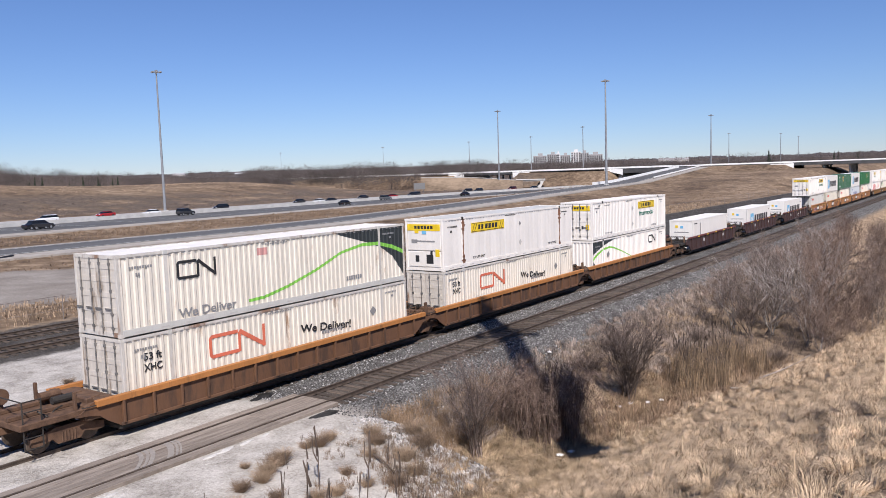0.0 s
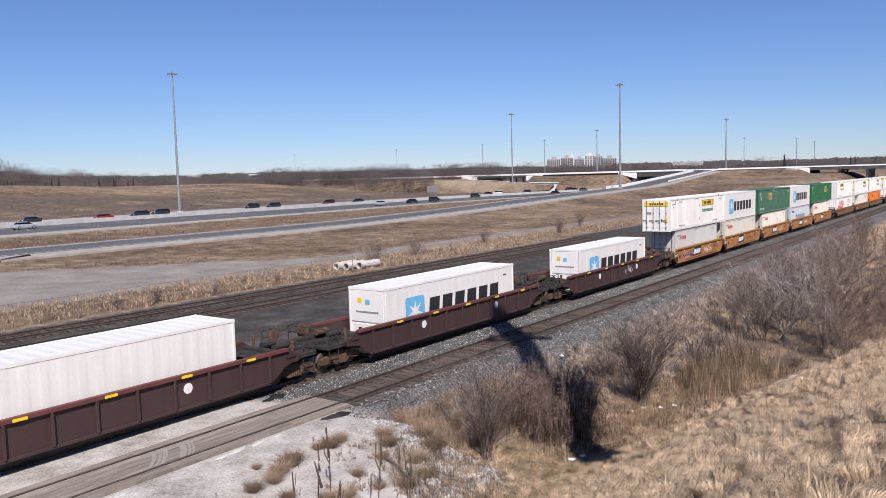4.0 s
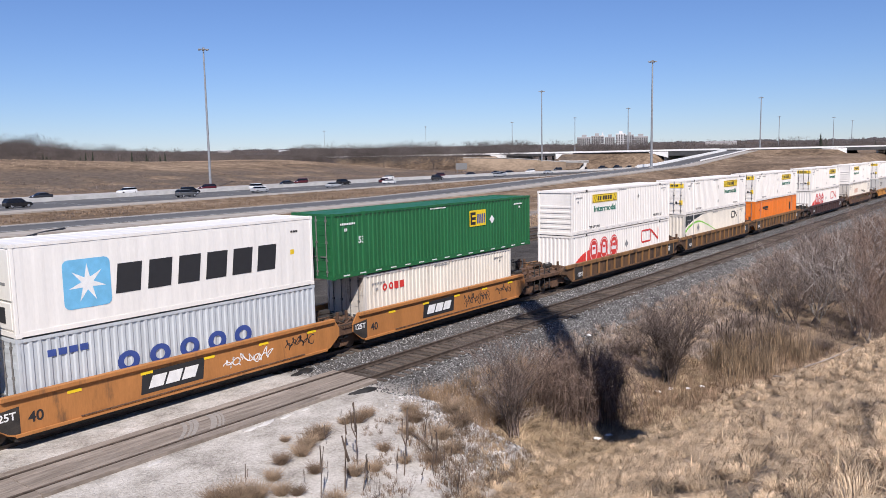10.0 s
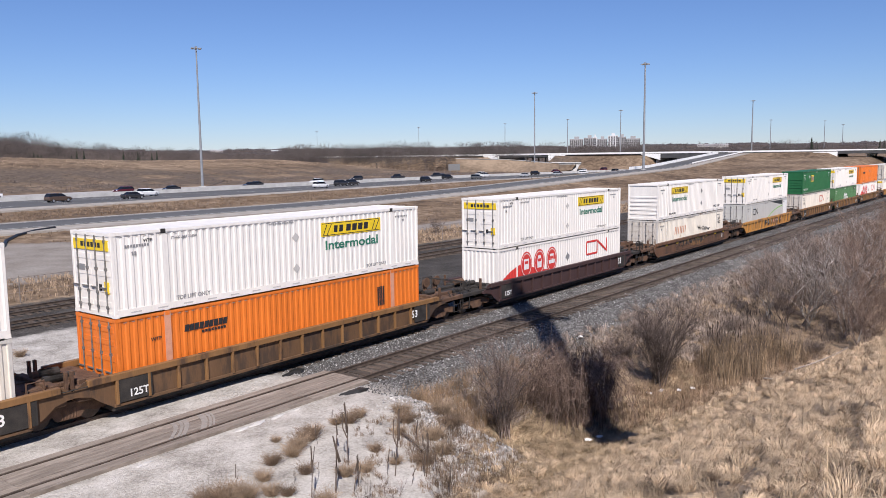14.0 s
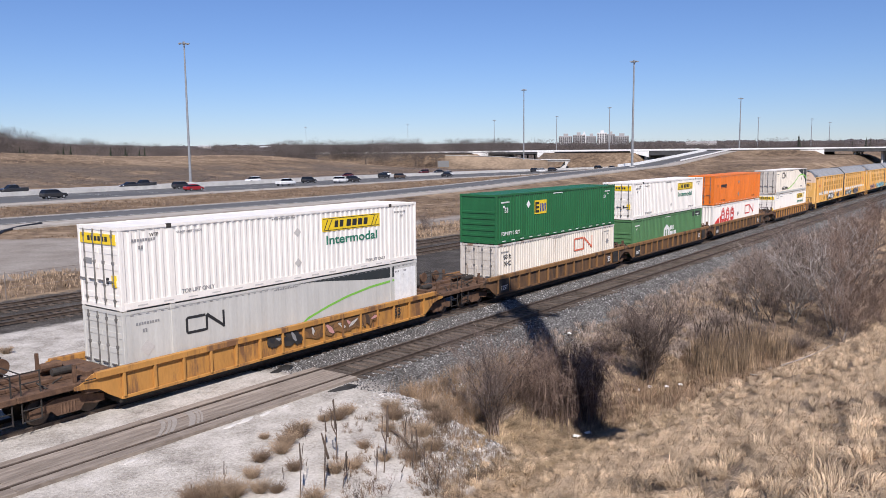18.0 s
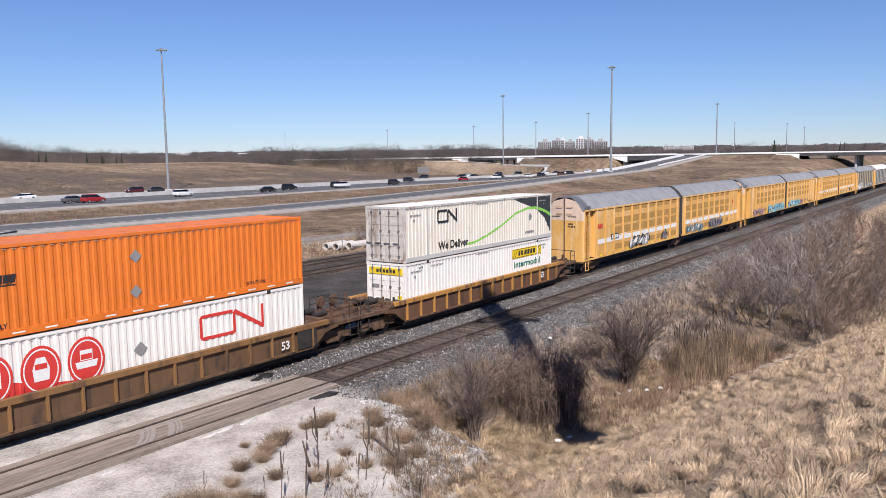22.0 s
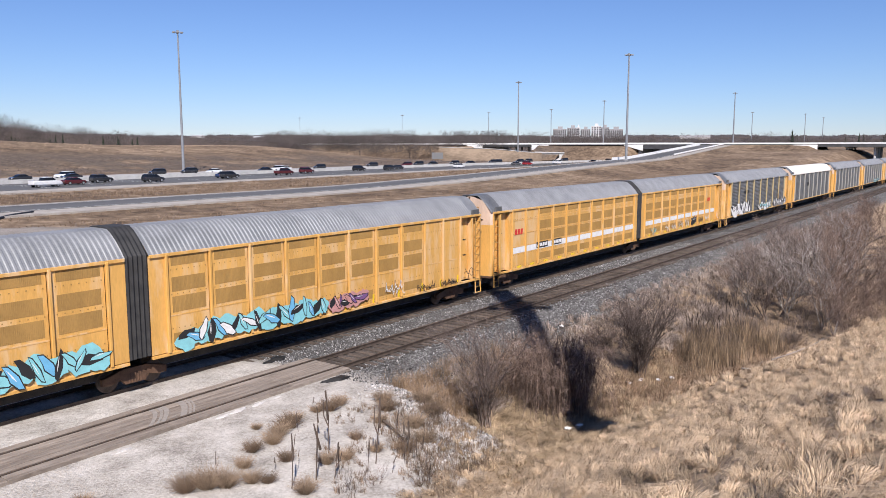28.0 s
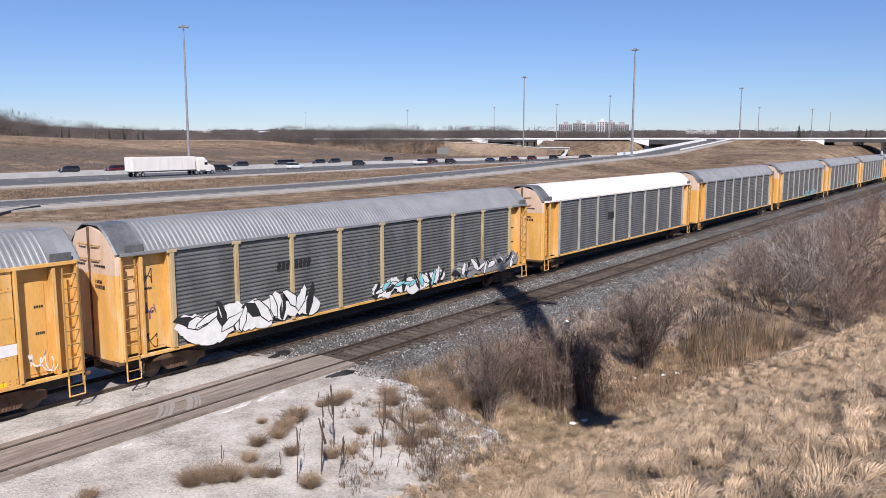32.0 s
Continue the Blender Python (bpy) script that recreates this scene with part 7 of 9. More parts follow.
def car_shell(kind, grow=0.0):
    """Half-hull sections from tail to nose: (x, half width, sill, belt)."""
    L, H = {"sedan": (4.7, 1.46), "suv": (4.75, 1.72), "pickup": (5.7, 1.88)}[kind]
    s = Shell()
    rows = {"sedan": ((0, 0.72, 0.45, 0.88), (0.12, 0.84, 0.30, 1.0), (0.9, 0.90, 0.22, 1.02), (2.3, 0.91, 0.22, 0.98), (3.4, 0.90, 0.22, 0.94), (4.35, 0.82, 0.26, 0.80), (4.7, 0.66, 0.40, 0.62)),
            "suv": ((0, 0.76, 0.50, 1.05), (0.1, 0.88, 0.36, 1.14), (0.9, 0.94, 0.28, 1.14), (2.4, 0.95, 0.28, 1.10), (3.5, 0.94, 0.28, 1.08), (4.4, 0.86, 0.32, 0.96), (4.75, 0.72, 0.46, 0.72)),
            "pickup": ((0, 0.86, 0.55, 1.18), (0.08, 0.94, 0.46, 1.22), (1.2, 0.98, 0.40, 1.22), (3.0, 0.98, 0.40, 1.20), (4.4, 0.98, 0.40, 1.18), (5.35, 0.92, 0.42, 1.08), (5.7, 0.80, 0.50, 0.85))}[kind]
    rings = []
    for x, w, a, b in rows:
        x -= L / 2
        rings.append([(x, -w * 0.92, a), (x, -w, a + 0.15), (x, -w, b - 0.14), (x, -w * 0.93, b), (x, w * 0.93, b), (x, w, b - 0.14), (x, w, a + 0.15), (x, w * 0.92, a)])
    s.loft(rings)
    return s.mesh("body"), L, H


def car_cabin(kind, L, H, glass):
    s = Shell()
    g = 0.012 if glass else 0.0
    belt = {"sedan": 0.96, "suv": 1.08, "pickup": 1.18}[kind]
    foot, top = {"sedan": ((0.75, 3.55), (1.35, 2.75)), "suv": ((0.12, 3.5), (0.45, 2.75)), "pickup": ((2.05, 4.5), (2.25, 3.75))}[kind]
    w0, w1 = 0.85, 0.66
    z1 = H - 0.10 if glass else H
    k = (z1 - belt) / (H - belt)
    a0, a1 = foot[0] + (top[0] - foot[0]) * k - L / 2, foot[1] + (top[1] - foot[1]) * k - L / 2
    if glass:
        r = [[(foot[0] - L / 2 - g, -w0 - g, belt + 0.03), (foot[1] - L / 2 + g, -w0 - g, belt + 0.03), (foot[1] - L / 2 + g, w0 + g, belt + 0.03), (foot[0] - L / 2 - g, w0 + g, belt + 0.03)],
             [(a0 - g, -w0 + (w0 - w1) * k - g, z1), (a1 + g, -w0 + (w0 - w1) * k - g, z1), (a1 + g, w0 - (w0 - w1) * k + g, z1), (a0 - g, w0 - (w0 - w1) * k + g, z1)]]
    else:
        r = [[(foot[0] - L / 2, -w0, belt - 0.1), (foot[1] - L / 2, -w0, belt - 0.1), (foot[1] - L / 2, w0, belt - 0.1), (foot[0] - L / 2, w0, belt - 0.1)],
             [(top[0] - L / 2, -w1, H - 0.04), (top[1] - L / 2, -w1, H - 0.04), (top[1] - L / 2, w1, H - 0.04), (top[0] - L / 2, w1, H - 0.04)],
             [(top[0] - L / 2 + 0.12, -w1 + 0.1, H), (top[1] - L / 2 - 0.12, -w1 + 0.1, H), (top[1] - L / 2 - 0.12, w1 - 0.1, H), (top[0] - L / 2 + 0.12, w1 - 0.1, H)]]
    return s.loft(r).mesh("window_band" if glass else "cabin")


def car(kind, colour):
    body, L, H = shared(("car", kind), lambda: car_shell(kind))
    ob = thing("car" if kind == "sedan" else "suv" if kind == "suv" else "pickup_truck", {"dark": "dark grey", "wine": "dark red"}.get(colour, colour) + {"sedan": " sedan", "suv": " sport utility car", "pickup": " pickup truck"}[kind] + " driving on the highway", "car" if kind != "pickup" else "pickup truck", "highway traffic")
    b = part("body", body, CAR_PAINT[colour], ob)
    part("cabin", shared(("cabin", kind), lambda: car_cabin(kind, L, H, False)), CAR_PAINT[colour], b)
    part("window_band", shared(("glass", kind), lambda: car_cabin(kind, L, H, True)), GLASS, b)
    r = 0.33 if kind == "sedan" else 0.38
    for x in (-L / 2 + 0.92, L / 2 - 0.95):
        for y in (-0.93, 0.71):
            part("wheel", shared(("tyre", r), lambda: Shell().wheel(0, 0, 0.22, 0, r, 14).mesh("wheel")), TYRE, ob, at=pose(x, y, r))
        part("rim", shared(("rimdisc", r), lambda: Shell().wheel(0, -0.008, 0.0, 0, r * 0.62, 12).mesh("rim")), RIM, ob, at=pose(x, -0.93, r))
    for y in (-0.62, 0.62):
        part("tail_light", shared("tail", lambda: Shell().box(-0.03, 0.03, -0.14, 0.14, -0.07, 0.07, 0.01).mesh("tail_light")), LAMP_RED, ob, at=pose(-L / 2 + 0.04, y, 0.8 if kind == "sedan" else 0.98))
        part("headlight", shared("head", lambda: Shell().box(-0.05, 0.04, -0.16, 0.16, -0.07, 0.07, 0.01).mesh("headlight")), LAMP_CLEAR, ob, at=pose(L / 2 - 0.12, y, 0.68 if kind == "sedan" else 0.82))
    return ob


def lorry():
    ob = thing("semi_truck", "white semi truck with a long white box trailer", "truck", "highway traffic")
    tr = part("trailer", Shell().box(-12.4, 3.75, -1.29, 1.29, 1.18, 4.1, 0.04), WHITE, ob)
    part("trailer_frame", Shell().box(-12.3, 3.6, -0.6, 0.6, 0.95, 1.18), STEEL_DARK, tr)
    part("side_rail", Shell().box(-12.4, 3.75, -1.31, 1.31, 1.12, 1.24), GALV, tr)
    cab = Shell()
    cab.loft([[(x, -w, 0.75), (x, -w, z - 0.35), (x, -w * 0.86, z), (x, w * 0.86, z), (x, w, z - 0.35), (x, w, 0.75)] for x, w, z in ((4.6, 1.2, 3.95), (6.3, 1.22, 3.85), (7.2, 1.2, 3.1), (7.75, 1.18, 2.35), (9.0, 1.08, 1.95), (9.5, 0.95, 1.6))])
    cb = part("cab", cab, WHITE, ob)
    part("side_window", Shell().box(6.35, 7.25, -1.235, -1.15, 2.15, 2.75, 0.02), GLASS, cb)
    ws = Shell()
    ws.loft([[(7.12, -1.05, 3.02), (7.16, 1.05, 3.02), (7.2, 1.05, 3.06), (7.2, -1.05, 3.06)], [(7.74, -1.1, 2.4), (7.76, 1.1, 2.4), (7.82, 1.1, 2.43), (7.82, -1.1, 2.43)]])
    part("windscreen", ws, GLASS, cb)
    part("fuel_tank", Shell().tube([(4.9, -1.05, 0.8), (6.6, -1.05, 0.8)], 0.33, n=12), GALV, cb)
    part("bumper", Shell().box(9.3, 9.62, -1.1, 1.1, 0.35, 0.75, 0.06), RIM, cb)
    for x in (-11.2, -9.9, 4.0, 5.3, 8.5):
        for y in (-1.25, 0.95):
            part("wheel", shared(("tyre", 0.5), lambda: Shell().wheel(0, 0, 0.30, 0, 0.5, 16).mesh("wheel")), TYRE, ob, at=pose(x, y, 0.5))
        part("rim", shared(("rimdisc", 0.5), lambda: Shell().wheel(0, -0.008, 0.0, 0, 0.3, 12).mesh("rim")), RIM, ob, at=pose(x, -1.25, 0.5))
    return ob


def drive(kind, colour, lane, x0, speed):
    """A vehicle that keeps its lane at a steady speed; x0 is its place at 0 s."""
    ob = lorry() if kind == "truck" else car(kind, colour)
    rows = []
    for k in range(17):
        x = x0 + speed * k * 2
        turn = math.degrees(math.atan2(highway_y(x + 4) - highway_y(x - 4), 8)) + (180 if speed < 0 else 0)
        rows.append((k * 2, pose(x, highway_y(x) + lane, 1.002, 0, 0, turn)))
    ob.matrix_basis = rows[0][1]
    TRAFFIC.append((ob, rows))


drive("sedan", "black", 6.5, 76, 30.2)
drive("suv", "dark", 17.6, 120, 32.4)
drive("sedan", "black", 6.5, 169, 29.5)
drive("suv", "grey", 17.6, 204, 30.7)
drive("sedan", "black", 6.5, 235, 30.5)
drive("suv", "white", 31.0, 92, -30.5)
drive("sedan", "red", 39.0, 112, -30.5)
drive("sedan", "white", 31.0, 120, -30.5)
drive("suv", "black", 31.0, 143, -30.5)
drive("sedan", "dark", 39.0, 184, -30.4)
drive("sedan", "white", 31.0, 185, -30.5)
drive("sedan", "dark", 31.0, 191, -29.4)
drive("sedan", "dark", 39.0, 217, -32.1)
drive("sedan", "red", 31.0, 224, -30.5)
drive("suv", "dark", 31.0, 236, -31.0)
drive("suv", "dark", 39.0, 282, -31.3)
drive("sedan", "silver", 6.5, 58, 30.5)
drive("suv", "dark", 6.5, 77, 33.0)
drive("suv", "dark", 35.0, 243, -30.5)
drive("suv", "wine", 35.0, 308, -30.1)
drive("sedan", "dark", 35.0, 325, -30.5)
drive("sedan", "wine", 13.9, -92, 26.9)
drive("suv", "dark", 10.2, -105, 30.5)
drive("suv", "silver", 13.9, -91, 33.3)
drive("suv", "silver", 10.2, -51, 28.6)
drive("sedan", "silver", 13.9, -58, 33.1)
drive("suv", "dark", 35.0, 284, -30.5)
drive("sedan", "dark", 35.0, 415, -33.4)
drive("suv", "white", 35.0, 412, -31.0)
drive("suv", "wine", 31.0, 423, -30.0)
drive("sedan", "dark", 35.0, 473, -31.8)
drive("suv", "grey", 6.5, -205, 30.4)
drive("suv", "black", 17.6, -169, 27.7)
drive("sedan", "silver", 6.5, -209, 32.9)
drive("suv", "white", 17.6, -153, 28.2)
drive("sedan", "silver", 6.5, -171, 31.7)
drive("suv", "black", 17.6, -120, 28.2)
drive("sedan", "white", 6.5, -132, 30.2)
drive("sedan", "white", 39.0, 543, -33.5)
drive("suv", "wine", 31.0, 542, -31.5)
drive("sedan", "dark", 31.0, 575, -32.9)
drive("suv", "white", 6.5, -297, 31.5)
drive("suv", "dark", 10.2, -247, 28.8)
drive("suv", "black", 6.5, -261, 32.4)
drive("suv", "wine", 39.0, 470, -30.5)
drive("sedan", "dark", 31.0, 597, -32.6)
drive("suv", "white", 31.0, 579, -29.4)
drive("suv", "dark", 39.0, 617, -30.1)
drive("suv", "dark", 13.9, -367, 28.8)
drive("suv", "brown", 10.2, -329, 28.8)
drive("suv", "white", 13.9, -339, 31.1)
drive("suv", "dark", 10.2, -266, 30.5)
drive("sedan", "dark", 35.0, 573, -30.5)
drive("pickup", "dark", 35.0, 676, -33.1)
drive("sedan", "dark", 35.0, 690, -32.3)
drive("suv", "white", 31.0, 648, -27.9)
drive("sedan", "red", 6.5, -457, 31.3)
drive("suv", "dark", 17.6, -353, 25.8)
drive("pickup", "white", 6.5, -394, 29.4)
drive("suv", "white", 6.5, -378, 29.7)
drive("suv", "dark", 17.6, -409, 33.3)
drive("sedan", "dark", 6.5, -339, 30.5)
drive("pickup", "dark", 35.0, 662, -30.5)
drive("sedan", "wine", 39.0, 751, -30.8)
drive("sedan", "white", 35.0, 768, -30.9)
drive("suv", "wine", 39.0, 775, -29.8)
drive("sedan", "black", 6.5, -506, 29.2)
drive("suv", "black", 10.2, -523, 30.5)
drive("pickup", "white", 6.5, -496, 30.1)
drive("suv", "dark", 10.2, -461, 28.6)
drive("suv", "dark", 6.5, -457, 29.5)
drive("suv", "dark", 6.5, -387, 30.5)
drive("suv", "white", 6.5, -533, 26.9)
drive("sedan", "grey", 10.2, -566, 29.6)
drive("suv", "red", 6.5, -564, 29.6)
drive("suv", "white", 10.2, -541, 29.7)
drive("sedan", "dark", 39.0, 797, -30.5)
drive("suv", "dark", 39.0, 942, -31.4)
drive("sedan", "dark", 35.0, 957, -31.2)
drive("suv", "dark", 39.0, 956, -29.8)
drive("suv", "dark", 39.0, 986, -30.5)
drive("sedan", "white", 35.0, 1039, -32.2)
drive("suv", "black", 13.9, -619, 28.4)
drive("suv", "dark", 10.2, -667, 30.5)
drive("sedan", "dark", 13.9, -607, 28.7)
drive("sedan", "dark", 31.0, 933, -30.0)
drive("sedan", "dark", 31.0, 993, -30.0)
drive("suv", "white", 35.0, 1114, -34.0)
drive("suv", "dark", 35.0, 1105, -33.0)
drive("pickup", "white", 6.5, -780, 30.5)
drive("sedan", "wine", 10.2, -775, 30.6)
drive("suv", "dark", 6.5, -706, 28.7)
drive("sedan", "blue", 10.2, -728, 30.3)
drive("suv", "dark", 6.5, -766, 31.6)
drive("pickup", "wine", 10.2, -680, 29.3)
drive("suv", "white", 39.0, 950, -30.5)
drive("sedan", "white", 35.0, 1019, -30.5)
drive("suv", "dark", 39.0, 1033, -29.3)
drive("suv", "wine", 35.0, 1081, -30.5)
drive("suv", "dark", 39.0, 1107, -31.0)
drive("sedan", "dark", 39.0, 1102, -30.5)
drive("suv", "dark", 35.0, 1041, -28.0)
drive("truck", "white", 8.5, -872, 30.5)
drive("suv", "black", 17.6, -852, 30.5)
drive("suv", "white", 13.9, -830, 30.5)
drive("suv", "dark", 17.6, -798, 30.5)
drive("suv", "dark", 13.9, -764, 30.5)
drive("suv", "wine", 13.9, -701, 30.5)
drive("sedan", "dark", 35.0, 1121, -30.5)
drive("suv", "dark", 39.0, 1141, -30.5)
drive("suv", "dark", 39.0, 1144, -30.5)
drive("suv", "dark", 35.0, 1154, -30.5)
drive("suv", "dark", 39.0, 1166, -30.5)
drive("suv", "dark", 39.0, 1194, -30.5)


# ---- plants ----
def leafy(name, *stops, rough=0.9, blotch=1.5, low=0.50, high=1.35):
    """Colours that differ blade by blade."""
    m = bpy.data.materials.new(name)
    t, n, l, b = nodes_of(m)
    geo, ramp = n.new("ShaderNodeNewGeometry"), n.new("ShaderNodeValToRGB")
    while len(ramp.color_ramp.elements) < len(stops):
        ramp.color_ramp.elements.new(0.5)
    for i, (e, c) in enumerate(zip(ramp.color_ramp.elements, stops)):
        e.position, e.color = i / (len(stops) - 1), (*c, 1)
    l.new(geo.outputs["Random Per Island"], ramp.inputs[0])
    big = n.new("ShaderNodeTexNoise")
    big.inputs["Scale"].default_value, big.inputs["Detail"].default_value = blotch, 5
    l.new(geo.outputs["Position"], big.inputs["Vector"])
    mr, hsv = n.new("ShaderNodeMapRange"), n.new("ShaderNodeHueSaturation")
    mr.inputs["From Min"].default_value, mr.inputs["From Max"].default_value = 0.3, 0.7
    mr.inputs["To Min"].default_value, mr.inputs["To Max"].default_value = low, high
    l.new(big.outputs[0], mr.inputs["Value"])
    l.new(mr.outputs[0], hsv.inputs["Value"])
    l.new(ramp.outputs[0], hsv.inputs["Color"])
    l.new(hsv.outputs[0], b.inputs["Base Color"])
    b.inputs["Roughness"].default_value = rough
    b.inputs["Specular IOR Level"].default_value = 0.25
    return m


STRAW = leafy("dry_straw_grass", (0.33, 0.238, 0.158), (0.50, 0.37, 0.25), (0.62, 0.475, 0.335), (0.42, 0.305, 0.205))
BUFF = leafy("buff_weathered_grass", (0.24, 0.17, 0.115), (0.46, 0.345, 0.24), (0.34, 0.25, 0.17))
WEED = leafy("rust_brown_weeds", (0.15, 0.105, 0.075), (0.29, 0.21, 0.145), (0.22, 0.155, 0.105))
TWIG = leafy("grey_brown_twigs", (0.085, 0.064, 0.055), (0.19, 0.147, 0.125), (0.29, 0.235, 0.205))
TWIG_RED = leafy("red_brown_twigs", (0.11, 0.074, 0.058), (0.215, 0.15, 0.118), (0.29, 0.215, 0.172))
TWIG_PALE = leafy("pale_grey_branches", (0.15, 0.123, 0.108), (0.27, 0.235, 0.21), (0.42, 0.38, 0.345))
STALK = leafy("dead_dark_stalks", (0.070, 0.053, 0.043), (0.156, 0.118, 0.094))
# some distance haze is put into the greyed colours of the far twigs
WOODS = leafy("bare_far_woods", (0.060, 0.052, 0.050), (0.108, 0.092, 0.085), (0.16, 0.137, 0.124), blotch=0.06, low=0.45, high=1.4)
PINE = leafy("dark_conifer", (0.016, 0.022, 0.015), (0.034, 0.042, 0.026))


def blades(roots, each, height, width, lean, seed, droop=0.5, comb=0.35):
    """Curved tapering blades round every root: arrays of vertices and quads."""
    rng = np.random.default_rng(seed)
    r = np.repeat(np.asarray(roots, float), each, axis=0)
    n = len(r)
    a = rng.uniform(0, 2 * np.pi, n)
    tuft = np.repeat(rng.uniform(0.55, 1.35, len(roots)), each)
    swirl = np.array([noise.noise((p[0] * 0.7, p[1] * 0.7, 11)) for p in roots]) * 7.0
    wind = np.repeat(swirl + rng.normal(0, 0.45, len(roots)), each)
    h = height * tuft * rng.uniform(0.45, 1.15, n)
    out = lean * h * rng.uniform(0.2, 1.2, n)
    free = max(0.25, 1 - 0.6 * comb)
    dx, dy = free * np.cos(a) * out + comb * out * np.cos(wind), free * np.sin(a) * out + comb * out * np.sin(wind)
    b = rng.uniform(0, 2 * np.pi, n)
    w = width * rng.uniform(0.6, 1.3, n)
    wx, wy = np.cos(b) * w / 2, np.sin(b) * w / 2
    r[:, 0] += 0.25 * height * rng.normal(0, 0.5, n)
    r[:, 1] += 0.25 * height * rng.normal(0, 0.5, n)
    up = h * (1 - droop * 0.35 * np.minimum(1, out / np.maximum(h, 1e-3)))
    v = np.empty((n, 6, 3))
    for k, (f, g, ww) in enumerate(((0, 0, 1.0), (0.35, 0.62, 0.85), (1.0, 1.0, 0.12))):
        z = r[:, 2] + up * g - (0.04 if k == 0 else 0)
        if k == 2:
            z = z - droop * 0.3 * out
        v[:, 2 * k] = np.stack([r[:, 0] + dx * f - wx * ww, r[:, 1] + dy * f - wy * ww, z], 1)
        v[:, 2 * k + 1] = np.stack([r[:, 0] + dx * f + wx * ww, r[:, 1] + dy * f + wy * ww, z], 1)
    return v[:, :5].reshape(-1, 3), np.concatenate([j + np.array(q) for j in (np.arange(n)[:, None] * 5,) for q in ((0, 1, 3), (0, 3, 2), (2, 3, 4))])


def scatter(n, x0, x1, y0, y1, seed, keep=lambda x, y: True):
    rng = random.Random(seed)
    out = []
    while len(out) < n:
        x, y = rng.uniform(x0, x1), rng.uniform(y0, y1)
        if keep(x, y):
            out.append((x, y, land(x, y)))
    return out


def clumps(roots, n, r, seed, lift=0.06):
    """Several roots set close round each root, the middle ones a little raised."""
    rng = random.Random(seed)
    out = []
    for x, y, z in roots:
        for _ in range(n):
            a, b = rng.gauss(0, r), rng.gauss(0, r)
            out.append((x + a, y + b, land(x + a, y + b) + lift * math.exp(-(a * a + b * b) / (r * r))))
    return out


def sward(name, label, mat, roots, each, height, width, lean, seed, droop=0.5, category="grass", comb=0.35):
    v, f = blades(roots, each, height, width, lean, seed, droop, comb)
    me = arrays_mesh(name, v, f)
    return solid(name, me, mat, label, category, kind="stuff")


def in_view(x, y):
    a = math.degrees(math.atan2(y + 24.6, x))
    return 2.0 < a < 72.0


def on_slope(x, y):
    return slope_d(x, y) > 0.4 and in_view(x, y) and math.hypot(x, y + 24.6) > 2.5


def tussocks(name, label, mat, roots, each, reach, height, width, seed, flow=0.55, category="grass"):
    """Mops of long blades that rise from one root, bend over together and hang down the slope."""
    rng = np.random.default_rng(seed)
    m = len(roots)
    size = rng.uniform(0.6, 1.35, m)
    down = np.array([noise.noise((p[0] * 0.45, p[1] * 0.45, 11)) for p in roots]) * 3.2 + 1.25 + rng.normal(0, 0.5, m)
    r = np.repeat(np.asarray(roots, float), each, axis=0)
    k, way = np.repeat(size, each), np.repeat(down, each)
    n = len(r)
    a = rng.uniform(0, 2 * np.pi, n)
    spot = rng.uniform(0, 1, n) ** 0.5 * 0.13 * k
    r[:, 0] += spot * np.cos(a)
    r[:, 1] += spot * np.sin(a)
    dx, dy = (1 - flow) * np.cos(a) + flow * np.cos(way), (1 - flow) * np.sin(a) + flow * np.sin(way)
    out = reach * k * rng.uniform(0.5, 1.2, n)
    up = height * k * rng.uniform(0.45, 1.15, n)
    b = np.arctan2(dy, dx) + np.pi / 2 + rng.normal(0, 0.7, n)
    w = width * rng.uniform(0.6, 1.3, n) / 2
    wx, wy = np.cos(b) * w, np.sin(b) * w
    fall = 0.42 * dy * out
    v = np.empty((n, 7, 3))
    for i, (f, g, ww) in enumerate(((0, -0.1, 0.8), (0.28, 0.85, 1.0), (0.66, 0.95, 0.8))):
        c = np.stack([r[:, 0] + dx * out * f, r[:, 1] + dy * out * f, r[:, 2] + up * g - fall * f * 0.5], 1)
        side = np.stack([wx * ww, wy * ww, np.zeros(n)], 1)
        v[:, 2 * i], v[:, 2 * i + 1] = c - side, c + side
    v[:, 6] = np.stack([r[:, 0] + dx * out, r[:, 1] + dy * out, r[:, 2] + up * rng.uniform(0.05, 0.6, n) - fall], 1)
    j = np.arange(n)[:, None] * 7
    f = np.concatenate([j + np.array(q) for q in ((0, 1, 3), (0, 3, 2), (2, 3, 5), (2, 5, 4), (4, 5, 6))])
    return solid(name, arrays_mesh(name, v.reshape(-1, 3), f), mat, label, category, kind="stuff")


far_from = lambda x, y: math.hypot(x, y + 24.6)
# real straw tones, with the tussocks' light and shade put into strong blotches
PALE_TUFT = leafy("bleached_tussock_grass", (0.44, 0.32, 0.21), (0.59, 0.445, 0.30), (0.70, 0.545, 0.38), blotch=2.2, low=0.45, high=1.4)
DULL_TUFT = leafy("grey_brown_tussock_grass", (0.18, 0.138, 0.096), (0.31, 0.236, 0.16), (0.39, 0.30, 0.205), blotch=1.6, low=0.5, high=1.4)


def jittered(step, x0, x1, y0, y1, seed, keep):
    """Roots about one step apart, never close together."""
    rng = random.Random(seed)
    out = []
    for i in range(int((x1 - x0) / step)):
        for j in range(int((y1 - y0) / step)):
            x, y = x0 + (i + rng.uniform(0.1, 0.9)) * step, y0 + (j + rng.uniform(0.1, 0.9)) * step
            if keep(x, y) and rng.random() < 0.86:
                out.append((x, y, land(x, y)))
    return out


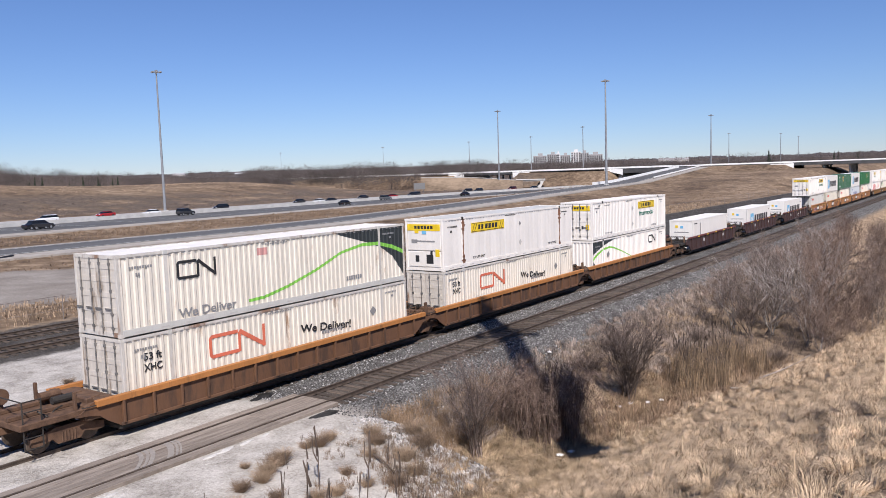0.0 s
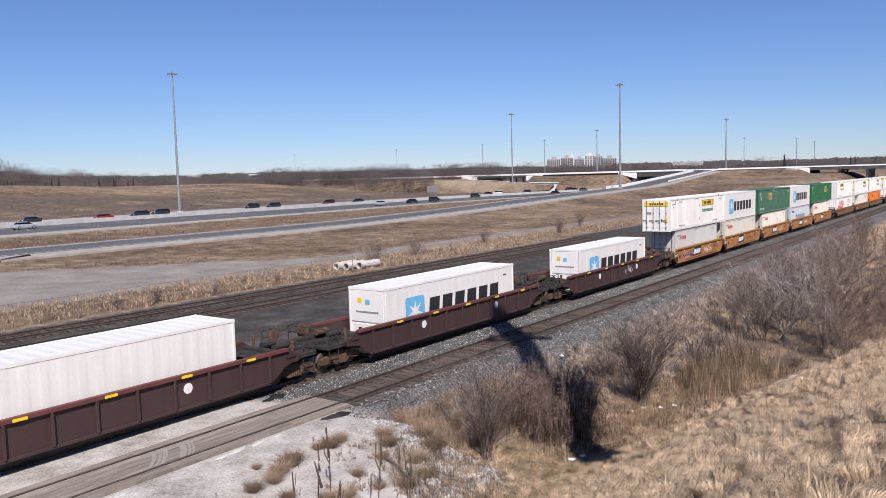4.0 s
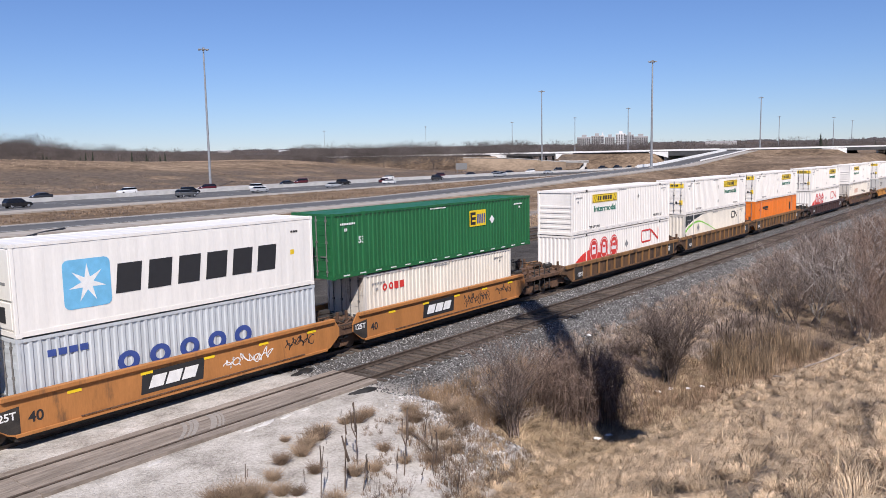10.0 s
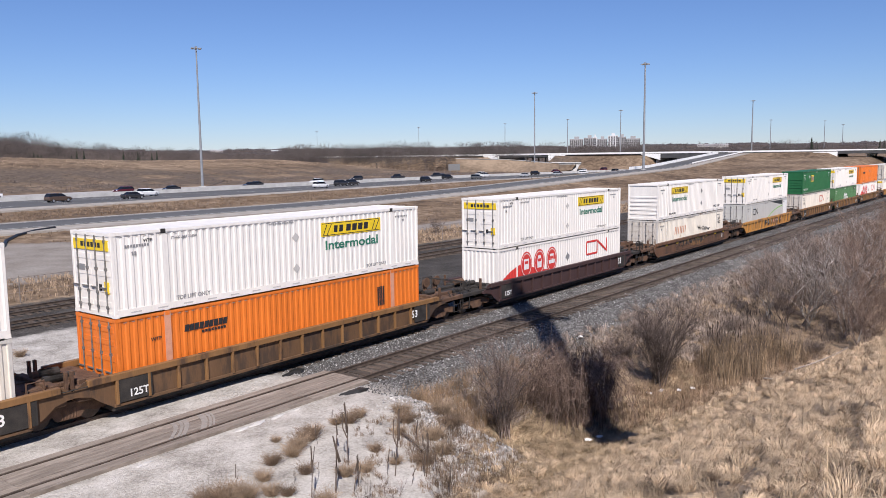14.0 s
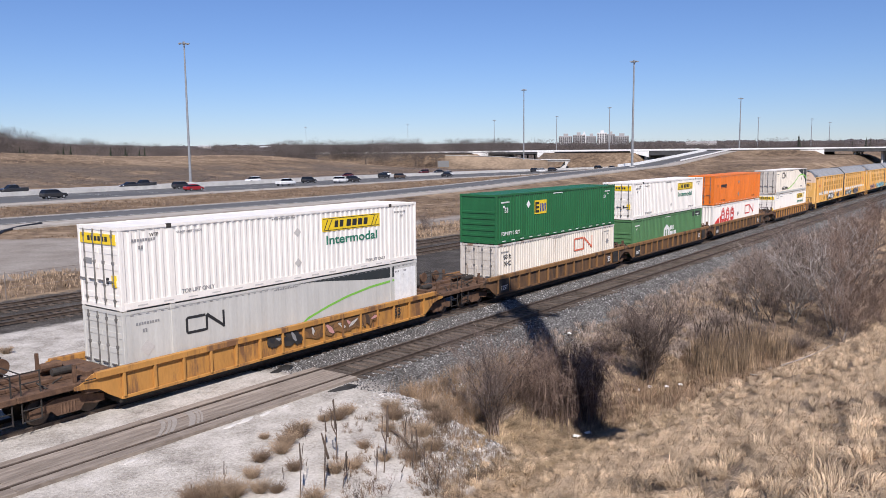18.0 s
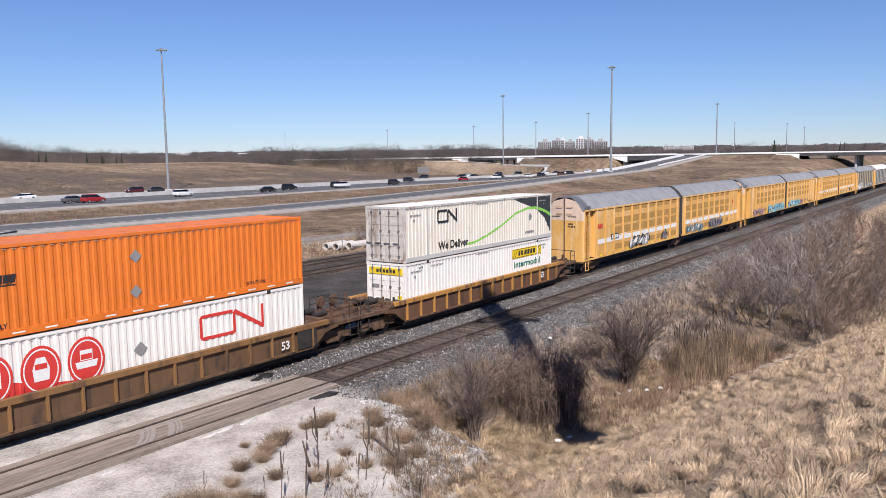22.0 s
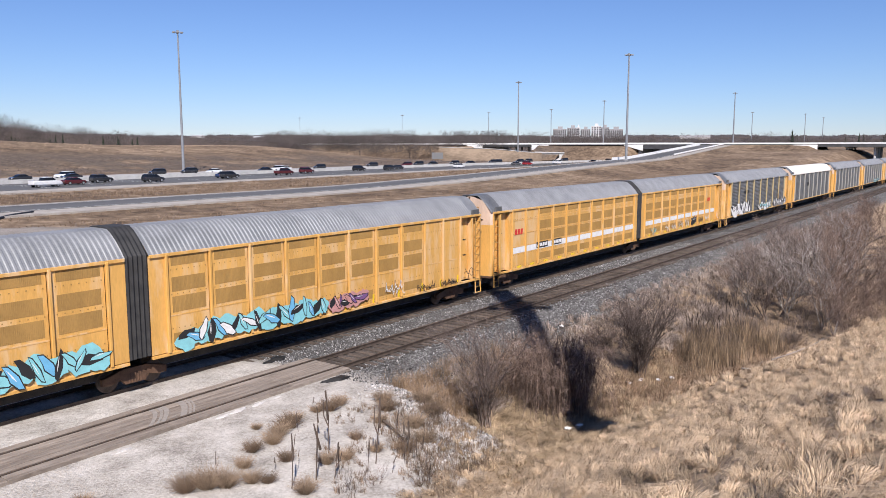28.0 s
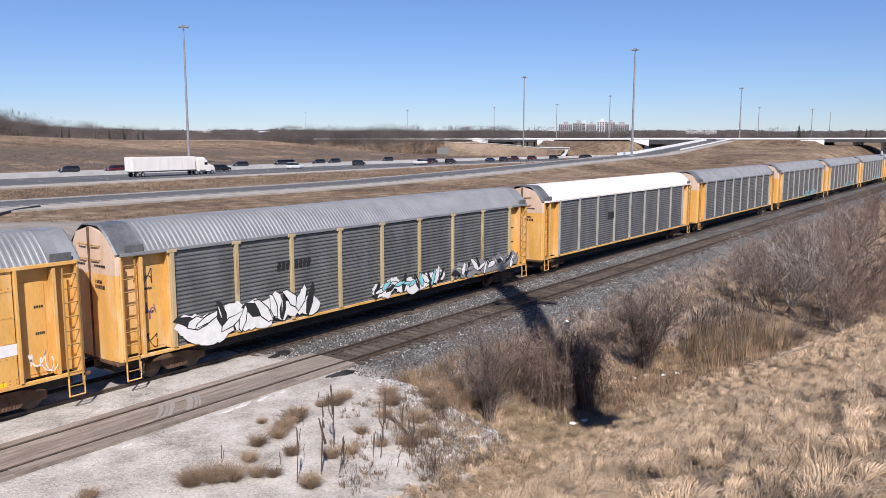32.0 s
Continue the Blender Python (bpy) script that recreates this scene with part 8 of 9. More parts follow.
# this duller grass also carries painted shade of the gaps between tussocks
sward("slope_grass", "short matted dry grass between the tussocks", DULL_TUFT, scatter(5200, 2, 60, -29, -9, 3, on_slope), 14, 0.08, 0.009, 2.2, 4, 1.0, comb=0.6)
tussocks("slope_tussocks", "mop-headed pale straw tussocks on the near bank", PALE_TUFT, jittered(0.50, 3, 34, -29, -9, 1, lambda x, y: on_slope(x, y) and 4 < far_from(x, y) < 31), 170, 0.36, 0.17, 0.0055, 61, 0.62)
tussocks("slope_tussocks", "dull brown tussocks on the near bank", DULL_TUFT, scatter(1100, 3, 46, -29, -9, 2, lambda x, y: on_slope(x, y) and 4 < far_from(x, y) < 31), 44, 0.30, 0.12, 0.0065, 62, 0.6)
tussocks("slope_tussocks", "pale straw tussocks higher along the bank", PALE_TUFT, jittered(0.62, 20, 80, -30, -10, 6, lambda x, y: on_slope(x, y) and far_from(x, y) >= 30), 100, 0.46, 0.21, 0.0095, 63, 0.62)
sward("slope_stems", "thin upright dead stems above the tussocks", PALE_TUFT, scatter(150, 8, 50, -28, -11, 25, on_slope), 1, 0.85, 0.014, 0.3, 26, 0.3)
in_ditch = lambda x, y: slope_d(x, y) < 0.8 and x + 0.25 * (y + 5) > 21.5 and y < -5.6
near_shrub = lambda x, y: min(math.hypot(x - a, y - b) for a, b in ((24.2, -8.8), (28, -9), (34.9, -10.6)))
MAT_GRASS = leafy("matted_yellow_straw", (0.22, 0.155, 0.095), (0.42, 0.31, 0.195), (0.55, 0.43, 0.285))
LITTER_REED = leafy("rusty_reed_litter", (0.13, 0.085, 0.055), (0.27, 0.18, 0.115), (0.38, 0.275, 0.185))
tussocks("ditch_grass", "matted yellow straw lying along the ditch", MAT_GRASS, scatter(1300, 21, 46, -17, -8.2, 7, lambda x, y: in_ditch(x, y) and -5.5 < slope_d(x, y) < (0.8 if x < 29 else -0.6) and (x < 31 or noise.noise((x * 0.5, y * 0.5, 12)) > 0.05)), 34, 0.75, 0.16, 0.014, 64, 0.75)
sward("ditch_grass", "matted pale grass along the ditch", BUFF, scatter(3200, 21, 70, -24, -5.4, 9, in_ditch), 12, 0.28, 0.016, 2.0, 8, 1.0, comb=0.85)
sward("ditch_brush", "low grey-brown brush along the ditch", TWIG, scatter(2600, 22, 95, -24, -5.4, 9, lambda x, y: in_ditch(x, y) and (x > 44 or y > -8.5) and noise.noise((x * 0.3, y * 0.3, 4)) > -0.12), 11, 0.7, 0.012, 1.1, 10, 0.5)
tussocks("bank_brush", "bleached grey grass lying over the ballast's foot", leafy("bleached_grey_grass", (0.20, 0.155, 0.125), (0.36, 0.29, 0.24), (0.48, 0.40, 0.34)), scatter(1500, 23, 120, -8.6, -5.5, 11) + scatter(260, 40, 52, -11.0, -8.0, 12), 24, 0.75, 0.34, 0.018, 65, 0.6)
sward("ballast_weeds", "tawny twiggy weeds at the ballast's foot", leafy("tawny_twiggy_weeds", (0.20, 0.135, 0.085), (0.36, 0.25, 0.155), (0.28, 0.19, 0.12)), scatter(360, 21.8, 30, -8.2, -5.6, 66, lambda x, y: near_shrub(x, y) > 0.8), 22, 0.75, 0.008, 0.8, 67, 0.5)
in_reeds = lambda x, y: ((x - 41.5) / 4.8) ** 2 + ((y + 13.2) / 2.2) ** 2 < 1 and noise.noise((x * 0.6, y * 0.6, 31)) > 0.0
DARK_REED = leafy("dark_dead_reeds", (0.075, 0.055, 0.040), (0.17, 0.122, 0.08), (0.26, 0.19, 0.125))
TAWNY_REED = leafy("tawny_reeds", (0.26, 0.165, 0.09), (0.46, 0.325, 0.20), (0.52, 0.40, 0.27))
sward("reeds", "stand of tall tan reeds in the ditch", TAWNY_REED, scatter(150, 34, 48, -17.5, -10, 13, in_reeds), 9, 1.5, 0.013, 0.4, 14, 0.3)
sward("reeds", "dark dead reed stems in the ditch", DARK_REED, scatter(240, 37, 48, -16.5, -10, 27, lambda x, y: in_reeds(x, y) and x + 0.8 * (y + 13) > 38.0), 10, 1.7, 0.014, 0.36, 28, 0.3)
heads = []
rng = random.Random(29)
for x, y, z in scatter(110, 36, 47, -15, -10, 30, lambda x, y: in_reeds(x, y) and y > -13.6):
    h = rng.uniform(1.7, 2.3)
    p = Vector((x, y, z + h))
    heads += [(Vector((x, y, z)), p, 0.006, 0.004, 1), (p, p + Vector((rng.gauss(0, 0.05), rng.gauss(0, 0.05), 0.24)), 0.024, 0.02, 1)]
reed_heads = heads
sward("pad_grass", "thin dry grass on the rubble edge", WEED, scatter(300, 12, 24, -12.6, -7.0, 33, lambda x, y: slope_d(x, y) < 1.0 and x - 0.8 * (y + 7) > 17.0 and noise.noise((x * 0.8, y * 0.8, 1)) > 0.05), 18, 0.26, 0.008, 1.0, 34, 0.6)
sward("reed_litter", "bent and broken reeds at the reed bed's foot", LITTER_REED, scatter(1500, 28, 46, -16, -10, 35, lambda x, y: slope_d(x, y) < 1.2), 9, 0.75, 0.018, 1.3, 36, 0.9, comb=0.7)
sward("fence_grass", "rank dry grass along the fence", BUFF, scatter(5000, 10, 190, 25.6, 34, 15), 8, 0.42, 0.035, 0.7, 16, 0.5)
sward("verge_grass", "sparse dry weeds on the verge", WEED, scatter(5200, 20, 260, 38, 63, 17, lambda x, y: (y > 38 + max(0, 62 - x) * 0.72 or x > 90) and noise.noise((x * 0.03, y * 0.22, 6)) > -0.1), 8, 0.26, 0.03, 1.1, 18, 0.6)
sward("median_weeds", "rust-brown weeds between ramp and highway", WEED, clumps(scatter(1900, 20, 330, 80, 128, 19, lambda x, y: ramp_y(x) + 13.5 < y < highway_y(x) - 7.5), 4, 0.5, 37, 0.0), 6, 0.42, 0.05, 0.9, 20, 0.5)
sward("hill_scrub", "dark low scrub on the far rise", TWIG, clumps(scatter(1400, 40, 400, 172, 260, 41, lambda x, y: highway_y(x) + 57 < y < highway_y(x) + 95 and noise.noise((x * 0.05, y * 0.09, 2)) > -0.1), 4, 0.8, 42, 0.0), 7, 0.5, 0.05, 0.9, 43, 0.4)
sward("hill_grass", "pale dry grass on the crest of the far rise", STRAW, scatter(4500, 40, 330, 220, 310, 21, lambda x, y: y > highway_y(x) + 112), 6, 0.40, 0.04, 0.9, 22, 0.4)


sward("toe_grass", "matted straw grass at the foot of the bank", MAT_GRASS, clumps(scatter(420, 16, 30, -15.5, -9.5, 51, lambda x, y: slope_d(x, y) > -1.2 and x + 0.55 * max(0.0, -6 - y) > 21.2), 5, 0.2, 52, 0.12), 13, 0.19, 0.010, 2.2, 53, 1.1, comb=0.85)
sward("toe_weeds", "brown twiggy weeds where gravel meets grass", WEED, scatter(420, 15, 24, -12.8, -8.5, 55, lambda x, y: 19.6 < x + 0.55 * max(0.0, -6 - y) < 23.0), 12, 0.38, 0.008, 0.8, 56, 0.5)


# -- bare shrubs and trees --
def branch(segs, rng, p, d, length, r, depth, kids, bend):
    """One branch as three bars, with its own side branches."""
    q = p
    steps = 3 if depth else 2
    for k in range(steps):
        d = (d + Vector((rng.gauss(0, bend), rng.gauss(0, bend), rng.gauss(0, bend * 0.6) + 0.05))).normalized()
        e = q + d * (length / steps)
        segs.append((q, e, r * (1 - 0.28 * k), r * (1 - 0.28 * (k + 1)), depth))
        if depth:
            for _ in range(kids if k else max(1, kids - 1)):
                s = q.lerp(e, rng.uniform(0.2, 1.0))
                side = Vector((rng.gauss(0, 1), rng.gauss(0, 1), rng.gauss(0.35, 0.5))).normalized()
                branch(segs, rng, s, (d * 0.9 + side * 0.75).normalized(), length * rng.uniform(0.4, 0.62), r * 0.5, depth - 1, kids, bend * 1.15)
        q = e


def bars_mesh(name, segs, thin=0.0):
    a = np.array([s[0] for s in segs])
    b = np.array([s[1] for s in segs])
    r0 = np.maximum(np.array([s[2] for s in segs]), thin)
    r1 = np.maximum(np.array([s[3] for s in segs]), thin * 0.6)
    d = b - a
    d /= np.maximum(np.linalg.norm(d, axis=1), 1e-6)[:, None]
    ref = np.where(np.abs(d[:, 2:3]) < 0.9, np.array([[0, 0, 1.0]]), np.array([[1.0, 0, 0]]))
    u = np.cross(d, ref)
    u /= np.linalg.norm(u, axis=1)[:, None]
    w = np.cross(d, u)
    v = np.empty((len(segs), 6, 3))
    for k in range(3):
        t = 2 * math.pi * k / 3
        o = u * math.cos(t) + w * math.sin(t)
        v[:, k] = a + o * r0[:, None]
        v[:, 3 + k] = b + o * r1[:, None]
    # the finest twigs need only one of the three faces
    i = np.arange(len(segs))[:, None] * 6
    stout = i[np.array([s[4] > 0 for s in segs])]
    f = np.concatenate([(i if k == 0 else stout) + np.array([k, (k + 1) % 3, 3 + (k + 1) % 3, 3 + k]) for k in range(3)])
    return arrays_mesh(name, v.reshape(-1, 3), f)


def ribbons_mesh(name, segs):
    """Twigs too far off to show their roundness: one narrow tapering strip each."""
    a = np.array([s[0] for s in segs])
    b = np.array([s[1] for s in segs])
    d = b - a
    w = np.cross(d, np.random.default_rng(len(segs)).normal(0, 1, d.shape))
    w /= np.maximum(np.linalg.norm(w, axis=1), 1e-6)[:, None]
    r0 = np.array([s[2] for s in segs])[:, None]
    v = np.stack([a - w * r0, a + w * r0, b], 1).reshape(-1, 3)
    return arrays_mesh(name, v, np.arange(len(segs) * 3).reshape(-1, 3))


def shrub_parts(seed, height, stems, spread, depth=2, kids=3, r=0.022, bend=0.16, thin=0.004, trunk=0.0):
    rng = random.Random(seed)
    segs = []
    start = Vector((0, 0, 0))
    if trunk:
        top = Vector((rng.gauss(0, 0.1), rng.gauss(0, 0.1), trunk))
        segs.append((start, top, r * 2.2, r * 1.6, 9))
        start = top
    for _ in range(stems):
        a = rng.uniform(0, 2 * math.pi)
        k = rng.uniform(0.1, 1.0) * spread
        d = Vector((math.cos(a) * k, math.sin(a) * k, 1)).normalized()
        p = start + Vector((rng.gauss(0, 0.12), rng.gauss(0, 0.12), -0.05))
        branch(segs, rng, p, d, height * rng.uniform(0.6, 0.85), r * rng.uniform(0.7, 1.2), depth, kids, bend)
    hi = [s for s in segs if s[4] >= depth]
    lo = [s for s in segs if s[4] < depth]
    return bars_mesh("trunk", hi, thin * 1.4), bars_mesh("crown", lo, thin)


def shrub(x, y, meshes, mat, label, turn=0, size=1.0, name="shrub", group="bare shrubs", sink=0.1, stem_mat=None):
    ob = thing(name, label, "shrub" if name == "shrub" else "tree", group, at=pose(x, y, land(x, y) - sink, 0, 0, turn) @ Matrix.Scale(size, 4))
    part("trunk", meshes[0], stem_mat or mat, ob)
    part("crown", meshes[1], mat, ob)
    return ob


def fan_shrub(seed, height, wide, stems, thin=0.0045):
    """Several stout stems that stand close together at the foot and open like a fan, with fine upright twigs."""
    rng = random.Random(seed)
    segs = []
    for i in range(stems):
        a = 6.283 * i / stems + rng.gauss(0, 0.3)
        k = wide * rng.uniform(0.15, 1.0)
        p = Vector((rng.gauss(0, 0.11), rng.gauss(0, 0.11), -0.05))
        d = Vector((math.cos(a) * 0.10, math.sin(a) * 0.10, 1)).normalized()
        r = rng.uniform(0.022, 0.04)
        n, h = 7, height * rng.uniform(0.75, 1.0)
        for j in range(n):
            d = (d + Vector((math.cos(a) * k * 0.16, math.sin(a) * k * 0.16, 0.02)) + Vector((rng.gauss(0, 0.06), rng.gauss(0, 0.06), 0))).normalized()
            e = p + d * (h / n)
            segs.append((p, e, r * (1 - j / n * 0.8), r * (1 - (j + 1) / n * 0.8), 2))
            if j >= 1:
                for _ in range(3):
                    side = Vector((rng.gauss(0, 1), rng.gauss(0, 1), rng.uniform(-0.3, 0.8))).normalized()
                    branch(segs, rng, p.lerp(e, rng.random()), (d * 0.75 + side * 0.75).normalized(), h * rng.uniform(0.16, 0.34), r * 0.35, 1, 4, 0.17)
            p = e
    return bars_mesh("trunk", [q for q in segs if q[4] >= 2], thin * 1.5), bars_mesh("crown", [q for q in segs if q[4] < 2], thin)


def cane_bush(seed, canes, rise, reach, fall, rx, ry, thin=0.0055):
    """A mound of long canes that arch over and hang to the ground, tangled with short side twigs."""
    rng = random.Random(seed)
    stout, fine = [], []
    for _ in range(canes):
        u, q = rng.uniform(0, 6.283), math.sqrt(rng.random())
        p = Vector((rx * q * math.cos(u), ry * q * math.sin(u), 0.0))
        a = u + rng.gauss(0, 0.6)
        up, out, low = rise * rng.uniform(0.55, 1.1), reach * rng.uniform(0.3, 1.1), fall * rng.uniform(0.2, 1.1)
        last = p
        for j in range(1, 9):
            t = j / 8
            e = p + Vector((math.cos(a) * out * t ** 1.2, math.sin(a) * out * t ** 1.2, up * math.sin(min(1.0, t * 1.6) * 1.57) - low * max(0.0, t - 0.45) ** 1.5 * 2.3)) + Vector((rng.gauss(0, 0.05), rng.gauss(0, 0.05), rng.gauss(0, 0.04)))
            (stout if j < 4 else fine).append((last, e, 0.011 - 0.0008 * j, 0.010 - 0.0008 * j, 1))
            if j > 2:
                for _ in range(3):
                    side = Vector((rng.gauss(0, 1), rng.gauss(0, 1), rng.gauss(0, 0.7))).normalized()
                    fine.append((e, e + side * rng.uniform(0.12, 0.4), 0.004, 0.002, 0))
            last = e
    return bars_mesh("trunk", stout, thin), bars_mesh("crown", fine, thin)


fan = fan_shrub(1, 4.3, 1.0, 13)
fan2 = fan_shrub(12, 4.1, 0.70, 26)
tall2 = shrub_parts(11, 4.1, 12, 0.42, 2, 4, 0.026, 0.15, 0.005)
mound = shrub_parts(2, 2.5, 24, 1.0, 2, 5, 0.016, 0.26, 0.005)
scrub = shrub_parts(5, 1.0, 8, 0.8, 1, 4, 0.010, 0.22, 0.004)
weeping = cane_bush(8, 420, 2.5, 1.5, 2.2, 1.25, 1.1)
weeping_low = cane_bush(9, 220, 1.2, 1.2, 0.8, 1.5, 0.8)
thicket = [shrub_parts(30 + k, 4.3, 5, 0.9, 3, 3, 0.032, 0.19, 0.0062, 0.3) for k in range(3)]
TWIG_DARK = leafy("dark_grey_brown_twigs", (0.052, 0.040, 0.035), (0.115, 0.088, 0.075), (0.19, 0.15, 0.13))
shrub(24.3, -8.8, fan, TWIG, "bare dark shrub fanning out from close stems", 0, 0.98)
shrub(34.9, -10.6, fan2, TWIG_DARK, "bare dark shrub above scattered litter", 70, 0.98)
shrub(28.45, -9.7, weeping, TWIG_RED, "dense drooping red-brown cane bush on the ditch bank", 0, 1.16)
shrub(27.9, -7.4, weeping_low, TWIG_RED, "low arching canes at the ballast's edge", 60, 0.9)
shrub(31.5, -7.9, weeping_low, TWIG_RED, "low arching canes at the ballast's edge", 160, 0.85)
shrub(36.5, -7.9, mound, TWIG, "low tangled brush at the ballast's edge", 200, 0.6)
shrub(40.5, -7.6, mound, TWIG, "low tangled brush at the ballast's edge", 80, 0.6)
for i, (x, y, k) in enumerate(((44.5, -10.2, 0.6), (46.8, -12.4, 0.75), (46.0, -15.0, 0.6), (43.6, -12.4, 0.5), (48.5, -10.0, 0.7))):
    shrub(x, y, mound, TWIG, "tangled brush among the reeds", 70 * i, k * 0.75)
solid("reed_heads", bars_mesh("reed_heads", reed_heads, 0.005), STALK, "dark seed heads on thin reed stems", "reeds", kind="stuff")
rng = random.Random(77)
spots = [(49.5, -16.6, 0.9), (52.0, -12.2, 1.0), (53.0, -16.2, 1.1), (55.5, -12.8, 1.1), (58.5, -15.5, 1.1), (61.0, -11.2, 1.0), (64.0, -14.0, 1.1), (67.5, -10.5, 1.05), (71.0, -13.5, 1.1), (75.0, -10.0, 1.0), (79.0, -13.0, 1.1), (84.0, -10.0, 1.0), (89.0, -12.0, 1.1), (95.0, -9.5, 1.0), (102.0, -11.0, 1.1), (110.0, -9.5, 1.0), (58.0, -8.6, 0.6), (62.0, -8.3, 0.6), (66.0, -8.0, 0.6), (73.0, -7.6, 0.6), (52.0, -18.3, 0.8), (57.0, -18.6, 0.85), (62.5, -17.6, 0.9), (69.0, -17.3, 0.9), (76.0, -16.4, 0.95), (84.0, -15.8, 1.0), (94.0, -14.8, 1.0), (106.0, -13.8, 1.0), (47.5, -17.4, 0.7)]
for i, (x, y, k) in enumerate(spots):
    shrub(x, y, thicket[i % 3], TWIG if i % 2 else TWIG_RED, "tangled bare thicket with pale upper branches", rng.uniform(0, 360), k * rng.uniform(0.85, 1.05), "thicket_tree", "thicket along the ditch", 0.1, TWIG_PALE if i % 3 == 0 else TWIG)
pale = shrub_parts(61, 5.0, 6, 1.3, 2, 3, 0.055, 0.30, 0.009, 0.4)
for x, y, t, k in ((52.3, -13.2, 20, 1.05), (51.0, -15.6, 130, 1.0), (57.0, -12.0, 250, 1.0), (62.0, -13.5, 10, 1.1), (54.0, -10.5, 200, 0.9), (55.0, -15.8, 300, 1.1), (70.0, -13.0, 60, 1.2)):
    shrub(x, y, pale, TWIG_PALE, "sparse pale-barked tree standing over the thicket", t, k, "bare_tree", "bare trees of the ditch")
# weeds on the gravel
def puff_mesh(seed):
    rng = random.Random(seed)
    segs = []
    for _ in range(420):
        a, k = rng.uniform(0, 6.283), rng.uniform(0, 1) ** 0.7
        r0 = rng.uniform(0, 0.12)
        p = Vector((r0 * math.cos(a), r0 * math.sin(a), 0))
        m = p + Vector((0.22 * k * math.cos(a), 0.22 * k * math.sin(a), rng.uniform(0.10, 0.30)))
        e = m + Vector((rng.gauss(0.16 * k * math.cos(a), 0.08), rng.gauss(0.16 * k * math.sin(a), 0.08), rng.uniform(-0.02, 0.22)))
        segs += [(p, m, 0.0035, 0.003, 1), (m, e, 0.003, 0.0015, 1)]
    return bars_mesh("weed_tuft", segs)


puff = [puff_mesh(k) for k in range(3)]
for i, (x, y, k) in enumerate(((14.4, -7.2, 1.0), (15.2, -7.2, 1.1), (15.7, -6.9, 1.2), (16.3, -6.7, 1.3), (16.7, -6.5, 1.0), (15.5, -6.1, 0.6), (18.2, -6.6, 1.2), (18.8, -6.5, 1.0), (17.8, -6.4, 0.8), (19.6, -7.9, 1.2), (20.1, -7.3, 1.2), (18.7, -8.4, 0.9), (17.2, -8.7, 0.8), (16.0, -9.4, 1.0), (15.4, -9.2, 1.0), (14.7, -8.3, 0.9), (13.6, -7.8, 0.9), (12.2, -8.0, 1.5), (11.7, -7.8, 1.3), (12.6, -8.3, 1.3), (13.2, -8.6, 1.0), (13.5, -8.9, 0.8), (13.8, -10.0, 1.2), (19.2, -9.4, 1.4), (20.5, -9.2, 1.5), (21.2, -8.2, 1.5), (18.6, -10.3, 1.2), (17.6, -10.3, 1.2), (17.0, -9.7, 0.8), (9.6, -6.6, 0.8), (9.2, -6.9, 0.9))):
    solid("weed_tuft", puff[i % 3], BUFF if i % 3 else WEED, "dry buff weed tuft on the gravel", "weed", "weed tufts", at=pose(x, y, land(x, y) - 0.02, 0, 0, i * 50) @ Matrix.Scale(k * 0.88, 4))


def stalk_mesh(seed):
    rng = random.Random(seed)
    s = Shell()
    h = rng.uniform(0.9, 1.5)
    s.tube([(0, 0, -0.05), (rng.gauss(0, 0.02), rng.gauss(0, 0.02), h * 0.6), (rng.gauss(0, 0.05), rng.gauss(0, 0.05), h)], 0.014, 0.010, 5)
    s.tube([(rng.gauss(0, 0.03), rng.gauss(0, 0.03), h * 0.55), (rng.gauss(0, 0.04), rng.gauss(0, 0.04), h * 1.02)], 0.028, 0.014, 6)
    if rng.random() < 0.6:
        s.tube([(0, 0, h * 0.45), (0.08, 0.05, h * 0.6), (0.09, 0.05, h * 0.85)], 0.016, 0.012, 5)
    return s.mesh("mullein_stalk")


stalks = [stalk_mesh(k) for k in range(5)]
rng = random.Random(5)
for i, (x, y, h) in enumerate(((12.6, -7.9, 0.7), (14.1, -8.5, 0.5), (13.7, -9.6, 1.3), (16.3, -7.1, 0.8), (14.5, -9.7, 1.9), (15.9, -8.8, 1.7), (14.9, -10.0, 1.2), (16.2, -8.0, 0.9), (15.2, -9.9, 1.1), (16.3, -10.0, 0.9), (16.4, -10.2, 1.7), (17.0, -9.7, 0.5), (14.8, -8.7, 0.4), (17.8, -6.2, 0.5), (18.4, -9.4, 1.0), (17.6, -10.5, 0.9), (17.0, -10.8, 0.8), (17.2, -11.1, 0.75), (16.6, -12.0, 0.85), (16.3, -10.9, 0.65), (17.8, -10.2, 0.8), (18.0, -10.7, 0.7), (17.4, -10.6, 1.0))):
    solid("mullein_stalk", stalks[i % 5], STALK, "dead dark mullein stalk on the gravel", "dead plant", "mullein stalks", at=pose(x, y, land(x, y), rng.gauss(0, 4), rng.gauss(0, 4), rng.uniform(0, 360)) @ Matrix.Scale(h / 1.25, 4))
for i, (x, y, k) in enumerate(((20.9, -8.2, 0.40), (20.2, -9.2, 0.36), (19.2, -9.3, 0.34), (21.8, -8.9, 0.42), (18.2, -9.9, 0.3), (17.4, -11.3, 0.42), (18.6, -10.9, 0.4), (19.9, -9.9, 0.4), (16.4, -11.9, 0.36), (15.4, -11.0, 0.4), (14.6, -10.8, 0.36), (17.8, -12.2, 0.4))):
    shrub(x, y, scrub, STALK if i % 3 else TWIG_RED, "dark tangled dead weeds on the gravel", 60 * i, k * 2.0)
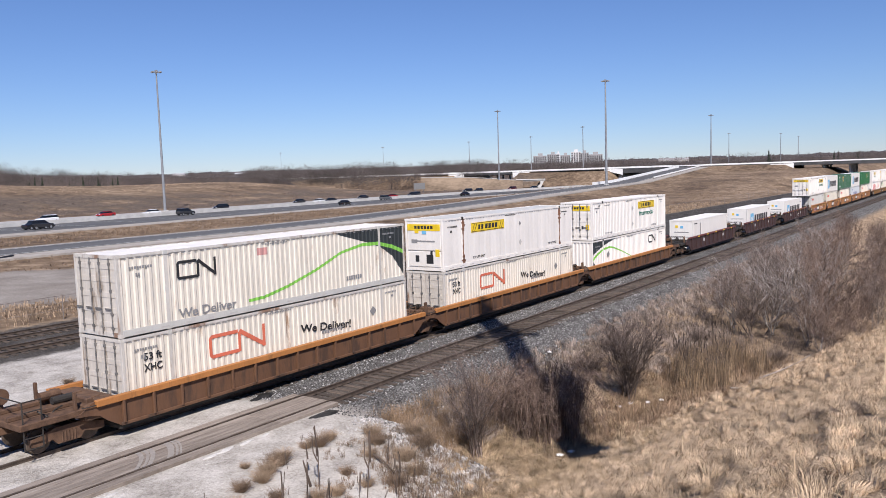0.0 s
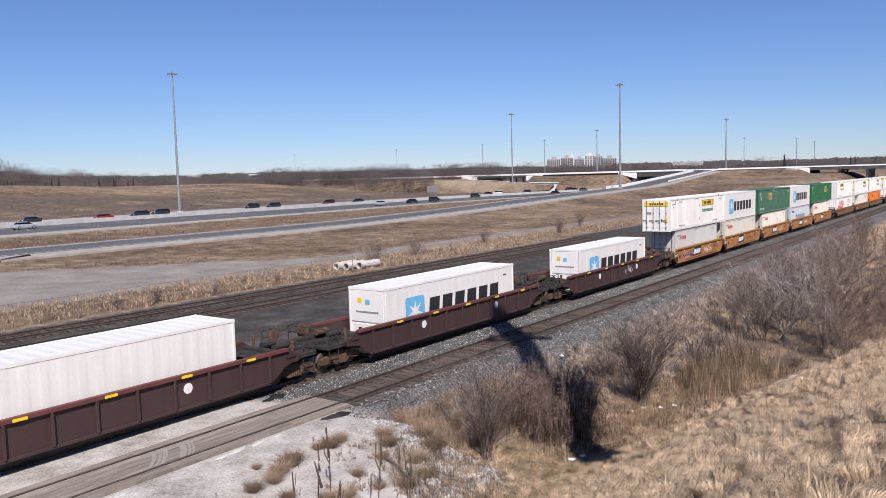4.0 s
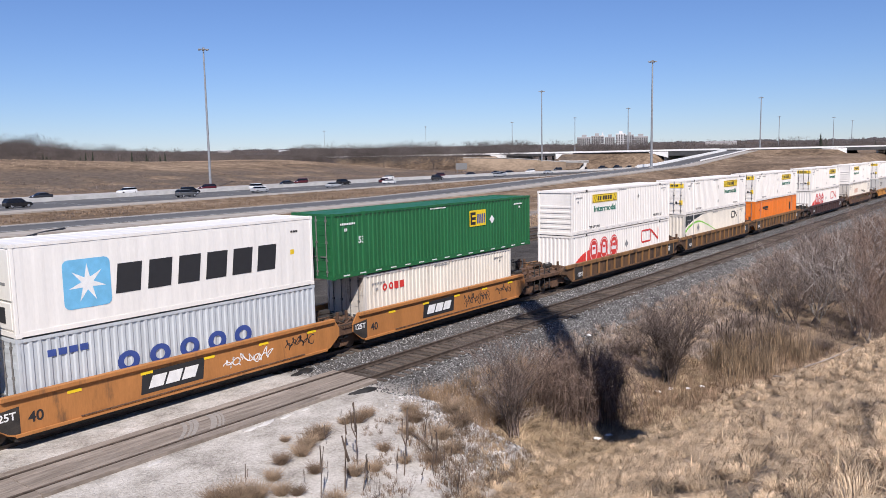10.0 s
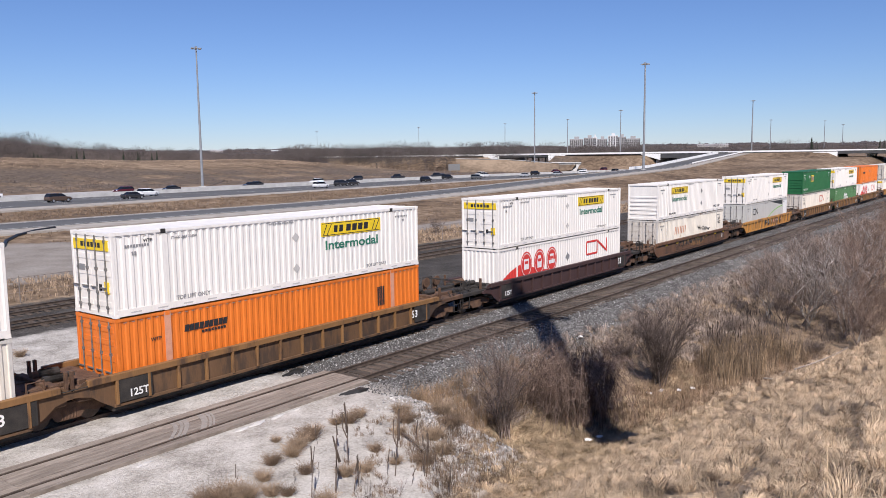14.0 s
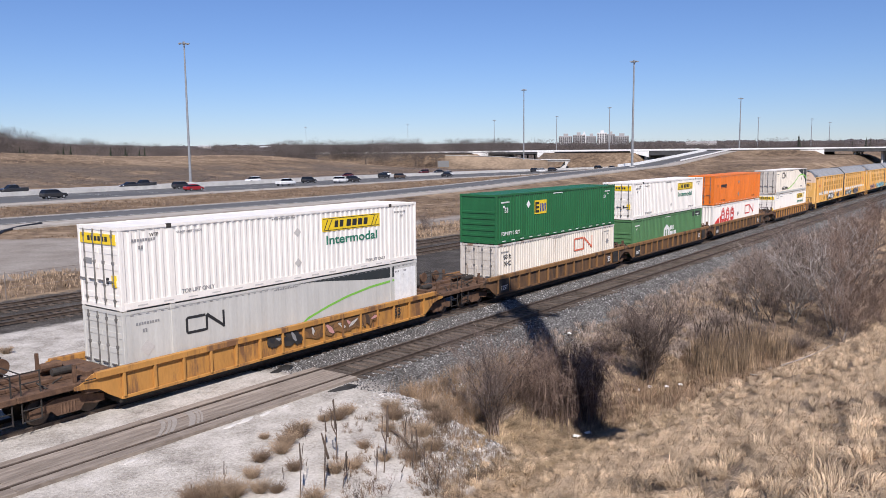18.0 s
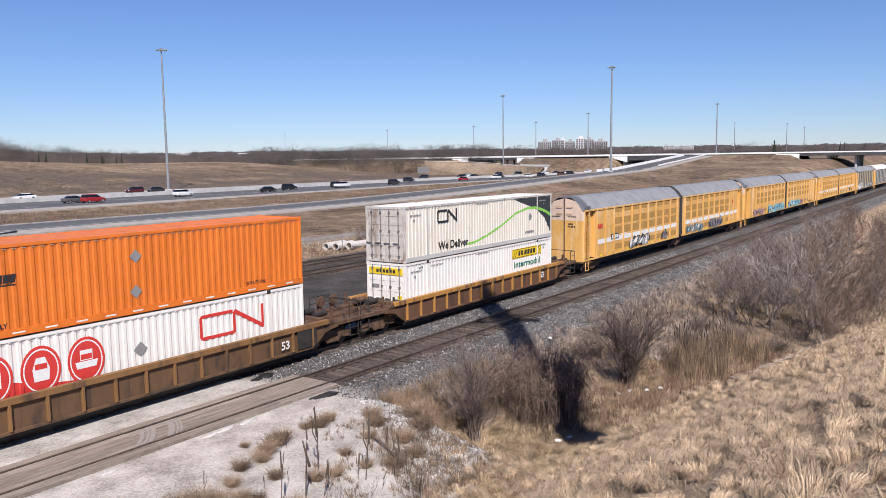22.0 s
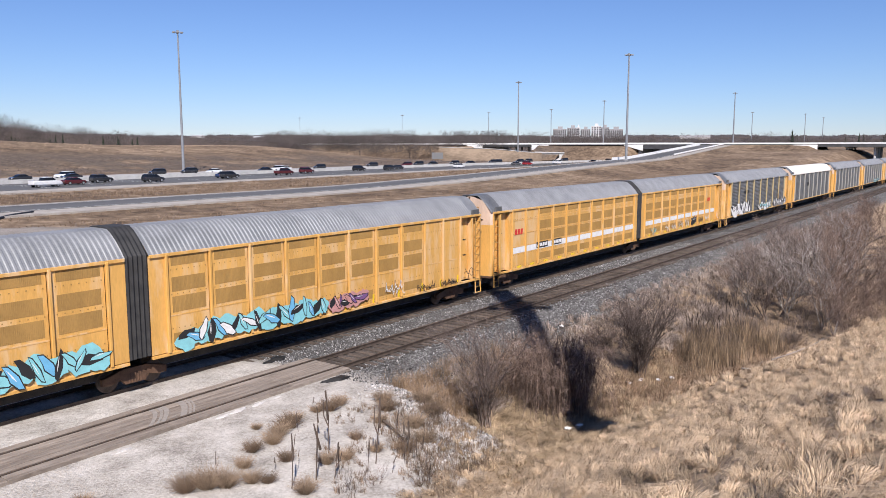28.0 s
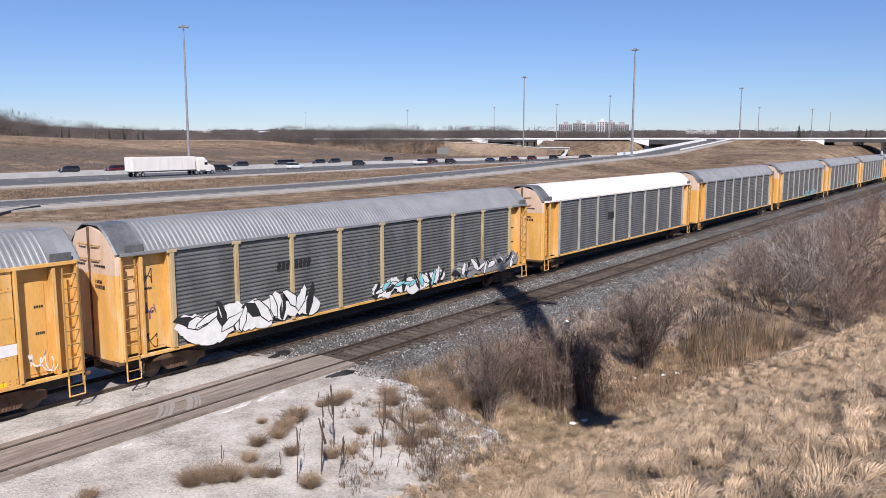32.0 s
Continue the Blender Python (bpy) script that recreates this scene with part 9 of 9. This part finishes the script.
# shrubs by the fence and the far verge
for i, (x, y, k) in enumerate(((34.5, 27.0, 0.3), (59.6, 27.4, 0.62), (31.0, 26.6, 0.25), (40.0, 27.2, 0.22), (46.5, 27.0, 0.2), (70, 30, 0.5), (86, 31, 0.5), (105, 30, 0.6), (120, 34, 0.6))):
    shrub(x, y, tall2, TWIG, "small bare shrub beside the wire fence", 40 * i, k)

# -- far trees: bare crowns along the rise, conifers here and there --
def far_tree(segs, rng, x, y, h):
    """Trunk, a few limbs, and a rounded haze of fine twigs."""
    z = land(x, y) - 0.3
    p = Vector((x, y, z))
    segs.append((p, p + Vector((0, 0, h * 0.5)), h * 0.006, h * 0.004, 1))
    wide = rng.uniform(0.26, 0.46)
    for k in range(4):
        a = rng.uniform(0, 6.283)
        q = p + Vector((0, 0, h * rng.uniform(0.2, 0.45)))
        segs.append((q, q + Vector((math.cos(a) * wide, math.sin(a) * wide, rng.uniform(0.25, 0.4))) * h * 0.5, h * 0.003, h * 0.0015, 1))
    for _ in range(190):
        a, c, r = rng.uniform(0, 6.283), rng.uniform(-1, 1), rng.uniform(0.2, 1) ** 0.45
        s = math.sqrt(1 - c * c) * r
        o = Vector((s * math.cos(a) * wide, s * math.sin(a) * wide, 0.62 + 0.33 * c * r)) * h
        d = (o - Vector((0, 0, h * 0.35))).normalized() + Vector((rng.gauss(0, 0.5), rng.gauss(0, 0.5), rng.gauss(0.1, 0.5)))
        segs.append((p + o, p + o + d * h * rng.uniform(0.03, 0.07), h * 0.0065, 0.0, 0))


SKYLINE = ((-10, 0.65), (6.5, 0.66), (9, 0.62), (12, 0.7), (13.5, 0.72), (16, 0.62), (21, 0.66), (24, 0.76), (31, 0.88), (37.7, 0.85), (40, 0.97), (43.5, 0.83), (46.5, 0.98), (49, 0.74), (53, 0.78), (56.5, 0.84), (60, 1.08), (62.5, 1.2), (64, 1.5), (65.5, 1.75), (67, 1.8), (90, 1.6))


def wood_height(x, y):
    """Height of the trees that stand at a place, so that the woods keep an even skyline over rolling ground."""
    d = math.hypot(x, y + 24.6)
    return max(3.5, 8.56 + d * math.tan(radians(line_at(math.degrees(math.atan2(y + 24.6, x)), SKYLINE))) - land(x, y))


def grove(name, label, seed, n, az0, az1, r0, r1):
    rng = random.Random(seed)
    segs = []
    for _ in range(n):
        a, r = radians(rng.uniform(az0, az1)), rng.uniform(r0, r1)
        x, y = r * math.cos(a), -24.6 + r * math.sin(a)
        far_tree(segs, rng, x, y, wood_height(x, y) * rng.choice((0.6, 0.68, 0.75, 0.82, 0.88, 0.92, 0.96, 1.0, 1.0, 1.06, 1.22)))
    solid(name, ribbons_mesh(name, segs), WOODS, label, "woods", kind="stuff")


grove("far_woods", "bare grey-brown woods behind the rise", 1, 700, 47, 78, 400, 500)
grove("far_woods", "bare grey-brown woods beyond the highway", 2, 820, 31.5, 49, 440, 560)
grove("far_woods", "bare distant woods beyond the overpass", 3, 1000, -6, 35, 720, 960)
rng = random.Random(8)
conif = Shell()
for az0, az1, n, r0, r1 in ((35.0, 37.6, 46, 640, 700), (4, 20, 16, 730, 900), (53, 65, 15, 395, 430)):
    for _ in range(n):
        a, r = radians(rng.uniform(az0, az1)), rng.uniform(r0, r1)
        x, y, h = r * math.cos(a), -24.6 + r * math.sin(a), rng.uniform(9, 14.0) if r > 500 else rng.uniform(3.0, 5.6)
        z = land(x, y)
        for k in range(5):
            w = h * 0.17 * (1 - k * 0.17)
            b = [(x + w * math.cos(u) * rng.uniform(0.7, 1.1), y + w * math.sin(u) * rng.uniform(0.7, 1.1), z + h * (0.08 + 0.17 * k)) for u in (6.283 * j / 7 for j in range(7))]
            for j in range(7):
                conif.face([b[j], b[(j + 1) % 7], (x, y, z + h * (0.36 + 0.17 * k))])
solid("far_conifers", conif, PINE, "dark conifers among the bare woods", "woods", kind="stuff")
# undergrowth that closes the woods, and the last wooded ridge
def ridge(name, label, seed, az0, az1, dist, h, rough, mat, thick=60):
    """h: height in metres, or below 1 the share of the woods' height."""
    rng = random.Random(seed)
    n = int((az1 - az0) / 0.05)
    rings = []
    for i in range(n + 1):
        a = radians(az0 + (az1 - az0) * i / n)
        k = 1 + rough * (noise.noise((i * 0.02, seed, 0)) + 0.5 * noise.noise((i * 0.13, seed, 4))) + 0.05 * abs(math.sin(i * 0.9 + 3 * noise.noise((i * 0.07, seed, 7)))) + 0.05 * rng.uniform(-1, 1)
        k *= 0.25 + 0.75 * ease(min(i, n - i) / n, 0.0, 0.08)
        r = dist * (1 + 0.05 * noise.noise((i * 0.008, seed, 9)))
        x, y = r * math.cos(a), -24.6 + r * math.sin(a)
        x2, y2 = (r + thick) * math.cos(a), -24.6 + (r + thick) * math.sin(a)
        z = land(x, y)
        tall = h if h >= 1 else h * wood_height(x, y)
        rings.append([(x, y, z - 2), (x * 1.004, y * 1.004, z + tall * k * 0.8), ((x + x2) / 2, (y + y2) / 2, z + tall * k), (x2, y2, z - 2)])
    s = Shell().loft(rings)
    solid(name, s, mat, label, "woods", kind="stuff")


RIDGE = surf("wooded_ridge", (0.045, 0.036, 0.033), (0.105, 0.083, 0.074), 0.09, 0.95, 0, 0, 0.9, space="World")
ridge("woods_undergrowth", "brown undergrowth of the far woods", 1, 45, 84, 470, 0.74, 0.10, RIDGE)
ridge("woods_undergrowth", "brown undergrowth of the far woods", 2, 30, 51, 565, 0.80, 0.08, RIDGE)
ridge("woods_undergrowth", "brown undergrowth of the far woods", 3, -12, 40, 960, 0.82, 0.08, RIDGE)
ridge("wooded_ridge", "low wooded ridge on the horizon", 4, -30, 100, 2600, 38.0, 0.13, RIDGE, 300)

for i, (x, y, k) in enumerate(((24.3, 11.6, 2.6), (23.6, 12.2, 2.0), (26.0, 13.2, 1.2), (18.5, 9.0, 0.8), (16.0, 12.0, 0.9))):
    solid("weed_tuft", puff[i % 3], BUFF, "round dry weed bush on the pale gravel", "weed", "weed tufts", at=pose(x, y, land(x, y) - 0.02, 0, 0, i * 70) @ Matrix.Scale(k, 4))


# ---- fence, pipes, litter ----
FENCE = surf("rusty_fence_steel", (0.10, 0.075, 0.06), (0.30, 0.26, 0.23), 0.5, 0.7, 0.1)
fence = thing("wire_fence", "low wire fence on thin steel posts", "fence")
x = 6.0
while x < 240:
    z = land(x, 25.6)
    part("post", shared("fencepost", lambda: Shell().tube([(0, 0, -0.2), (0, 0, 1.75)], 0.03, 0.03, 6).mesh("post")), FENCE, fence, at=pose(x, 25.6, z, 0, 0, 0))
    x += 5.4
for h in (0.7, 1.15, 1.62):
    s = Shell().tube([(q, 25.6, land(q, 25.6) + h) for q in range(4, 242, 6)], 0.010 if h < 1.5 else 0.020, n=3)
    part("wire", s, FENCE, fence)
PIPE = surf("pale_concrete_pipe", (0.46, 0.42, 0.38), (0.62, 0.58, 0.53), 2, 0.85)
for i, (x, y, t) in enumerate(((56.6, 28.4, 5), (57.0, 27.6, 9), (58.3, 26.9, 4))):
    s = Shell()
    n = 16
    out = [[(q, 0.62 * math.cos(a), 0.62 + 0.62 * math.sin(a)) for a in (2 * math.pi * k / n for k in range(n))] for q in (-2.4, 2.4)]
    s.loft(out, caps=False)
    s.loft([[(q, 0.48 * math.cos(a), 0.62 + 0.48 * math.sin(a)) for a in (2 * math.pi * k / n for k in range(n))] for q in (2.4, -2.4)], caps=False)
    for q in (-2.4, 2.4):
        for k in range(n):
            a, b = 2 * math.pi * k / n, 2 * math.pi * (k + 1) / n
            s.face([(q, 0.62 * math.cos(a), 0.62 + 0.62 * math.sin(a)), (q, 0.62 * math.cos(b), 0.62 + 0.62 * math.sin(b)), (q, 0.48 * math.cos(b), 0.62 + 0.48 * math.sin(b)), (q, 0.48 * math.cos(a), 0.62 + 0.48 * math.sin(a))])
    solid("concrete_pipe", s, PIPE, "short concrete culvert pipe lying on the verge", "pipe", "culvert pipes", at=pose(x, y, land(x, y) - 0.02, 0, 0, t) @ Matrix.Scale(0.62, 4))
HOSE = flat("black_drain_hose", (0.015, 0.015, 0.016), 0.5)
solid("drain_hose", Shell().tube([(x, y, land(x, y) + 0.12) for x, y in ((34, 55), (36, 59), (38.5, 62.2), (41.5, 64.6), (44.5, 66))], 0.16, 0.16, 8), HOSE, "black drain hose lying on the verge", "hose")
LITTER = flat("white_litter", (0.72, 0.70, 0.68))
for i, (x, y) in enumerate(((34.2, -11.0), (34.9, -11.6), (33.4, -10.8), (26.5, -11.2), (27.1, -11.4), (36.0, -5.9), (35.6, -12.0))):
    s = Shell()
    rr = random.Random(i)
    ring = [(0.16 * math.cos(a) * rr.uniform(0.6, 1.3), 0.12 * math.sin(a) * rr.uniform(0.6, 1.3)) for a in (6.283 * k / 9 for k in range(9))]
    s.loft([[(a, b, 0) for a, b in ring], [(a * 0.95, b * 0.85, 0.03) for a, b in ring], [(a * 0.4 + 0.03, b * 0.2, 0.07) for a, b in ring]])
    solid("litter", s, LITTER, "crumpled white litter in the dry grass", "litter", "scraps of litter", at=pose(x, y, land(x, y) + 0.14, 0, 0, 40 * i))
# loose stones at the edge of the ballast and on the gravel
rr = np.random.default_rng(4)
n = 16000
px = rr.uniform(21, 70, n)
py = np.where(rr.random(n) < 0.6, rr.uniform(-6.3, -3.8, n), rr.uniform(-1.9, 0.1, n))
sz = rr.uniform(0.02, 0.055, n)
octa = np.array([(1, 0, 0), (0, 1, 0), (-1, 0, 0), (0, -1, 0), (0, 0, 1), (0, 0, -0.4)], float)
pz = np.array([land(a, b) for a, b in zip(px, py)])
v = (octa[None] * sz[:, None, None] * rr.uniform(0.6, 1.4, (n, 6, 1)) + np.stack([px, py, pz], 1)[:, None]).reshape(-1, 3)
i = np.arange(n)[:, None] * 6
f = np.concatenate([i + np.array(t) for t in ((0, 1, 4), (1, 2, 4), (2, 3, 4), (3, 0, 4), (1, 0, 5), (2, 1, 5), (3, 2, 5), (0, 3, 5))])
STONE = leafy("loose_ballast_stone", (0.04, 0.038, 0.036), (0.11, 0.105, 0.10), (0.21, 0.205, 0.20), (0.46, 0.45, 0.44))
solid("loose_stones", arrays_mesh("loose_stones", v, f), STONE, "loose grey ballast stones beside the track", "gravel", kind="stuff")

solid("fallen_branch", Shell().tube([(18.7, -8.5, land(18.7, -8.5) + 0.10), (18.4, -9.2, land(18.4, -9.2) + 0.16), (18.05, -9.95, land(18.05, -9.95) + 0.05)], 0.045, 0.02, 7), STALK, "dead branch fallen on the gravel", "branch")
for pts in (((36.6, -16.2), (38.6, -16.6), (40.6, -17.1), (42.4, -17.3)), ((34.0, -15.6), (35.0, -15.9), (36.2, -15.9))):
    solid("fallen_branch", Shell().tube([(x, y, land(x, y) + 0.22 + 0.08 * math.sin(x * 3)) for x, y in pts], 0.035, 0.015, 6), TWIG_PALE, "pale bare branch fallen along the bank's edge", "branch", "fallen branches")
# pale rubble where the crossing's fill spills into the ditch
n = 4200
py = rr.uniform(-11.6, -6.0, n)
px = 22.4 + 0.55 * (py + 6) + rr.normal(0, 1.0, n)
sz = rr.uniform(0.02, 0.09, n) * rr.uniform(0.4, 1.0, n)
pz = np.array([land(a, b) for a, b in zip(px, py)])
v = (octa[None] * sz[:, None, None] * rr.uniform(0.6, 1.4, (n, 6, 1)) + np.stack([px, py, pz], 1)[:, None]).reshape(-1, 3)
i = np.arange(n)[:, None] * 6
f = np.concatenate([i + np.array(t) for t in ((0, 1, 4), (1, 2, 4), (2, 3, 4), (3, 0, 4), (1, 0, 5), (2, 1, 5), (3, 2, 5), (0, 3, 5))])
RUBBLE = leafy("pale_rubble_stone", (0.20, 0.19, 0.18), (0.44, 0.42, 0.40), (0.62, 0.60, 0.58))
solid("rubble", arrays_mesh("rubble", v, f), RUBBLE, "pale broken rubble spilling into the ditch", "rubble", kind="stuff")

# ---- unseen tall narrow caster added behind the viewer; its shadow falls across ditch and tracks ----
CASTER = flat("shadow_caster_dark", (0.10, 0.10, 0.10), 0.6)
px_, py_ = 27 - SUN_WAY.x * 24, -12 - SUN_WAY.y * 24
caster = thing("shadow_caster", "unseen tall narrow dark caster on a thin post, added for its shadow", "pylon", at=pose(px_, py_, land(px_, py_) - 0.1, 0, 0, math.degrees(math.atan2(SUN_WAY.x, -SUN_WAY.y))))
zb = land(px_, py_)
part("post", Shell().tube([(0, 0, 0), (0, 0, 22.5 - zb)], 0.09, 0.09, 8), CASTER, caster)
part("blade", Shell().box(-0.74, 0.74, -0.12, 0.12, 21.3 - zb, 42.0 - zb, 0.05), CASTER, caster)
for z, w in ((36.4, 1.9), (37.6, 1.4), (25.9, 0.9)):
    part("arm", Shell().box(-w, w, -0.1, 0.1, z - zb, z + 0.5 - zb, 0.04), CASTER, caster)


# ---- what moves ----
PACE = ((0, 0.10), (3, -0.30), (6, -0.20), (9, 0.0), (12, 0.20), (14, -0.04), (17, 0.32), (19, 0.0), (21, -0.10), (23, 0.02), (26, 0.0), (29, -0.03), (32, -0.06))


def train_run(t):
    """Distance that the train has rolled towards the viewer by t seconds; it slows slightly and surges a little."""
    return 17.85 * t - 0.014 * t * t - line_at(t, PACE)


def motions():
    for ob, u, z in TRAIN:
        walk(ob, [(t, pose(u - train_run(t), TRAIN_Y, z)) for t, _ in PACE])
    for ob, rows in TRAFFIC:
        walk(ob, rows)


motions()
